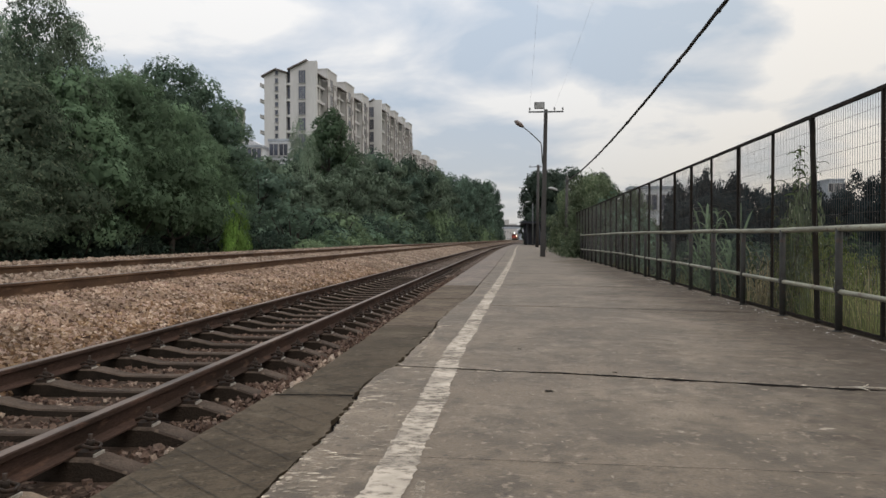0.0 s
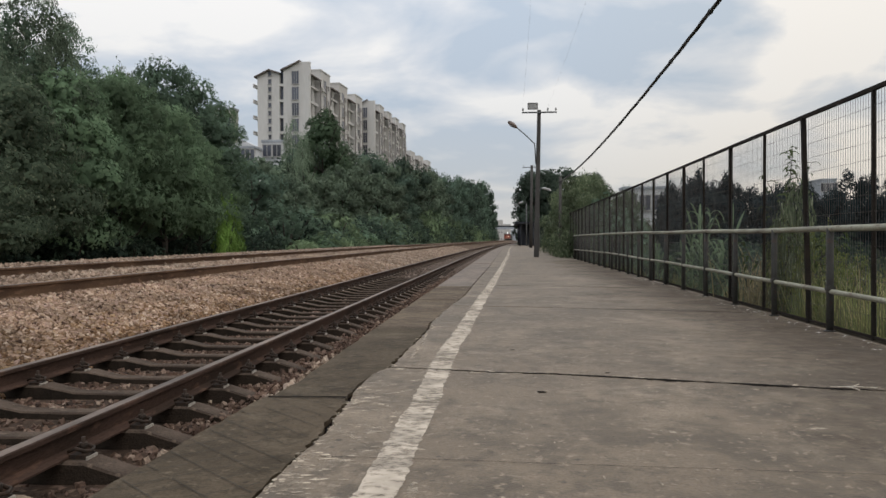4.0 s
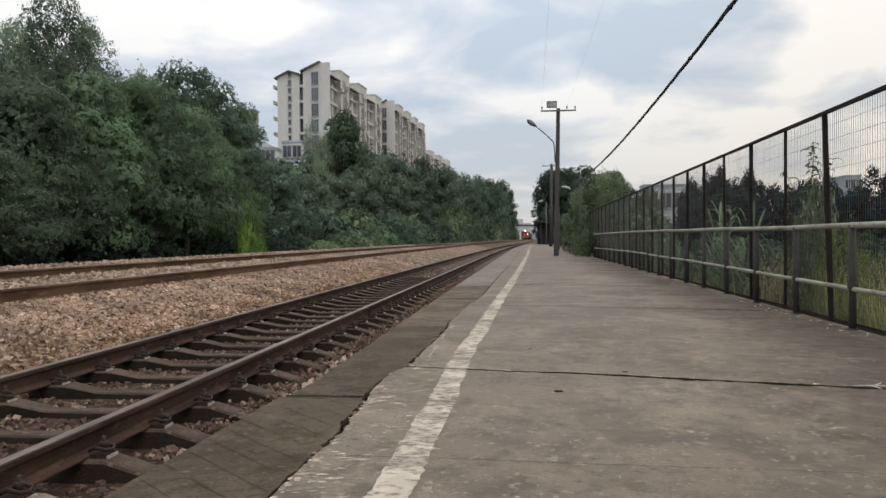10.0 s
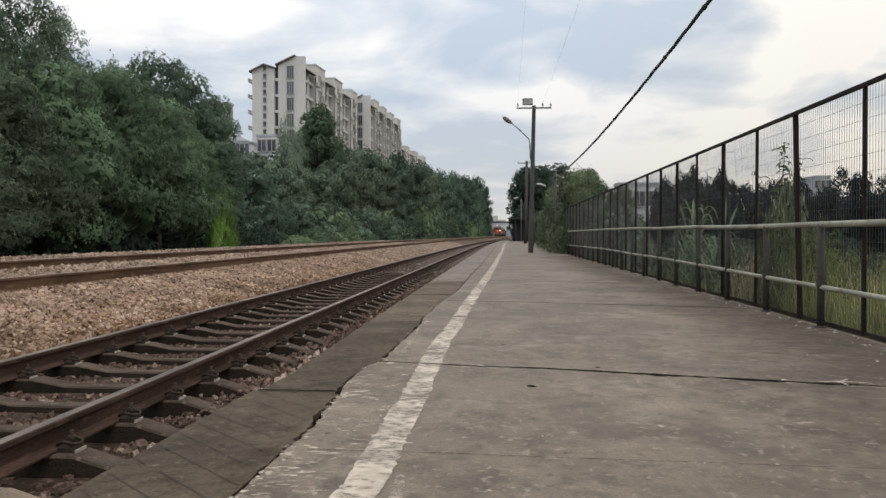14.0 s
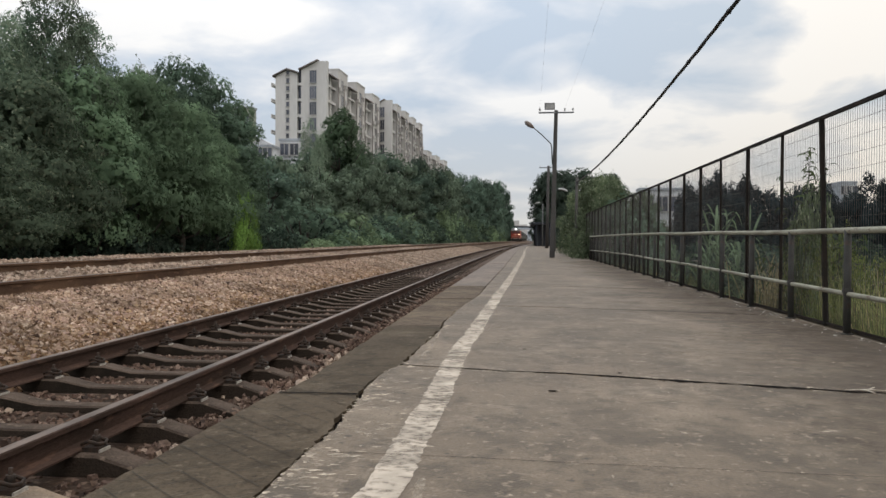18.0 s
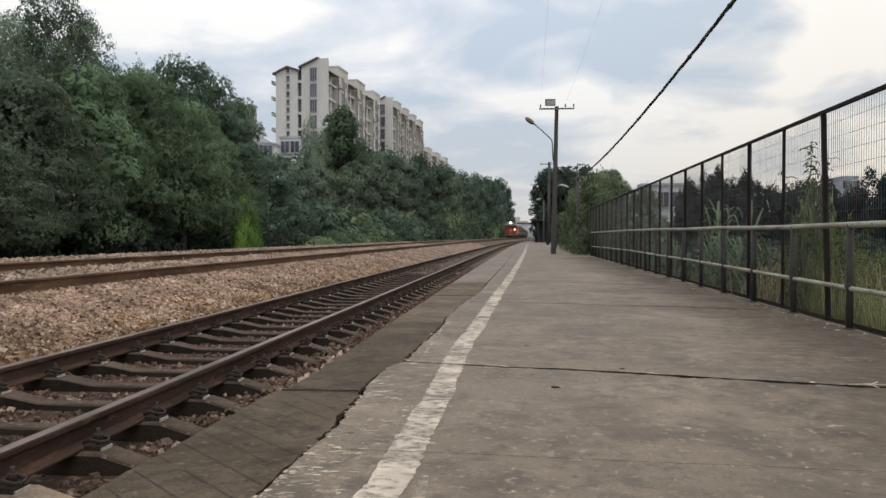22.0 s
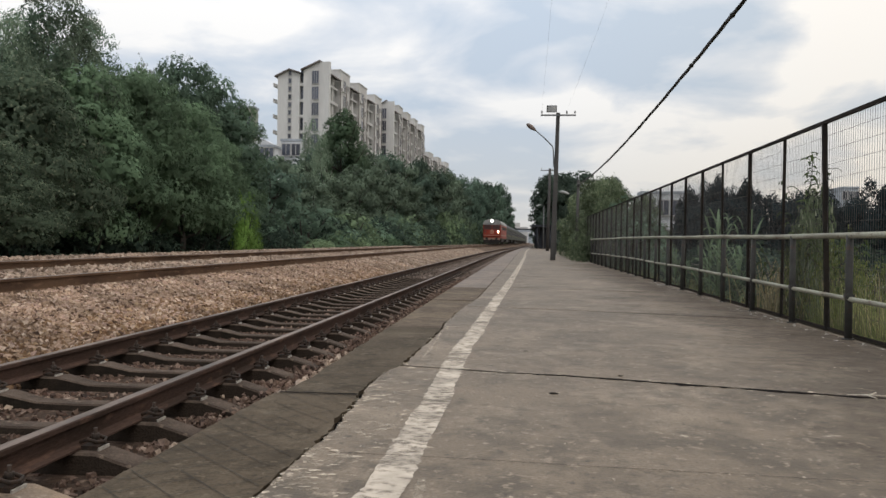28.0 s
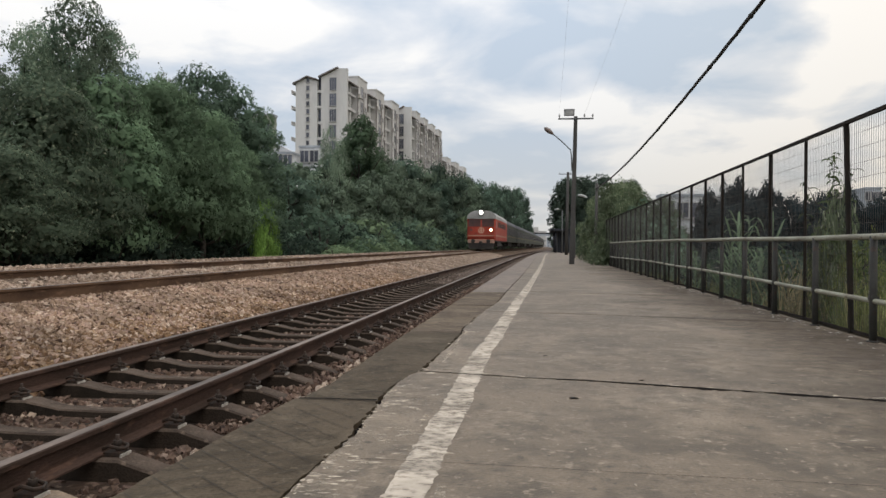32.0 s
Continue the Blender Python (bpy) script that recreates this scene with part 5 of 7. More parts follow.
# ---- plants ----
def leaf_sprays(rng, lobes, sprays, leaves, size, twig, droop, core, far=False):
    """Leafy twigs stand out of uneven lobes, thicker on the side that faces the sky; a loose core closes the inside.
    Returns vertices, quads and soft normals that follow the lobe."""
    V, F, S, n0, c_n = [], [], [], 0, 3 if far else 4

    def lay(p, nrm, t, s, soft):
        nonlocal n0
        t = t - nrm * np.sum(t * nrm, axis=1)[:, None]
        t /= np.linalg.norm(t, axis=1)[:, None] + 1e-9
        b = np.cross(nrm, t)
        q = np.stack([p - t * s * 0.5, p - b * s * 0.27 + nrm * s * 0.06, p + t * s * 0.55, p + b * s * 0.27 + nrm * s * 0.06], 1)
        if far:
            q = np.stack([p - t * s * 0.5 - b * s * 0.3, p + t * s * 0.6, p - t * s * 0.3 + b * s * 0.36], 1)
        soft = soft / (np.linalg.norm(soft, axis=1)[:, None] + 1e-9)
        V.append(q.reshape(-1, 3)); S.append(np.repeat(soft, c_n, axis=0))
        F.append(np.arange(len(p) * c_n).reshape(-1, c_n) + n0)
        n0 += len(p) * c_n

    def unit(a):
        return a / (np.linalg.norm(a, axis=1)[:, None] + 1e-9)

    for c, r, out in lobes:
        n = max(4, int(sprays * r[0] * (r[0] + r[2])))
        d = unit(rng.normal(size=(n * 2, 3)))
        d = d[(d[:, 2] * 0.9 + d @ out * 0.4 + rng.uniform(-0.2, 0.2, n * 2)) > -0.15][:n]
        n = len(d)
        bumps = unit(rng.normal(size=(6, 3)))
        swell = 0.8 + 0.36 * np.max(np.clip(d @ bumps.T, 0, 1) ** 4, axis=1)
        p0 = c + d * r * (swell * rng.uniform(0.8, 1.02, n))[:, None]
        way = unit(d * 0.9 + rng.normal(size=(n, 3)) * 0.5 - np.array([0, 0, droop]))
        u = (np.arange(leaves) + 0.5) / leaves
        tw = twig * rng.uniform(0.6, 1.3, n)
        p = p0[:, None] + way[:, None] * (tw[:, None] * u[None])[:, :, None] - np.array([0, 0, 1.0]) * (droop * tw[:, None] * u[None] ** 2 * 0.5)[:, :, None]
        p = (p + rng.normal(size=p.shape) * twig * 0.16).reshape(-1, 3)
        dd, ww = np.repeat(d, leaves, axis=0), np.repeat(way, leaves, axis=0)
        nrm = unit(dd + np.array([0, 0, 0.12]) + rng.normal(size=dd.shape) * 0.24)
        t = unit(ww + rng.normal(size=dd.shape) * 0.8)
        lay(p, nrm, t, size * rng.uniform(0.6, 1.3, len(p))[:, None], dd + nrm * 0.12)
        m = max(3, int(core * r[0] * r[2]))
        d2 = unit(rng.normal(size=(m, 3)))
        p2 = c + d2 * r * rng.uniform(0.15, 0.62, m)[:, None]
        lay(p2, unit(d2 + rng.normal(size=(m, 3)) * 0.3), rng.normal(size=(m, 3)), np.full((m, 1), size * 3.2) * min(1.0, r[0]), d2)
    return np.concatenate(V), np.concatenate(F), np.concatenate(S)


def crown_mesh(name, seed, lobes, shape, sprays, leaves, size, twig, material, droop=0.25, core=26, top=None, far=False):
    rng = np.random.default_rng(seed)
    got = []
    for k in range(lobes):
        c, r = shape(rng, (k + 0.5) / lobes, k)
        c = np.array(c, float)
        out = np.array([c[0], c[1], 0.0]); out /= np.linalg.norm(out) + 1e-6
        got.append((c, np.array(r, float), out))
    V, F, S = leaf_sprays(rng, got, sprays, leaves, size, twig, droop, core, far)
    if top:
        V[:, 2] *= top / np.percentile(V[:, 2], 99.7)
    me = np_mesh(name, V, F, material)
    me.polygons.foreach_set("use_smooth", [True] * len(me.polygons))
    me.normals_split_custom_set_from_vertices(S.tolist())
    return me


def layered(h, w, low=0.3, rmin=0.19, rmax=0.30, flat=0.48):
    """Broad crown of flat leafy tiers, one above the other."""
    def shape(rng, u, k):
        z = h * (low + (0.95 - low) * u)
        env = w / 2 * min(1.0, 1.25 * (1 - u) ** 0.55) * (0.75 + 0.25 * min(1.0, u * 4))
        a = k * 2.39996 + rng.uniform(-0.5, 0.5)
        r = w * rng.uniform(rmin, rmax) * (1.1 - 0.3 * u)
        q = max(0.0, env - r * 0.7) * rng.uniform(0.6, 1.0)
        return (math.cos(a) * q, math.sin(a) * q, z - r * flat * 0.5), (r * rng.uniform(0.85, 1.25), r * rng.uniform(0.85, 1.25), r * flat * rng.uniform(0.8, 1.25))
    return shape


def oval(h, w, low=0.08, rmin=0.16, rmax=0.25, tall=0.95, power=2.4):
    """Closed rounded crown of swelling lobes."""
    def shape(rng, u, k):
        z = h * (low + (0.95 - low) * u)
        env = w / 2 * max(0.2, 1 - abs((u - 0.45) / 0.68) ** power)
        a = k * 2.39996 + rng.uniform(-0.6, 0.6)
        r = w * rng.uniform(rmin, rmax) * (1.05 - 0.2 * u)
        q = max(0.0, env - r * 0.6) * rng.uniform(0.65, 1.0)
        return (math.cos(a) * q, math.sin(a) * q, z - r * 0.5), (r, r, r * tall * rng.uniform(0.8, 1.25))
    return shape


def open_crown(h, w, low=0.15):
    """Thin crown of small separate tufts with gaps between them."""
    def shape(rng, u, k):
        z = h * (low + (0.97 - low) * u)
        env = w / 2 * max(0.1, 1 - abs((u - 0.4) / 0.66) ** 2.2)
        a = k * 2.39996 + rng.uniform(-0.7, 0.7)
        r = w * rng.uniform(0.08, 0.15) * (1.1 - 0.3 * u)
        q = env * rng.uniform(0.15, 1.0)
        return (math.cos(a) * q, math.sin(a) * q, z - r * 0.4), (r * rng.uniform(0.8, 1.3), r * rng.uniform(0.8, 1.3), r * rng.uniform(0.7, 1.2))
    return shape


def trunk_mesh(seed, h, r, limbs=9):
    rng = random.Random(seed)
    bm = bmesh.new()
    pts = [(rng.uniform(-0.05, 0.05) * k, rng.uniform(-0.05, 0.05) * k, h * 0.85 * k / 6 - (0.3 if k == 0 else 0)) for k in range(7)]
    path_tube(bm, pts, [r * (1.15 - 0.15 * k) for k in range(7)], 7)
    for i in range(limbs):
        k = rng.uniform(0.25, 0.85)
        o = Vector(pts[int(k * 6)])
        a = rng.uniform(0, 6.28)
        e = o + Vector((math.cos(a), math.sin(a), 0.8)) * h * rng.uniform(0.14, 0.26)
        path_tube(bm, [o, o.lerp(e, 0.5) + Vector((0, 0, -0.05 * h)), e], [r * 0.45, r * 0.3, r * 0.1], 5)
    return mesh_of("trunk", bm, M["bark"])


TREES = {}


def tree_kind(key, h, w, crown, trunk_r=0.14, seed=1):
    TREES[key] = (h, w, crown, trunk_mesh(seed, h, trunk_r))


# near kinds: single leaves tell
tree_kind("tier_a", 6.5, 6.0, crown_mesh("crown", 11, 17, layered(6.5, 6.0, 0.26, 0.2, 0.3, 0.38), 72, 6, 0.13, 0.24, M["leaf_near"], 0.25, 30, top=6.5), 0.15, 1)
tree_kind("tier_b", 6.5, 6.0, crown_mesh("crown", 12, 16, layered(6.5, 6.0, 0.24, 0.2, 0.32, 0.42), 72, 6, 0.13, 0.24, M["leaf_mid"], 0.25, 30, top=6.5), 0.15, 2)
tree_kind("thin_a", 9.0, 4.6, crown_mesh("crown", 13, 50, open_crown(9.0, 4.6), 80, 6, 0.12, 0.32, M["leaf_grey"], 0.3, 8, top=9.0), 0.11, 3)
tree_kind("thin_b", 9.0, 4.6, crown_mesh("crown", 23, 54, open_crown(9.0, 4.6), 90, 6, 0.12, 0.30, M["leaf_dark"], 0.25, 20, top=9.0), 0.12, 12)
tree_kind("round_a", 10.0, 5.6, crown_mesh("crown", 14, 20, oval(10.0, 5.6, 0.15, 0.22, 0.34, 0.62, 3.4), 46, 6, 0.16, 0.24, M["leaf_dark"], 0.1, 40, top=10.0), 0.17, 4)
tree_kind("round_b", 10.0, 5.6, crown_mesh("crown", 24, 20, oval(10.0, 5.6, 0.15, 0.22, 0.34, 0.62, 3.4), 46, 6, 0.16, 0.24, M["leaf_mid"], 0.1, 40, top=10.0), 0.17, 13)
# tier_c is tier_b's crown with the shade painted into its leaves
TREES["tier_c"] = TREES["tier_b"][:2] + (TREES["tier_b"][2].copy(), TREES["tier_b"][3])
TREES["tier_c"][2].materials[0] = M["leaf_shade"]
# kinds of the long row: rounded plumes
tree_kind("plume_a", 12.0, 5.6, crown_mesh("crown", 15, 13, oval(12.0, 5.6, 0.04, 0.27, 0.40, 0.66, 3.4), 24, 4, 0.30, 0.12, M["leaf_row"], 0.0, 26, top=12.0, far=True), 0.16, 5)
tree_kind("plume_b", 12.0, 5.6, crown_mesh("crown", 25, 13, oval(12.0, 5.6, 0.04, 0.27, 0.40, 0.66, 3.4), 24, 4, 0.30, 0.12, M["leaf_haze"], 0.0, 26, top=12.0, far=True), 0.16, 14)
tree_kind("plume_c", 10.0, 7.0, crown_mesh("crown", 16, 12, oval(10.0, 7.0, 0.02, 0.25, 0.36, 0.6, 3.4), 20, 4, 0.32, 0.13, M["leaf_row"], 0.0, 22, top=10.0, far=True), 0.18, 6)
tree_kind("plume_d", 10.0, 7.0, crown_mesh("crown", 26, 12, oval(10.0, 7.0, 0.02, 0.25, 0.36, 0.6, 3.4), 20, 4, 0.32, 0.13, M["leaf_haze"], 0.0, 22, top=10.0, far=True), 0.18, 15)
tree_kind("egg", 12.0, 5.0, crown_mesh("crown", 29, 30, oval(12.0, 5.0, 0.08, 0.2, 0.3, 0.9, 3.0), 74, 4, 0.18, 0.16, M["leaf_mid"], 0.0, 40, top=12.0, far=True), 0.17, 17)
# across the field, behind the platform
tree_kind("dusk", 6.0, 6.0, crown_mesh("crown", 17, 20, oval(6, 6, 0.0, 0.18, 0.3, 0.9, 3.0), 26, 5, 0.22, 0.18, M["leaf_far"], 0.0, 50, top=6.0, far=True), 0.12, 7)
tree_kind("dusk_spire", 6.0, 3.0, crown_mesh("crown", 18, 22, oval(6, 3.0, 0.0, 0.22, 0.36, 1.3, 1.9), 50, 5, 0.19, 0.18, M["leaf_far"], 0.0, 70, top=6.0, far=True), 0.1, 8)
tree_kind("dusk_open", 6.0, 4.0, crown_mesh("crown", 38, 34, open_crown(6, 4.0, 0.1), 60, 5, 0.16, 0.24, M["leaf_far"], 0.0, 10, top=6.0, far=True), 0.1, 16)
tree_kind("light", 4.5, 4.2, crown_mesh("crown", 19, 50, open_crown(4.5, 4.2, 0.02), 110, 6, 0.11, 0.3, M["leaf_light"], 0.35, 34, top=4.5, far=True), 0.09, 9)
tree_kind("deep", 12.0, 9.0, crown_mesh("crown", 27, 26, oval(12, 9, 0.05, 0.17, 0.27, 0.75, 3.2), 18, 5, 0.34, 0.28, M["leaf_dim"], 0.0, 26, top=12.0, far=True), 0.2, 10)


def tree(key, x, y, h, width, z=-0.1, label="", group="trees beside the line"):
    """A tree whose top stands at height h and whose crown is about width across."""
    H, W, crown, trunk = TREES[key]
    s, q = (h - z) / H, width / W
    t = thing("tree", pose(x, y, z, 0, 0, random.uniform(0, 360)) @ Matrix.Diagonal((q, q, s, 1)), label, "tree", group)
    put("trunk", trunk, t)
    put("crown", crown, t)
    return t


def shrub_kind(seed, material, sprays=90, size=0.11):
    return crown_mesh("shrub", seed, 22, oval(1.6, 2.6, 0.0, 0.13, 0.22, 0.75), sprays, 6, size, 0.24, material, 0.25, 60)


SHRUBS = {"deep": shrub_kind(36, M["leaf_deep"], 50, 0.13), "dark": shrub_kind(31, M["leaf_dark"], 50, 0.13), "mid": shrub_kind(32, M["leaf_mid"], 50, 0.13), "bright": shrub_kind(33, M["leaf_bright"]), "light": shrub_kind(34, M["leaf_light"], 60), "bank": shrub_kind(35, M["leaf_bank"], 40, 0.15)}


def stems_mesh():
    r = random.Random(6)
    bm = bmesh.new()
    for k in range(7):
        a = r.uniform(0, 6.28)
        path_tube(bm, [(0.08 * math.cos(a), 0.08 * math.sin(a), -0.1), (0.3 * math.cos(a), 0.3 * math.sin(a), 0.5), (0.55 * math.cos(a), 0.55 * math.sin(a), 1.15)], [0.03, 0.022, 0.01], 5)
    return mesh_of("branching_stem", bm, M["bark"])


STEMS = stems_mesh()


def shrub(key, x, y, h, spread=1.0, z=-0.1, label="", group="shrubs along the line"):
    s = h / 1.6
    t = thing("shrub", pose(x, y, z, 0, 0, random.uniform(0, 360)) @ Matrix.Diagonal((s * spread, s * spread, s, 1)), label, "shrub", group)
    put("branching_stem", STEMS, t)
    put("foliage", SHRUBS[key], t)
    return t


GREEN_T = "broad green tree with flat leafy tiers beside the line"
THIN_T = "tall thin-leaved tree whose open crown lets the sky through"
ROUND_T, FAR_T = "dense dark green round-headed tree behind the others", "tall dark green tree in the row along the line"
# near cluster: kind, x, y, top height, width
for key, x, y, h, w in (("tier_b", -14.7, 25.0, 6.4, 5.6), ("tier_a", -14.2, 28.4, 6.9, 5.6), ("tier_a", -13.9, 31.6, 6.4, 5.2), ("tier_a", -13.6, 34.6, 5.3, 4.0), ("tier_c", -14.0, 21.2, 5.4, 5.0),
                        ("tier_a", -16.4, 29.8, 7.3, 5.6), ("tier_a", -17.0, 34.0, 7.9, 5.4), ("tier_c", -12.9, 18.0, 3.2, 3.4), ("tier_c", -13.6, 15.6, 4.0, 4.2), ("tier_a", -15.6, 38.4, 6.0, 3.8)):
    tree(key, x, y, h, w, label=GREEN_T)
for key, x, y, h, w in (("thin_a", -15.1, 24.4, 9.1, 3.5), ("thin_b", -15.4, 27.0, 8.5, 3.2), ("thin_a", -15.2, 22.2, 7.4, 3.0), ("thin_b", -15.8, 23.4, 7.7, 3.0), ("thin_a", -16.2, 20.6, 7.6, 3.4), ("thin_b", -16.4, 25.8, 7.6, 4.2), ("thin_a", -15.0, 25.4, 8.7, 3.2), ("thin_b", -15.3, 24.0, 8.1, 2.6)):
    tree(key, x, y, h, w, label=THIN_T)
for key, x, y, h, w in (("round_a", -18.5, 42.0, 10.7, 5.0), ("round_a", -17.9, 44.4, 9.9, 5.2), ("round_b", -17.4, 46.6, 9.0, 3.9), ("round_b", -18.0, 36.4, 8.8, 3.2), ("round_a", -17.0, 43.2, 7.8, 5.0), ("round_a", -19.4, 39.6, 9.0, 5.0), ("round_b", -16.3, 44.4, 5.6, 3.4)):
    tree(key, x, y, h, w, label=ROUND_T)
tree("light", -19.2, 39.0, 9.5, 2.8, label="yellow-green treetop catching the light behind the others")
# the row that runs into the distance
for key, x, y, h, w in (("plume_c", -17.2, 53, 6.3, 4.4), ("plume_d", -17.6, 58.5, 6.9, 5.0), ("plume_c", -19.6, 62, 7.4, 5.2), ("plume_a", -18.8, 66, 8.0, 4.4), ("thin_a", -15.9, 62, 9.3, 2.4), ("thin_a", -17.4, 64, 10.6, 2.4), ("egg", -17.1, 74, 12.9, 5.0),
                        ("plume_a", -17.5, 77, 9.6, 4.6), ("plume_b", -16.8, 81, 10.9, 4.4), ("plume_d", -16.2, 86, 10.6, 4.6), ("plume_a", -15.8, 92, 11.4, 4.8), ("plume_b", -15.0, 98.5, 11.4, 4.8),
                        ("plume_c", -14.4, 106, 12.0, 5.2), ("plume_b", -13.8, 114, 12.0, 5.0), ("plume_a", -13.4, 122, 12.3, 5.2)):
    tree(key, x, y, h, w, label=FAR_T, group="row of trees")
for key, x, y, h, w in (("plume_b", -12.9, 130, 12.6, 5.4), ("plume_d", -12.5, 139, 12.7, 5.4), ("plume_a", -12.0, 148, 13.1, 5.6), ("plume_c", -11.6, 160, 13.7, 6.0), ("plume_a", -11.2, 172, 14.6, 6.0),
                        ("plume_c", -10.8, 185, 15.2, 6.2), ("plume_a", -10.4, 200, 16.1, 6.6), ("plume_c", -10.0, 216, 17.0, 7.0), ("plume_a", -9.4, 234, 18.2, 7.2), ("plume_c", -9.0, 252, 19.4, 7.2), ("plume_a", -8.2, 268, 20.2, 7.0),
                        ("plume_c", -7.2, 288, 20.0, 6.6), ("plume_a", -6.4, 308, 18.0, 6.0), ("plume_c", -5.9, 330, 13.5, 6.0)):
    tree(key, x, y, h, w, label=FAR_T, group="row of trees")
for key, x, y, h, w in (("plume_d", -15.2, 57, 5.4, 3.6), ("plume_b", -15.0, 65, 6.6, 3.6), ("plume_d", -14.6, 71, 7.6, 4.0), ("plume_b", -14.4, 79, 8.2, 4.0), ("plume_d", -14.0, 87, 8.0, 4.4),
                        ("plume_b", -13.6, 94, 8.2, 4.4), ("plume_a", -13.2, 103, 9.4, 4.6), ("plume_b", -12.8, 112, 8.8, 4.6), ("plume_d", -12.2, 124, 9.6, 5.0), ("plume_b", -11.6, 141, 10.4, 5.2), ("plume_c", -11.0, 160, 11.0, 5.4)):
    tree(key, x, y, h, w, label="olive-green tree in the row along the line", group="row of trees")
rng = random.Random(21)
for k in range(22):
    y = 52 + k * 6.2
    if k in (2, 3):
        continue
    dx, dh = rng.uniform(-1, 1), rng.uniform(7.5, 9.0)
    if k != 1:
        tree(("plume_c", "plume_a", "plume_d")[k % 3], -21 + 0.045 * (y - 50) + dx, y, dh + 0.022 * y, 6.0, label=FAR_T, group="row of trees")
# shrubs under them; the deep ones carry the canopy's shade in their colour
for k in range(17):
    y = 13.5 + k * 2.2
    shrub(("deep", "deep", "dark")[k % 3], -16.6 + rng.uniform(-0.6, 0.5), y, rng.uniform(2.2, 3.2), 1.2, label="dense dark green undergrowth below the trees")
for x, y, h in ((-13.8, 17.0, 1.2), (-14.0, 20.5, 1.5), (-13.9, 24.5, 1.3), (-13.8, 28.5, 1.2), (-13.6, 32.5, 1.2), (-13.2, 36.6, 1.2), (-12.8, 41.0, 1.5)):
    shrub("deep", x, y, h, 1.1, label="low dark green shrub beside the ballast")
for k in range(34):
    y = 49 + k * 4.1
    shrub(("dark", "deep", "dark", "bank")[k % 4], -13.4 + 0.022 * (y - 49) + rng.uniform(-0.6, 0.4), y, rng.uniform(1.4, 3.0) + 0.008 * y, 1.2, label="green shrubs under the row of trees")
shrub("bright", -12.15, 34.2, 2.9, 0.28, label="bright yellow-green young shrub")
shrub("bright", -12.0, 33.6, 1.6, 0.4, label="bright yellow-green young shrub")
for k in range(10):
    shrub(("bank", "bank", "mid")[k % 3], -11.6 + 0.03 * k + rng.uniform(-0.3, 0.3), 44 + k * 2.6, rng.uniform(0.9, 1.7), 1.3, label="low pale green shrubs at the ballast's edge")
for k in range(17):
    y = 112 + k * 11.5
    shrub("bank", -12.4 + bend(y) + rng.uniform(-0.4, 0.2), y, rng.uniform(4.6, 5.9), 0.6, label="pale green shrubs on the far bank")

# right of the platform
for x, y, h, w in ((4.0, 40, 4.1, 2.6), (4.6, 43, 4.3, 2.8), (3.9, 47.5, 4.5, 3.4), (3.7, 36.5, 2.9, 1.9), (5.2, 46, 3.6, 2.8), (3.5, 52, 4.0, 2.9), (4.4, 37.8, 3.6, 2.6), (4.9, 33.5, 2.9, 2.2)):
    tree("light", x, y, h, w, -0.4, "light green leafy tree at the platform's back edge", "trees behind the fence")
for x, y, h in ((4.5, 38.5, 2.2), (4.7, 34, 2.1), (4.8, 31, 0.9), (3.9, 45, 1.6), (4.8, 27.5, 0.6), (4.2, 52, 2.0), (3.6, 38.2, 1.5), (3.5, 40.5, 1.3), (3.6, 43.5, 1.4)):
    shrub("light", x, y, h + 0.4, 0.75, -0.4, "green shrub growing against the fence", "shrubs behind the fence")
for x, y, h in ((4.6, 30, 1.3), (4.7, 33, 2.6), (4.5, 27, 1.1), (4.5, 24.5, 1.0), (4.8, 35.5, 3.3)):
    shrub("dark", x, y, h, 0.62, -0.4, "leafy green shrub pressed against the fence", "shrubs behind the fence")
for x, y, h in ((4.3, 42, 1.9), (4.3, 45.5, 2.1), (4.5, 39.5, 1.8), (4.0, 49, 2.0)):
    shrub("dark", x, y, h, 0.6, -0.4, "dark green shrub under the light green trees", "shrubs behind the fence")
# bushes added as dark gaps in the grass, shade in their leaf colour
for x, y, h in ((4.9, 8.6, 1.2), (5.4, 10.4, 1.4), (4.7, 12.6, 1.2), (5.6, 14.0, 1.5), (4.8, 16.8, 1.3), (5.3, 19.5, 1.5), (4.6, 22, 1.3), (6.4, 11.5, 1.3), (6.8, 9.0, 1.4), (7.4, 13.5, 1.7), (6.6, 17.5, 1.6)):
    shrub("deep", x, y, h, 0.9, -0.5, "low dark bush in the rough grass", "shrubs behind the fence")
for key, x, y, h, w in (("deep", 4.9, 138, 12.5, 8.6), ("deep", 8.8, 141, 13.2, 9.4), ("deep", 13.5, 136, 11.8, 9.0), ("deep", 6.4, 146, 13.2, 9.0)):
    tree(key, x, y, h, w, -0.4, "large dark tree behind the platform", "trees behind the fence")
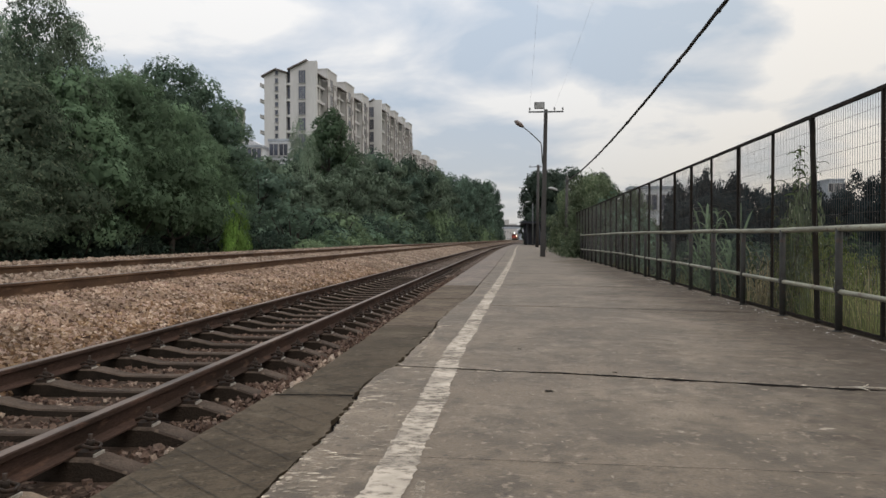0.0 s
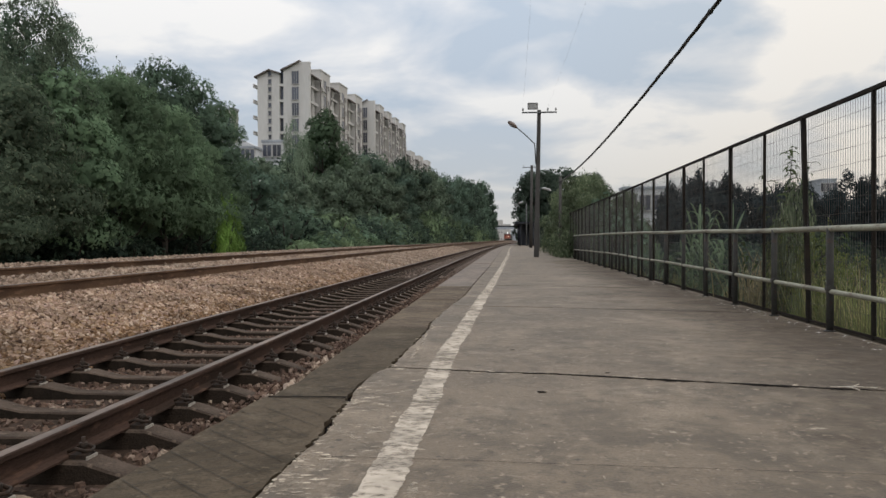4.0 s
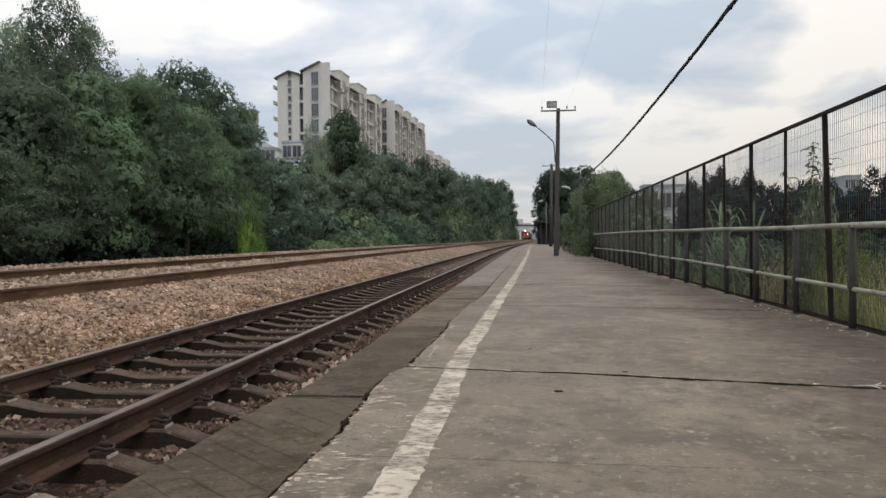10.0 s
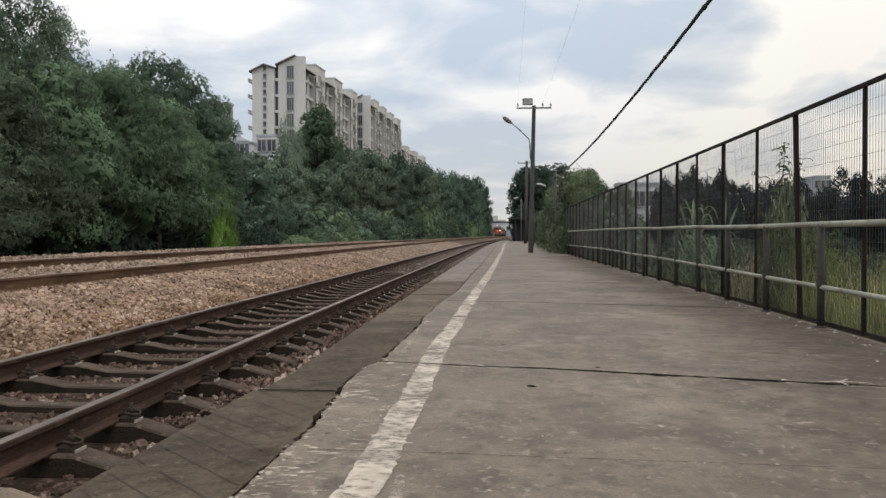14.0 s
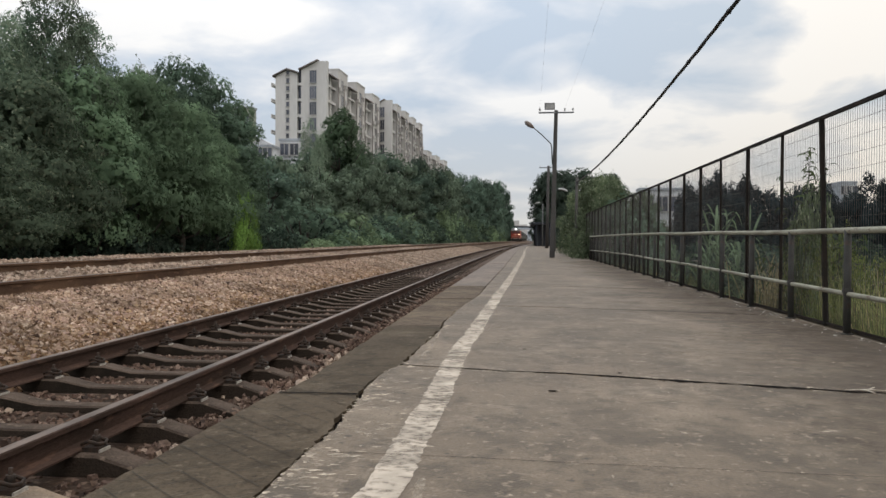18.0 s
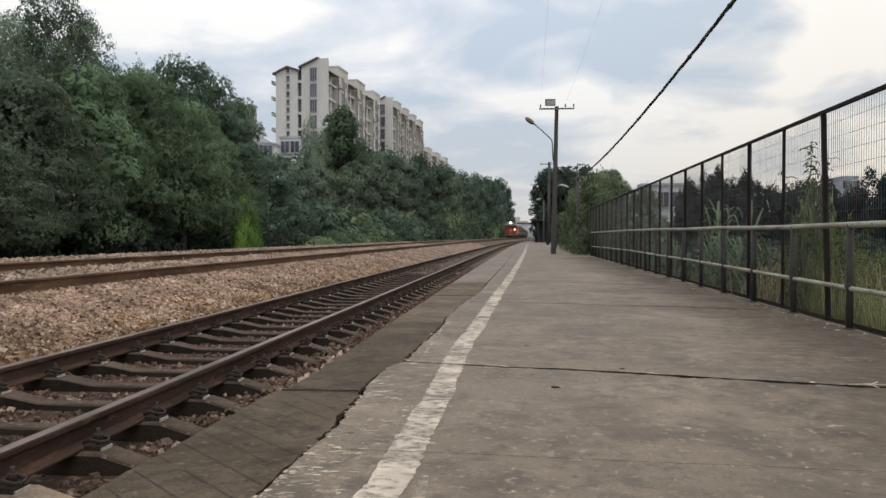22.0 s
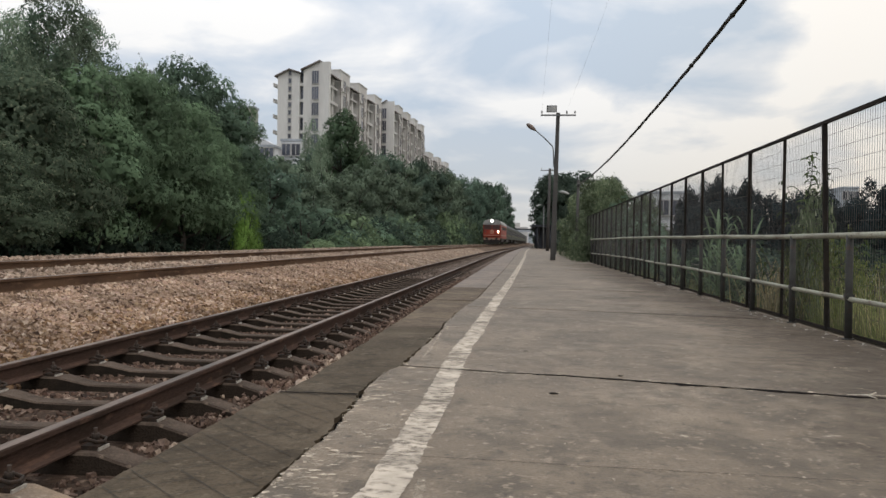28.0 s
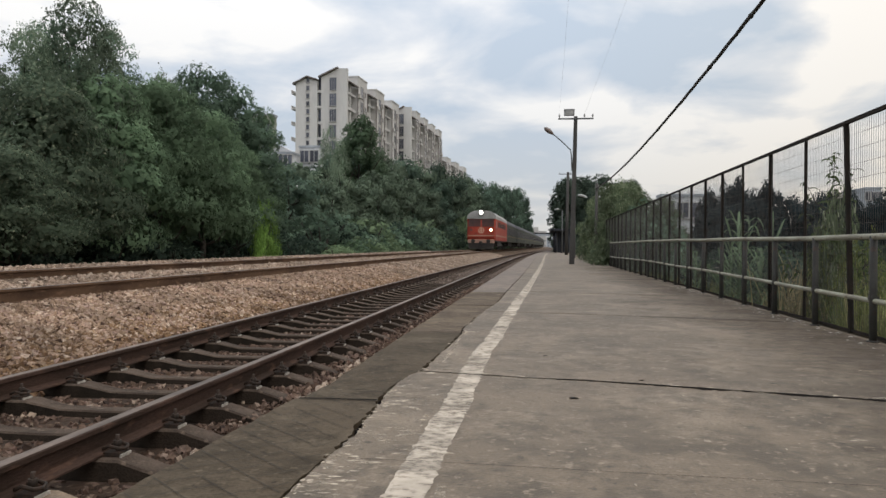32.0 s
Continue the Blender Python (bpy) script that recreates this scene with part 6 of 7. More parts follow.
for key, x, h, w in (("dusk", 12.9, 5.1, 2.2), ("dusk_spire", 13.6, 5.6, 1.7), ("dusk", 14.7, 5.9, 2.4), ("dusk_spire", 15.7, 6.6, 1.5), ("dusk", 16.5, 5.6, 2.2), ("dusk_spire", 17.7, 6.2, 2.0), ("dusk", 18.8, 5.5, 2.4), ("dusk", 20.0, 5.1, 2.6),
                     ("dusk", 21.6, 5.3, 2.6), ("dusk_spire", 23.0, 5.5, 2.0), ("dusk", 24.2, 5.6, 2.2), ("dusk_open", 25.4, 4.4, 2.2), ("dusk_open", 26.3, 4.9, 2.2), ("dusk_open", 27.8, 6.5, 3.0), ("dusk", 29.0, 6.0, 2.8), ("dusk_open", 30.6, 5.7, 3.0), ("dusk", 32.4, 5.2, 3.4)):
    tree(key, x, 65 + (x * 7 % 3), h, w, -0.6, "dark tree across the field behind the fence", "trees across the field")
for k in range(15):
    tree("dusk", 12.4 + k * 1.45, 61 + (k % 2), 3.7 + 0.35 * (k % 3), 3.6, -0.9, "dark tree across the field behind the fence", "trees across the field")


def blades(name, seed, count, spots, height, width, material, label, lean=0.35):
    """Reed and grass blades: bent tapering strips."""
    rng = np.random.default_rng(seed)
    V, F = [], []
    for k in range(count):
        x, y, z, hs = spots(rng)
        h = height * hs * rng.uniform(0.6, 1.15)
        a, l, w = rng.uniform(0, 2 * math.pi), rng.uniform(0.1, lean * 2) * h, width * rng.uniform(0.6, 1.3)
        dx, dy = math.cos(a), math.sin(a)
        n = len(V)
        for u, ww in ((0, 1), (0.4, 0.95), (0.75, 0.7)):
            px, py, pz = x + dx * l * u * u, y + dy * l * u * u, z + h * (u - 0.12 * u * u)
            V += [(px - dy * w * ww, py + dx * w * ww, pz), (px + dy * w * ww, py - dx * w * ww, pz)]
        V.append((x + dx * l, y + dy * l, z + h * (0.88 - 0.25 * l / h)))
        F += [(n, n + 1, n + 3, n + 2), (n + 2, n + 3, n + 5, n + 4), (n + 4, n + 5, n + 6)]
    ob = new(name, np_mesh(name, V, F, material))
    return tagged(ob, label, "reeds", kind="stuff")


blades("field_grass", 41, 15000, lambda r: (3.42 + 4.0 * r.random() ** 1.7, 3.4 + 6.4 * r.random(), -0.47, 0.35 + 0.75 * r.random()), 1.12, 0.0046, M["reed"], "tall green and yellow grass behind the fence", 0.2)
blades("field_grass", 47, 8000, lambda r: (3.5 + 6.0 * r.random() ** 1.5, 9.0 + 27 * r.random() ** 1.3, -0.47, 0.3 + 0.6 * r.random()), 0.85, 0.007, M["reed"], "thinner grass along the fence", 0.3)
blades("dry_grass", 42, 4600, lambda r: (3.42 + 2.6 * r.random(), 3.6 + 8.6 * r.random(), -0.47, 0.5 + 0.55 * r.random()), 1.25, 0.0045, M["reed_dry"], "dry straw-coloured grass behind the fence", 0.14)


def clump(cx, cy, rad):
    return lambda r: (cx + rad * r.normal(), cy + rad * r.normal(), -0.45, 1.0)


blades("reed_clump", 44, 160, clump(3.8, 11.3, 0.22), 1.45, 0.007, M["reed_dry"], "tall clump of brownish dry reeds", 0.2)
blades("reed_clump", 46, 110, clump(3.85, 12.3, 0.25), 1.3, 0.007, M["reed_dry"], "tall clump of brownish dry reeds", 0.25)


def arching_leaf(L, W, rise, fall, n=6):
    """One long leaf that rises, bends over and hangs, with a folded midrib."""
    bm = bmesh.new()
    rows = []
    for i in range(n + 1):
        u = i / n
        w = W * max(0.04, math.sin(math.pi * min(1.0, 0.18 + 0.82 * u)) ** 0.8)
        rows.append([bm.verts.new((L * u * (1 - 0.25 * u), s * w, L * (rise * u - fall * u * u) + abs(s) * w * 0.35)) for s in (-1, 0, 1)])
    for A, B in zip(rows, rows[1:]):
        for i in (0, 1):
            bm.faces.new((A[i], A[i + 1], B[i + 1], B[i])).smooth = True
    return bm


def build_reed(x, y, h, stalks, seed, label="tall reed with broad pale arching leaves"):
    r = random.Random(seed)
    w = thing("reed", pose(x, y, -0.45), label, "plant", "broad-leaved reeds")
    kinds = [mesh_of("leaf", arching_leaf(r.uniform(0.42, 0.68), r.uniform(0.018, 0.03), r.uniform(0.9, 1.7), r.uniform(0.5, 1.4)), M["reed_broad"]) for k in range(5)]
    for k in range(stalks):
        ox, oy, hh = r.gauss(0, 0.16), r.gauss(0, 0.2), h * r.uniform(0.72, 1.0)
        lx, ly = r.uniform(-0.08, 0.08), r.uniform(-0.08, 0.08)
        bm = bmesh.new()
        path_tube(bm, [(ox, oy, 0), (ox + lx * 0.4, oy + ly * 0.4, hh * 0.5), (ox + lx, oy + ly, hh * 0.9)], [0.013, 0.011, 0.005], 6)
        part("stalk", bm, M["reed_broad"], w)
        for i in range(11):
            u = 0.16 + 0.74 * i / 10
            put("leaf", r.choice(kinds), w, pose(ox + lx * u, oy + ly * u, hh * u, 0, 0, i * 170 + r.uniform(-50, 50)) @ Matrix.Scale(r.uniform(0.75, 1.1), 4))


build_reed(3.62, 15.1, 2.15, 5, 3)
build_reed(3.75, 13.6, 1.55, 3, 5)
build_reed(3.85, 17.2, 1.45, 4, 8)
build_reed(3.9, 20.0, 1.4, 3, 9)


def build_weed(x, y, h, seed, leaves):
    """A tall leafy weed with side shoots near its top."""
    w = thing("tall_weed", pose(x, y, -0.45), "tall leafy green weed growing behind the fence", "plant", "tall weeds")
    r = random.Random(seed)
    bm = bmesh.new()
    path_tube(bm, [(0, 0, 0), (0.02, 0.01, h * 0.33), (-0.02, 0.0, h * 0.6), (0.03, 0.02, h)], [0.014, 0.012, 0.009, 0.003], 6)
    part("stem", bm, M["bark"], w)
    spots = [(0.0, 0.0, 0.45 * h + 0.55 * h * k / leaves, k * 2.4) for k in range(leaves)]
    for z0, a, L in ((0.62, 0.6, 0.42), (0.7, 3.4, 0.36), (0.76, 5.3, 0.3), (0.55, 2.1, 0.4)):
        dx, dy = math.cos(a) * L, math.sin(a) * L
        bm = bmesh.new()
        path_tube(bm, [(0, 0, h * z0), (dx * 0.6, dy * 0.6, h * z0 + 0.12), (dx, dy, h * z0 + 0.36)], [0.007, 0.005, 0.002], 5)
        part("shoot", bm, M["bark"], w)
        spots += [(dx * u, dy * u, h * z0 + 0.36 * u * u, a + k * 2.1) for k, u in enumerate((0.4, 0.55, 0.7, 0.8, 0.9, 1.0, 1.0))]
    kinds = [mesh_of("leaf", arching_leaf(r.uniform(0.12, 0.19), r.uniform(0.018, 0.028), r.uniform(0.1, 0.6), r.uniform(0.5, 1.1), 4), M["weed"]) for k in range(5)]
    for px, py, z, a in spots:
        put("leaf", r.choice(kinds), w, pose(px, py, z, r.uniform(-25, 25), 0, math.degrees(a) + r.uniform(-40, 40)) @ Matrix.Scale(r.uniform(0.7, 1.15), 4))


build_weed(3.6, 10.45, 2.5, 4, 64)
build_weed(3.72, 9.75, 1.45, 7, 30)
build_weed(3.55, 11.2, 1.3, 8, 26)
SHRUBS["weed"] = shrub_kind(37, M["leaf_weed"], 130, 0.065)
for x, y, h, q in ((3.68, 10.6, 1.6, 0.26), (3.75, 9.9, 1.5, 0.3), (3.8, 9.2, 1.2, 0.4), (4.1, 8.3, 1.0, 0.5), (3.75, 7.6, 0.8, 0.5), (4.3, 7.0, 0.95, 0.5), (3.8, 6.3, 0.7, 0.5), (4.6, 9.4, 1.2, 0.5)):
    shrub("weed", x, y, h, q, -0.45, "leafy yellow-green weed thicket behind the fence", "shrubs behind the fence")


def build_flowers():
    """Small white flower heads among the grass."""
    r = random.Random(23)
    bm = bmesh.new()
    for k in range(150):
        x, y, z = 3.5 + 1.6 * r.random(), 5.6 + 9.5 * r.random() ** 1.3, -0.35 + 0.85 * r.random()
        for i in range(5):
            a = 6.2832 * i / 5
            q = 0.011
            v = [bm.verts.new((x + q * c, y + q * 0.3 * e, z + q * e)) for c, e in ((0, 0), (math.cos(a - 0.4), math.sin(a - 0.4)), (1.3 * math.cos(a), 1.3 * math.sin(a)), (math.cos(a + 0.4), math.sin(a + 0.4)))]
            bm.faces.new(v)
    tagged(new("wild_flowers", mesh_of("wild_flowers", bm, M["petal"])), "tiny white wild flowers among the grass", "flowers", kind="stuff")


build_flowers()
for x, y, h, q in ((3.64, 10.35, 2.1, 0.17), (3.7, 10.9, 1.9, 0.18)):
    shrub("light", x, y, h, q, -0.45, "thin olive weeds climbing behind the fence", "shrubs behind the fence")

# ---- buildings ----
def window_mesh(w, h, name="window", mullions=1):
    """Recessed pane with a pale frame; faces -y."""
    bm = bmesh.new()
    box(bm, -w / 2, w / 2, -0.02, 0.04, 0, h)
    glass = mesh_of("pane", bm, M["glass_dark"])
    bm = bmesh.new()
    t = 0.09
    box(bm, -w / 2 - t, -w / 2, -0.08, 0.05, -t, h + t); box(bm, w / 2, w / 2 + t, -0.08, 0.05, -t, h + t)
    box(bm, -w / 2, w / 2, -0.08, 0.05, h, h + t); box(bm, -w / 2 - 0.12, w / 2 + 0.12, -0.2, 0.05, -t - 0.05, 0)
    for k in range(mullions):
        x = -w / 2 + w * (k + 1) / (mullions + 1)
        box(bm, x - 0.035, x + 0.035, -0.06, 0.03, 0, h)
    return glass, mesh_of("window_frame", bm, M["frame_white"])


WIN_W, WIN_N, WIN_S = window_mesh(1.35, 2.5, mullions=2), window_mesh(0.5, 0.8, mullions=0), window_mesh(1.1, 1.5)


def add_window(kind, parent, m):
    g = put("window", kind[0], parent, m)
    put("window_frame", kind[1], g)


def balcony_mesh():
    bm = bmesh.new()
    box(bm, -1.3, 1.3, -1.0, 0.0, -0.12, 0.06)
    box(bm, -1.3, 1.3, -1.0, -0.92, 0.06, 0.95)
    for s in (-1, 1):
        box(bm, s * 1.3 - 0.05, s * 1.3 + 0.05, -0.92, 0.0, 0.06, 0.95)
    return mesh_of("balcony", bm, M["render"])


BALCONY = balcony_mesh()
bm = bmesh.new()
box(bm, -1.0, 1.0, -0.03, 0.25, 0.05, 2.45)
RECESS = mesh_of("balcony_door", bm, M["glass_dark"])


bm = bmesh.new()
box(bm, -0.5, 0.5, -0.42, 0.0, 0.0, 0.72)
box(bm, -0.6, 0.6, -0.46, 0.0, -0.08, 0.0)
COOLER = mesh_of("air_conditioner", bm, M["render_grey"])


def apartment(x_face, y0, sections, sec_len, depth, h, first_floor, label, floors=11, turn=0.0):
    """A slab block along the line: the end wall faces down the platform, the long side (x = 0) faces the track.
    Along the side, stacks of recessed balconies under a tilted eave stand between plain stair towers."""
    b = thing("apartment_block", pose(x_face, y0, 0, 0, 0, turn), label, "apartment building", "apartment blocks")
    fh = h / floors
    for s in range(sections):
        ya, yb = s * sec_len, (s + 1) * sec_len
        zone, tow = ya + sec_len * 0.44, ya + sec_len * 0.46
        bm = bmesh.new()
        box(bm, -depth, -1.3, ya, yb - 0.02, -1, h - 0.6)
        part("wall", bm, M["render"], b)
        bm = bmesh.new()
        box(bm, -3.4, 0.0, tow, yb - sec_len * 0.06, -1, h + 1.3)
        box(bm, -3.6, 0.12, tow - 0.12, yb - sec_len * 0.06 + 0.12, h + 1.3, h + 1.55)
        part("tower", bm, M["render"] if s % 2 == 0 else M["render_grey"], b)
        bm = bmesh.new()
        box(bm, -1.3, -0.55, ya + sec_len * 0.19, ya + sec_len * 0.25, -1, h - 0.9)
        part("pier", bm, M["render_grey"], b)
        bm = bmesh.new()
        prism(bm, [(-3.2, h - 0.2), (0.35, h - 1.15), (0.35, h - 0.9), (-3.2, h + 0.1)], ya + 0.05, zone)
        part("eave", bm, M["roof"], b, "brown tilted eave")
        for f in range(first_floor, floors):
            z = f * fh
            put("balcony", BALCONY, b, pose(-1.3, ya + sec_len * 0.22, z, 0, 0, 90) @ Matrix.Diagonal((sec_len * 0.42 / 2.6, 0.95, 0.5 if f % 2 else 0.38, 1)))
            put("balcony_door", RECESS, b, pose(-1.32, ya + sec_len * 0.22, z, 0, 0, 90) @ Matrix.Diagonal((sec_len * 0.40 / 2.0, 1, 1.16, 1)))
            add_window(WIN_S, b, pose(0.02, ya + sec_len * 0.66, z + 0.5, 0, 0, 90) @ Matrix.Diagonal((1.5, 1, 1.5, 1)))
            add_window(WIN_N, b, pose(0.02, ya + sec_len * 0.84, z + 1.3, 0, 0, 90))
        # drain pipes and air conditioners that hang on the long side
        for u in (0.452, 0.755, 0.945):
            bm = bmesh.new()
            tube(bm, (0.09, ya + sec_len * u, -1), (0.09, ya + sec_len * u, h - 1.2), 0.09, n=6)
            part("drain_pipe", bm, M["roof"], b, "brown drain pipe")
        for f in range(first_floor, floors):
            if (f * 5 + s * 3) % 4:
                put("air_conditioner", COOLER, b, pose(0.0, ya + sec_len * (0.52 if (f + s) % 3 else 0.90), f * fh + 0.2 + 0.3 * (f % 2), 0, 0, 90))
    # end wall: two bays under mono-pitch roofs, a dark window slot between them, a plain fin at the corner
    for prof in ([(-depth, -1), (-depth * 0.575, -1), (-depth * 0.575, h - 0.9), (-depth * 0.77, h - 0.1), (-depth, h - 1.2)],
                 [(-depth * 0.50, -1), (0.0, -1), (0.0, h + 1.5), (-2.0, h + 1.5), (-depth * 0.50, h - 0.1)]):
        bm = bmesh.new()
        prism(bm, prof, -0.9, 0.0)
        part("end_wall", bm, M["render"], b)
    for line in ([(-depth - 0.55, h - 1.5), (-depth * 0.77, h - 0.08), (-depth * 0.56, h - 0.85)], [(-depth * 0.545, h - 0.25), (-1.95, h + 1.52)]):
        bm = bmesh.new()
        prism(bm, line + [(x, z + 0.3) for x, z in line[::-1]], -1.4, 2.0)
        part("roof", bm, M["roof"], b)
    for f in range(first_floor, floors):
        z = f * fh
        for half in (0.0, 0.5):
            add_window(WIN_N, b, pose(-depth * 0.76, -0.9, z + 0.5 + half * fh) @ Matrix.Diagonal((1.15, 1, 1.1, 1)))
        add_window(WIN_W, b, pose(-depth * 0.27, -0.9, z + 0.35))
        put("balcony_door", RECESS, b, pose(-depth * 0.5375, -0.1, z + 0.35) @ Matrix.Diagonal((0.40, 1, 1.12, 1)))
        put("balcony", BALCONY, b, pose(-depth * 0.5375, 0.1, z) @ Matrix.Diagonal((0.31, 0.9, 0.5, 1)))
        bm = bmesh.new()
        box(bm, -depth - 1.3, -depth, 0.0, 2.6, z, z + 0.22)
        box(bm, -depth - 1.3, -depth - 1.15, 0.0, 2.6, z + 0.22, z + 0.8)
        part("side_balcony", bm, M["render_grey"], b)
    return b


apartment(-39.5, 160, 3, 14.5, 11.0, 35.4, 3, "cream high-rise apartment block with brown pitched roofs", turn=-3.8)
apartment(-34.0, 207, 4, 11.5, 10.0, 35.6, 5, "cream high-rise apartment block behind the first", turn=-2.7)
apartment(-37.6, 300, 3, 19.0, 11.0, 34.0, 7, "distant cream apartment block", turn=-4.0)


def simple_house(x0, x1, y0, y1, h, wall, cols, rows, label, name="house", roof=0.3, z0=-0.5, base=0.0):
    """Plain block with a flat roof slab and real windows on the side that faces the platform."""
    b = thing(name, pose(x0, y0, 0), label, "building")
    w, d = x1 - x0, y1 - y0
    bm = bmesh.new()
    box(bm, 0, w, 0, d, z0, h)
    part("wall", bm, wall, b)
    bm = bmesh.new()
    box(bm, -0.12, w + 0.12, -0.12, d + 0.12, h, h + roof)
    part("roof", bm, M["hazy_wall"], b)
    for r in range(rows):
        for c in range(cols):
            add_window(WIN_S, b, pose(w * (c + 0.5) / cols, -0.01, base + 0.9 + r * (h - base) / rows))
    return b


simple_house(-41.6, -37.9, 109, 111, 19.1, M["green_wall"], 2, 6, "grey-green apartment house behind the trees", "apartment_house")
simple_house(-32.6, -29.9, 105, 108, 14.0, M["white_wall"], 2, 5, "low white house with a raised upper floor", "house")
low = simple_house(-38.2, -32.0, 100, 103, 12.6, M["white_wall"], 5, 5, "low white house behind the trees")
bm = bmesh.new()
prism(bm, [(3.0, 12.7), (6.2, 12.7), (6.2, 12.9), (4.6, 13.7), (3.0, 12.9)], -0.1, 3.0)
part("gable", bm, M["white_wall"], low)
simple_house(12.3, 16.6, 85, 88, 6.1, M["white_wall"], 3, 2, "small white two-storey house across the field")
simple_house(60.8, 63.6, 160, 172, 12.2, M["hazy_wall"], 3, 4, "distant grey building across the field")


def build_shelter():
    s = thing("platform_shelter", pose(1.85, 112, 0), "dark blue-grey platform shelter with a flat canopy", "shelter")
    bm = bmesh.new(); box(bm, -0.6, 2.6, 0, 22, 3.1, 3.35); part("canopy", bm, M["blue_steel"], s)
    for y in (0.4, 7, 14, 21.5):
        for x in (0.1, 1.9):
            bm = bmesh.new(); tube(bm, (x, y, -0.05), (x, y, 3.1), 0.09, n=8); part("post", bm, M["blue_steel"], s)
    bm = bmesh.new(); box(bm, 0.5, 2.4, 6, 20, 0, 3.1); part("booth", bm, M["blue_steel"], s)


def build_bridge():
    b = thing("road_bridge", pose(0, 565, 0), "distant grey road bridge over the line", "bridge")
    bm = bmesh.new(); box(bm, -60, 60, 0, 9, 8.2, 9.6); part("deck", bm, M["hazy_wall"], b)
    bm = bmesh.new(); box(bm, -60, 60, 0, 0.3, 9.6, 10.6); part("parapet", bm, M["blue_steel"], b)
    for x in (-34, -12, 24, 46):
        bm = bmesh.new(); box(bm, x - 0.8, x + 0.8, 2, 7, -0.3, 8.2); part("pier", bm, M["hazy_wall"], b)
    # the low blocks are added to stand for grey haze below the deck
    for x, w, h, y in ((-13.4, 9, 25, 1010), (-4.3, 10, 20, 1013), (-28, 14.5, 16, 1012), (6, 14, 12, 1012), (22, 20, 14, 1020), (-50, 22, 15, 1012)):
        simple_house(x, x + w, y, y + 10, h, M["hazy_city"] if h > 18 else M["hazy_wall"], 3, 3, "pale hazy city building far down the line", "city_building")


build_shelter()
build_bridge()


# ---- the train ----
def bogie(parent, y, wheels, r=0.5, half=0.95):
    bm = bmesh.new()
    for s in (-1, 1):
        box(bm, s * half - 0.08, s * half + 0.08, y - wheels * 0.75, y + wheels * 0.75, 0.42, 0.8)
        for k in range(wheels):
            yy = y + (k - (wheels - 1) / 2) * 1.7
            box(bm, s * (half + 0.1) - 0.12, s * (half + 0.1) + 0.12, yy - 0.18, yy + 0.18, 0.38, 0.72)
    bg = part("bogie", bm, M["loco_black"], parent, "black iron bogie frame")
    for k in range(wheels):
        yy = y + (k - (wheels - 1) / 2) * 1.7
        for s in (-1, 1):
            bm = bmesh.new()
            tube(bm, (s * 0.70, yy, r), (s * 0.80, yy, r), r, r, 16)
            part("wheel", bm, M["loco_black"], bg)


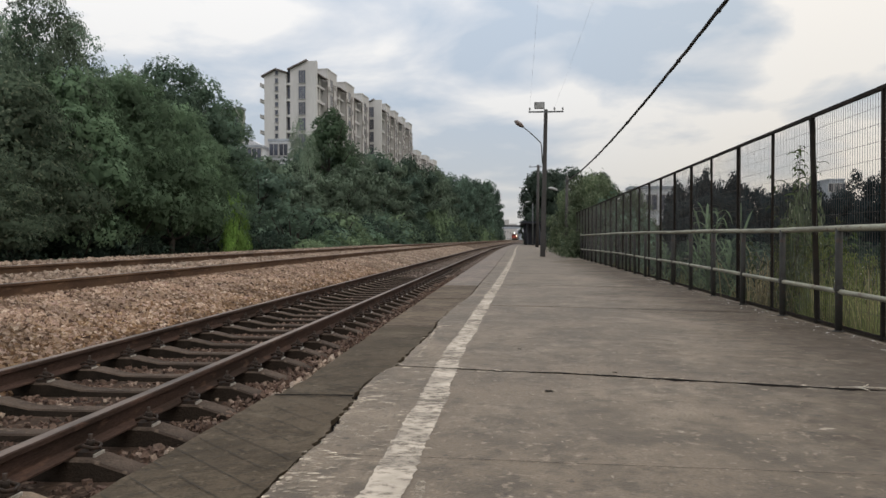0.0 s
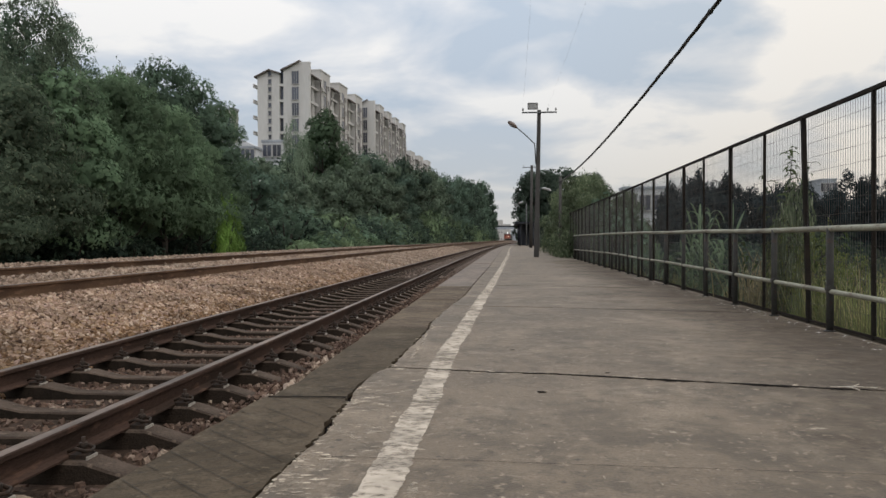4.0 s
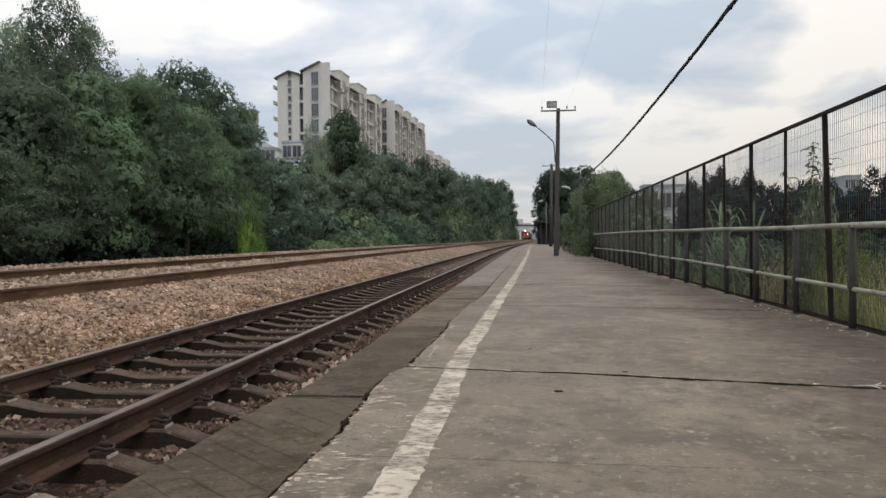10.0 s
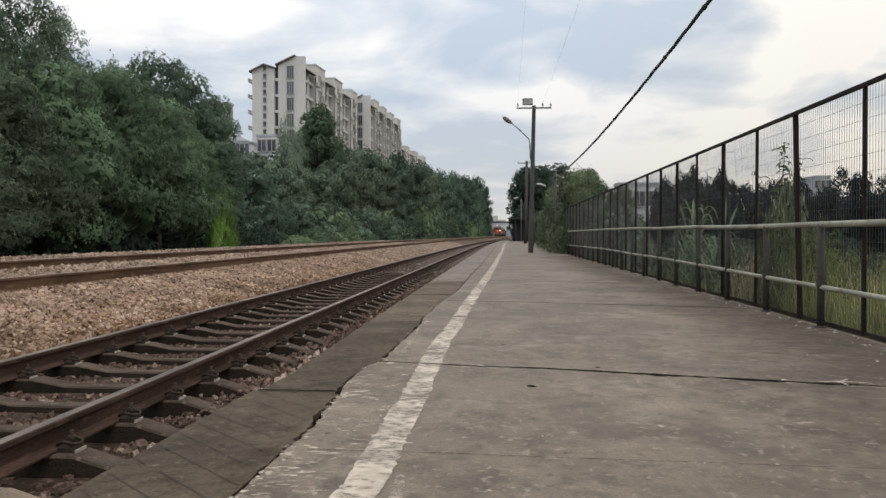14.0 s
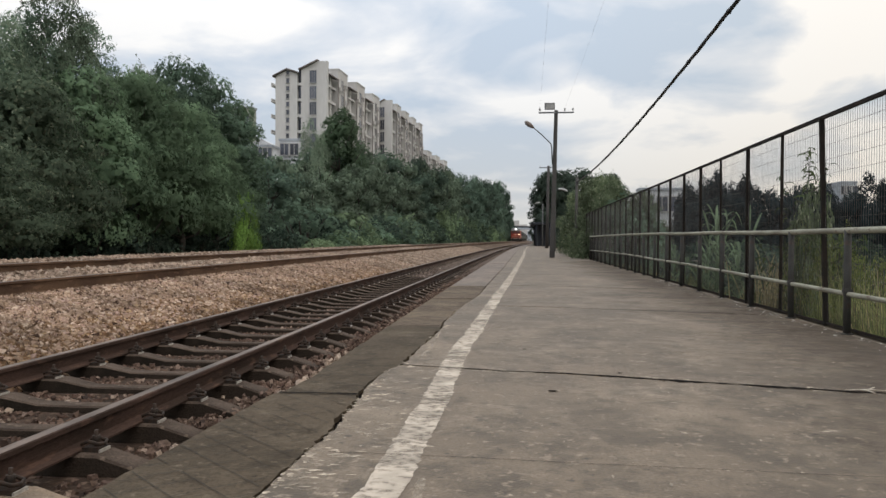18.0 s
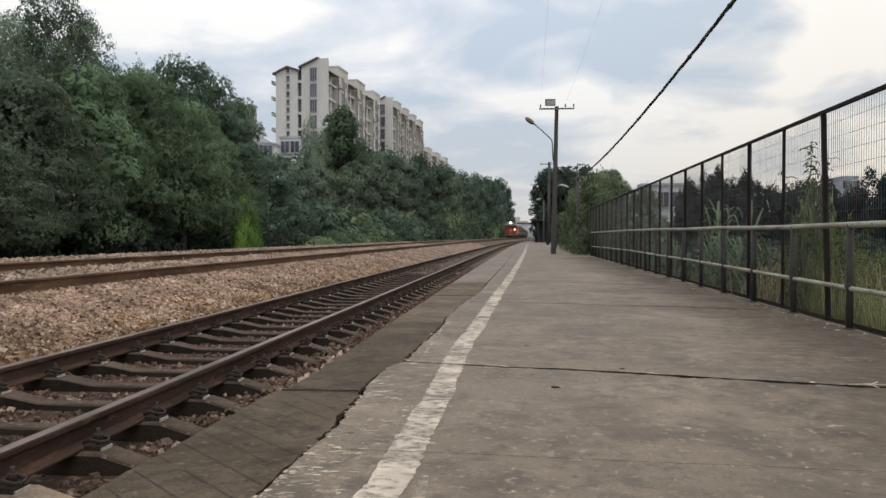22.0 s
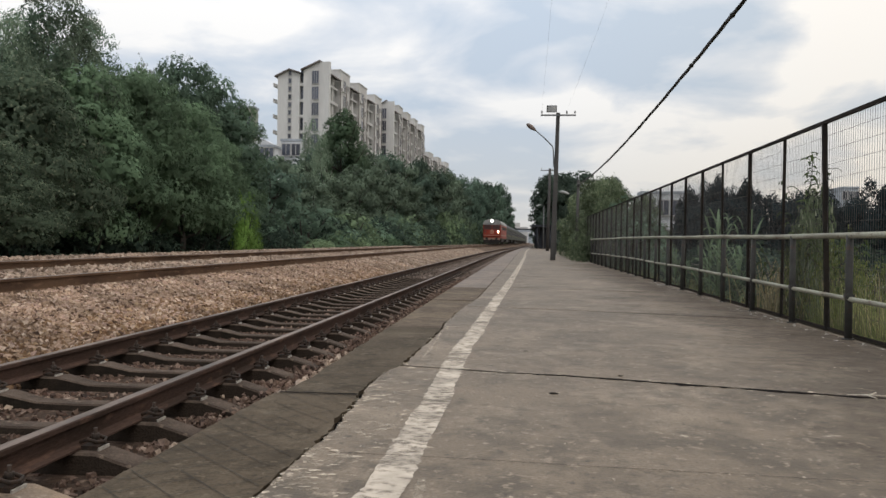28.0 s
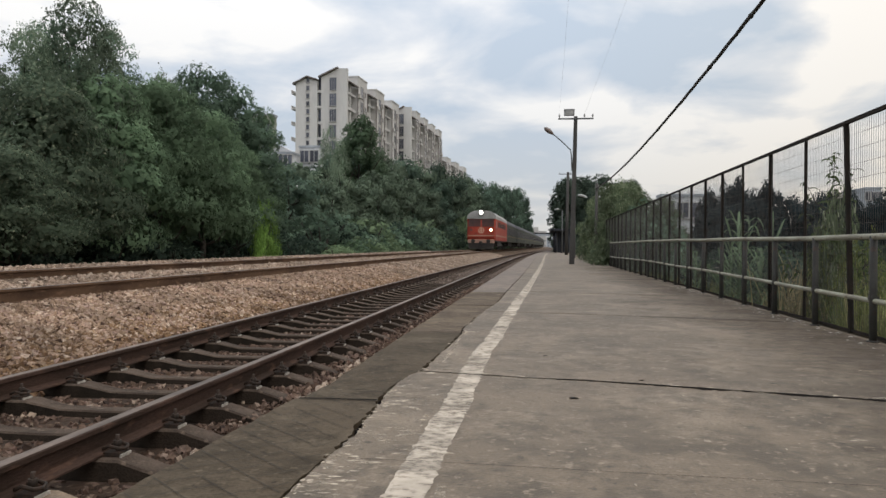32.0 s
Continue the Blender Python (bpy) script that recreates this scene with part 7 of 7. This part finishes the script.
def build_loco():
    lo = thing("diesel_locomotive", None, "orange-red diesel locomotive with lit headlamps pulling the train", "locomotive")
    W = 1.62
    bm = bmesh.new()
    # body side walls with a slightly raked nose
    nose = [(0.25, 1.15), (0.0, 1.5), (0.0, 2.75), (0.12, 3.45)]
    for (ya, za), (yb, zb) in zip(nose, nose[1:]):
        v = [bm.verts.new(p) for p in ((-W + 0.12, ya, za), (W - 0.12, ya, za), (W - 0.12, yb, zb), (-W + 0.12, yb, zb))]
        bm.faces.new(v)
    prof = [(-W, 1.15), (W, 1.15), (W, 3.6), (-W, 3.6)]
    prism(bm, prof, 0.35, 20.6)
    for s in (-1, 1):
        for (ya, za), (yb, zb) in zip(nose, nose[1:]):
            v = [bm.verts.new(p) for p in ((s * (W - 0.12), ya, za), (s * W, 0.35, za), (s * W, 0.35, zb), (s * (W - 0.12), yb, zb))]
            bm.faces.new(v)
    part("body", bm, M["loco_red"], lo, "orange-red painted body")
    bm = bmesh.new()
    roof = [(-W - 0.03, 3.58), (W + 0.03, 3.58), (W - 0.02, 3.95), (W - 0.35, 4.3), (W - 0.8, 4.5), (-W + 0.8, 4.5), (-W + 0.35, 4.3), (-W + 0.02, 3.95)]
    prism(bm, roof, 0.3, 20.6)
    inner = [(x * 0.86, 3.58 + (z - 3.58) * 0.9) for x, z in roof]
    prism(bm, inner, 0.02, 0.31)
    part("roof", bm, M["loco_grey"], lo, "pale grey domed roof")
    for s in (-1, 1):
        bm = bmesh.new()
        v = [bm.verts.new(p) for p in ((s * 0.07, -0.016, 2.70), (s * 1.44, -0.016, 2.70), (s * 1.42, 0.125, 3.52), (s * 0.07, 0.125, 3.52))]
        bm.faces.new(v if s > 0 else v[::-1])
        bmesh.ops.solidify(bm, geom=bm.faces[:], thickness=0.03)
        part("windscreen", bm, M["windscreen"], lo, "dark windscreen")
        bm = bmesh.new(); box(bm, s * W - 0.02, s * W + 0.02, 0.9, 1.9, 2.6, 3.35); part("side_window", bm, M["windscreen"], lo)
        bm = bmesh.new(); box(bm, s * W - 0.02, s * W + 0.015, 0.4, 20.5, 1.62, 1.78); part("stripe", bm, M["loco_cream"], lo, "cream stripe along the side")
        for k in range(9):
            y = 4.2 + k * 1.5
            bm = bmesh.new(); box(bm, s * W - 0.02, s * W + 0.02, y, y + 1.0, 2.7, 3.3); part("side_grille", bm, M["loco_black"], lo)
        bm = bmesh.new(); tube(bm, (s * 1.12, -0.1, 2.32), (s * 1.12, 0.05, 2.32), 0.13, 0.13, 14)
        part("headlamp", bm, M["headlamp_warm"] if s > 0 else M["windscreen"], lo, "lit warm headlamp" if s > 0 else "unlit headlamp")
        bm = bmesh.new(); tube(bm, (s * 1.12, -0.06, 2.32), (s * 1.12, 0.03, 2.32), 0.30, 0.30, 14)
        part("lamp_rim", bm, M["loco_red"], lo)
        bm = bmesh.new(); tube(bm, (s * 0.86, -0.55, 1.05), (s * 0.86, 0.3, 1.05), 0.11, n=10); tube(bm, (s * 0.86, -0.6, 1.05), (s * 0.86, -0.52, 1.05), 0.24, n=14)
        part("buffer", bm, M["loco_black"], lo)
    bm = bmesh.new(); tube(bm, (0, -0.16, 4.28), (0, 0.1, 4.28), 0.17, 0.17, 16); part("top_headlamp", bm, M["headlamp"], lo, "bright lit top headlamp")
    bm = bmesh.new(); tube(bm, (0, -0.12, 4.28), (0, 0.3, 4.28), 0.34, 0.34, 16); part("lamp_housing", bm, M["loco_grey"], lo)
    bm = bmesh.new()
    ring = 24
    for r0, r1 in ((0.26, 0.34),):
        A = [bm.verts.new((math.cos(6.2832 * i / ring) * r0, -0.02, 2.28 + math.sin(6.2832 * i / ring) * r0)) for i in range(ring)]
        B = [bm.verts.new((math.cos(6.2832 * i / ring) * r1, -0.02, 2.28 + math.sin(6.2832 * i / ring) * r1)) for i in range(ring)]
        for i in range(ring):
            bm.faces.new((A[i], A[(i + 1) % ring], B[(i + 1) % ring], B[i]))
    box(bm, -0.2, 0.2, -0.022, -0.01, 2.20, 2.27); box(bm, -0.05, 0.05, -0.022, -0.01, 2.05, 2.5)
    part("emblem", bm, M["emblem"], lo, "pale round emblem")
    bm = bmesh.new(); box(bm, -1.45, 1.45, -0.02, 0.0, 1.62, 1.74); part("stripe", bm, M["loco_cream"], lo)
    bm = bmesh.new(); box(bm, -1.5, 1.5, -0.05, 0.4, 0.85, 1.25); part("buffer_beam", bm, M["loco_cream"], lo, "dusty pinkish buffer beam", bevel=0.03)
    bm = bmesh.new()
    prism(bm, [(-1.35, 0.18), (1.35, 0.18), (1.45, 0.85), (-1.45, 0.85)], -0.25, 0.3)
    part("snow_plough", bm, M["loco_black"], lo, "black plough plate")
    bm = bmesh.new(); box(bm, -0.16, 0.16, -0.7, 0.1, 0.78, 1.05); part("coupler", bm, M["loco_black"], lo)
    bm = bmesh.new(); box(bm, -1.35, 1.35, 6.5, 14, 0.5, 1.15); part("fuel_tank", bm, M["loco_black"], lo)
    bm = bmesh.new(); box(bm, -1.5, 1.5, 0.6, 20.4, 1.0, 1.16); part("underframe", bm, M["loco_black"], lo)
    for k in range(3):
        bm = bmesh.new(); tube(bm, (0, 6 + k * 4, 4.45), (0, 6 + k * 4, 4.62), 0.6, 0.55, 14); part("roof_fan", bm, M["loco_black"], lo)
    bogie(lo, 4.2, 3); bogie(lo, 16.6, 3)
    return lo


def build_coach():
    co = thing("passenger_coach", None, "dark green passenger coach with a dusty grey roof", "railway coach", "coaches of the train")
    W = 1.55
    bm = bmesh.new()
    box(bm, -W, W, 0.4, 25.1, 1.05, 3.55)
    part("body", bm, M["coach_green"], co, "dark green steel body", bevel=0.05)
    bm = bmesh.new()
    prism(bm, [(-W - 0.02, 3.5), (W + 0.02, 3.5), (W - 0.12, 3.95), (W - 0.6, 4.25), (0, 4.35), (-W + 0.6, 4.25), (-W + 0.12, 3.95)], 0.35, 25.15)
    part("roof", bm, M["coach_roof"], co, "dusty grey roof")
    bm = bmesh.new(); box(bm, 0, 0.03, -0.5, 0.5, 0, 0.95)
    win = mesh_of("window", bm, M["coach_glass"])
    bm = bmesh.new(); box(bm, 0, 0.03, -0.38, 0.38, -1.05, 0.95)
    door = mesh_of("door", bm, M["coach_roof"])
    for s in (1, -1):
        for k in range(12):
            put("window", win, co, pose(s * (W - 0.01) - (0.02 if s < 0 else 0), 3.0 + k * 1.75, 2.15))
        for y in (1.2, 24.2):
            put("door", door, co, pose(s * (W - 0.01) - (0.02 if s < 0 else 0), y, 2.3))
        bm = bmesh.new(); box(bm, s * W - 0.01, s * W + 0.012, 0.5, 25.0, 1.85, 1.95); part("band", bm, M["coach_band"], co, "thin dull yellow band")
    bm = bmesh.new(); box(bm, -0.7, 0.7, 0.0, 0.45, 1.1, 3.5); part("gangway", bm, M["loco_black"], co)
    bm = bmesh.new(); box(bm, -1.2, 1.2, 8, 17, 0.55, 1.08); part("underframe", bm, M["loco_black"], co)
    bogie(co, 4.0, 2, 0.46); bogie(co, 21.5, 2, 0.46)
    return co


LOCO = build_loco()
COACHES = [build_coach()]
for k in range(11):
    COACHES.append(copy_thing(COACHES[0], Matrix.Identity(4)))


# ---- what moves ----
TRAIN_T = (0, 12, 18, 21, 24, 25.5, 28, 30, 32)
TRAIN_Y = (513, 355, 276, 236, 198, 180, 143.5, 116.5, 90)


def train_y(t):
    return float(np.interp(t, TRAIN_T, TRAIN_Y))


def on_line(y, wheelbase=16.0):
    """Pose of a vehicle whose front stands at y on the further track."""
    xa, xb = bend(y + 2), bend(y + 2 + wheelbase)
    yaw = -math.degrees(math.atan2(xb - xa, wheelbase))
    return pose(T2X + bend(y), y, T2Z, 0, 0, yaw)


def motions():
    walk(LOCO, [(t, on_line(train_y(t))) for t in range(0, 33, 2)])
    for k, c in enumerate(COACHES):
        walk(c, [(t, on_line(train_y(t) + 21.2 + k * 25.6)) for t in range(0, 33, 2)])


motions()
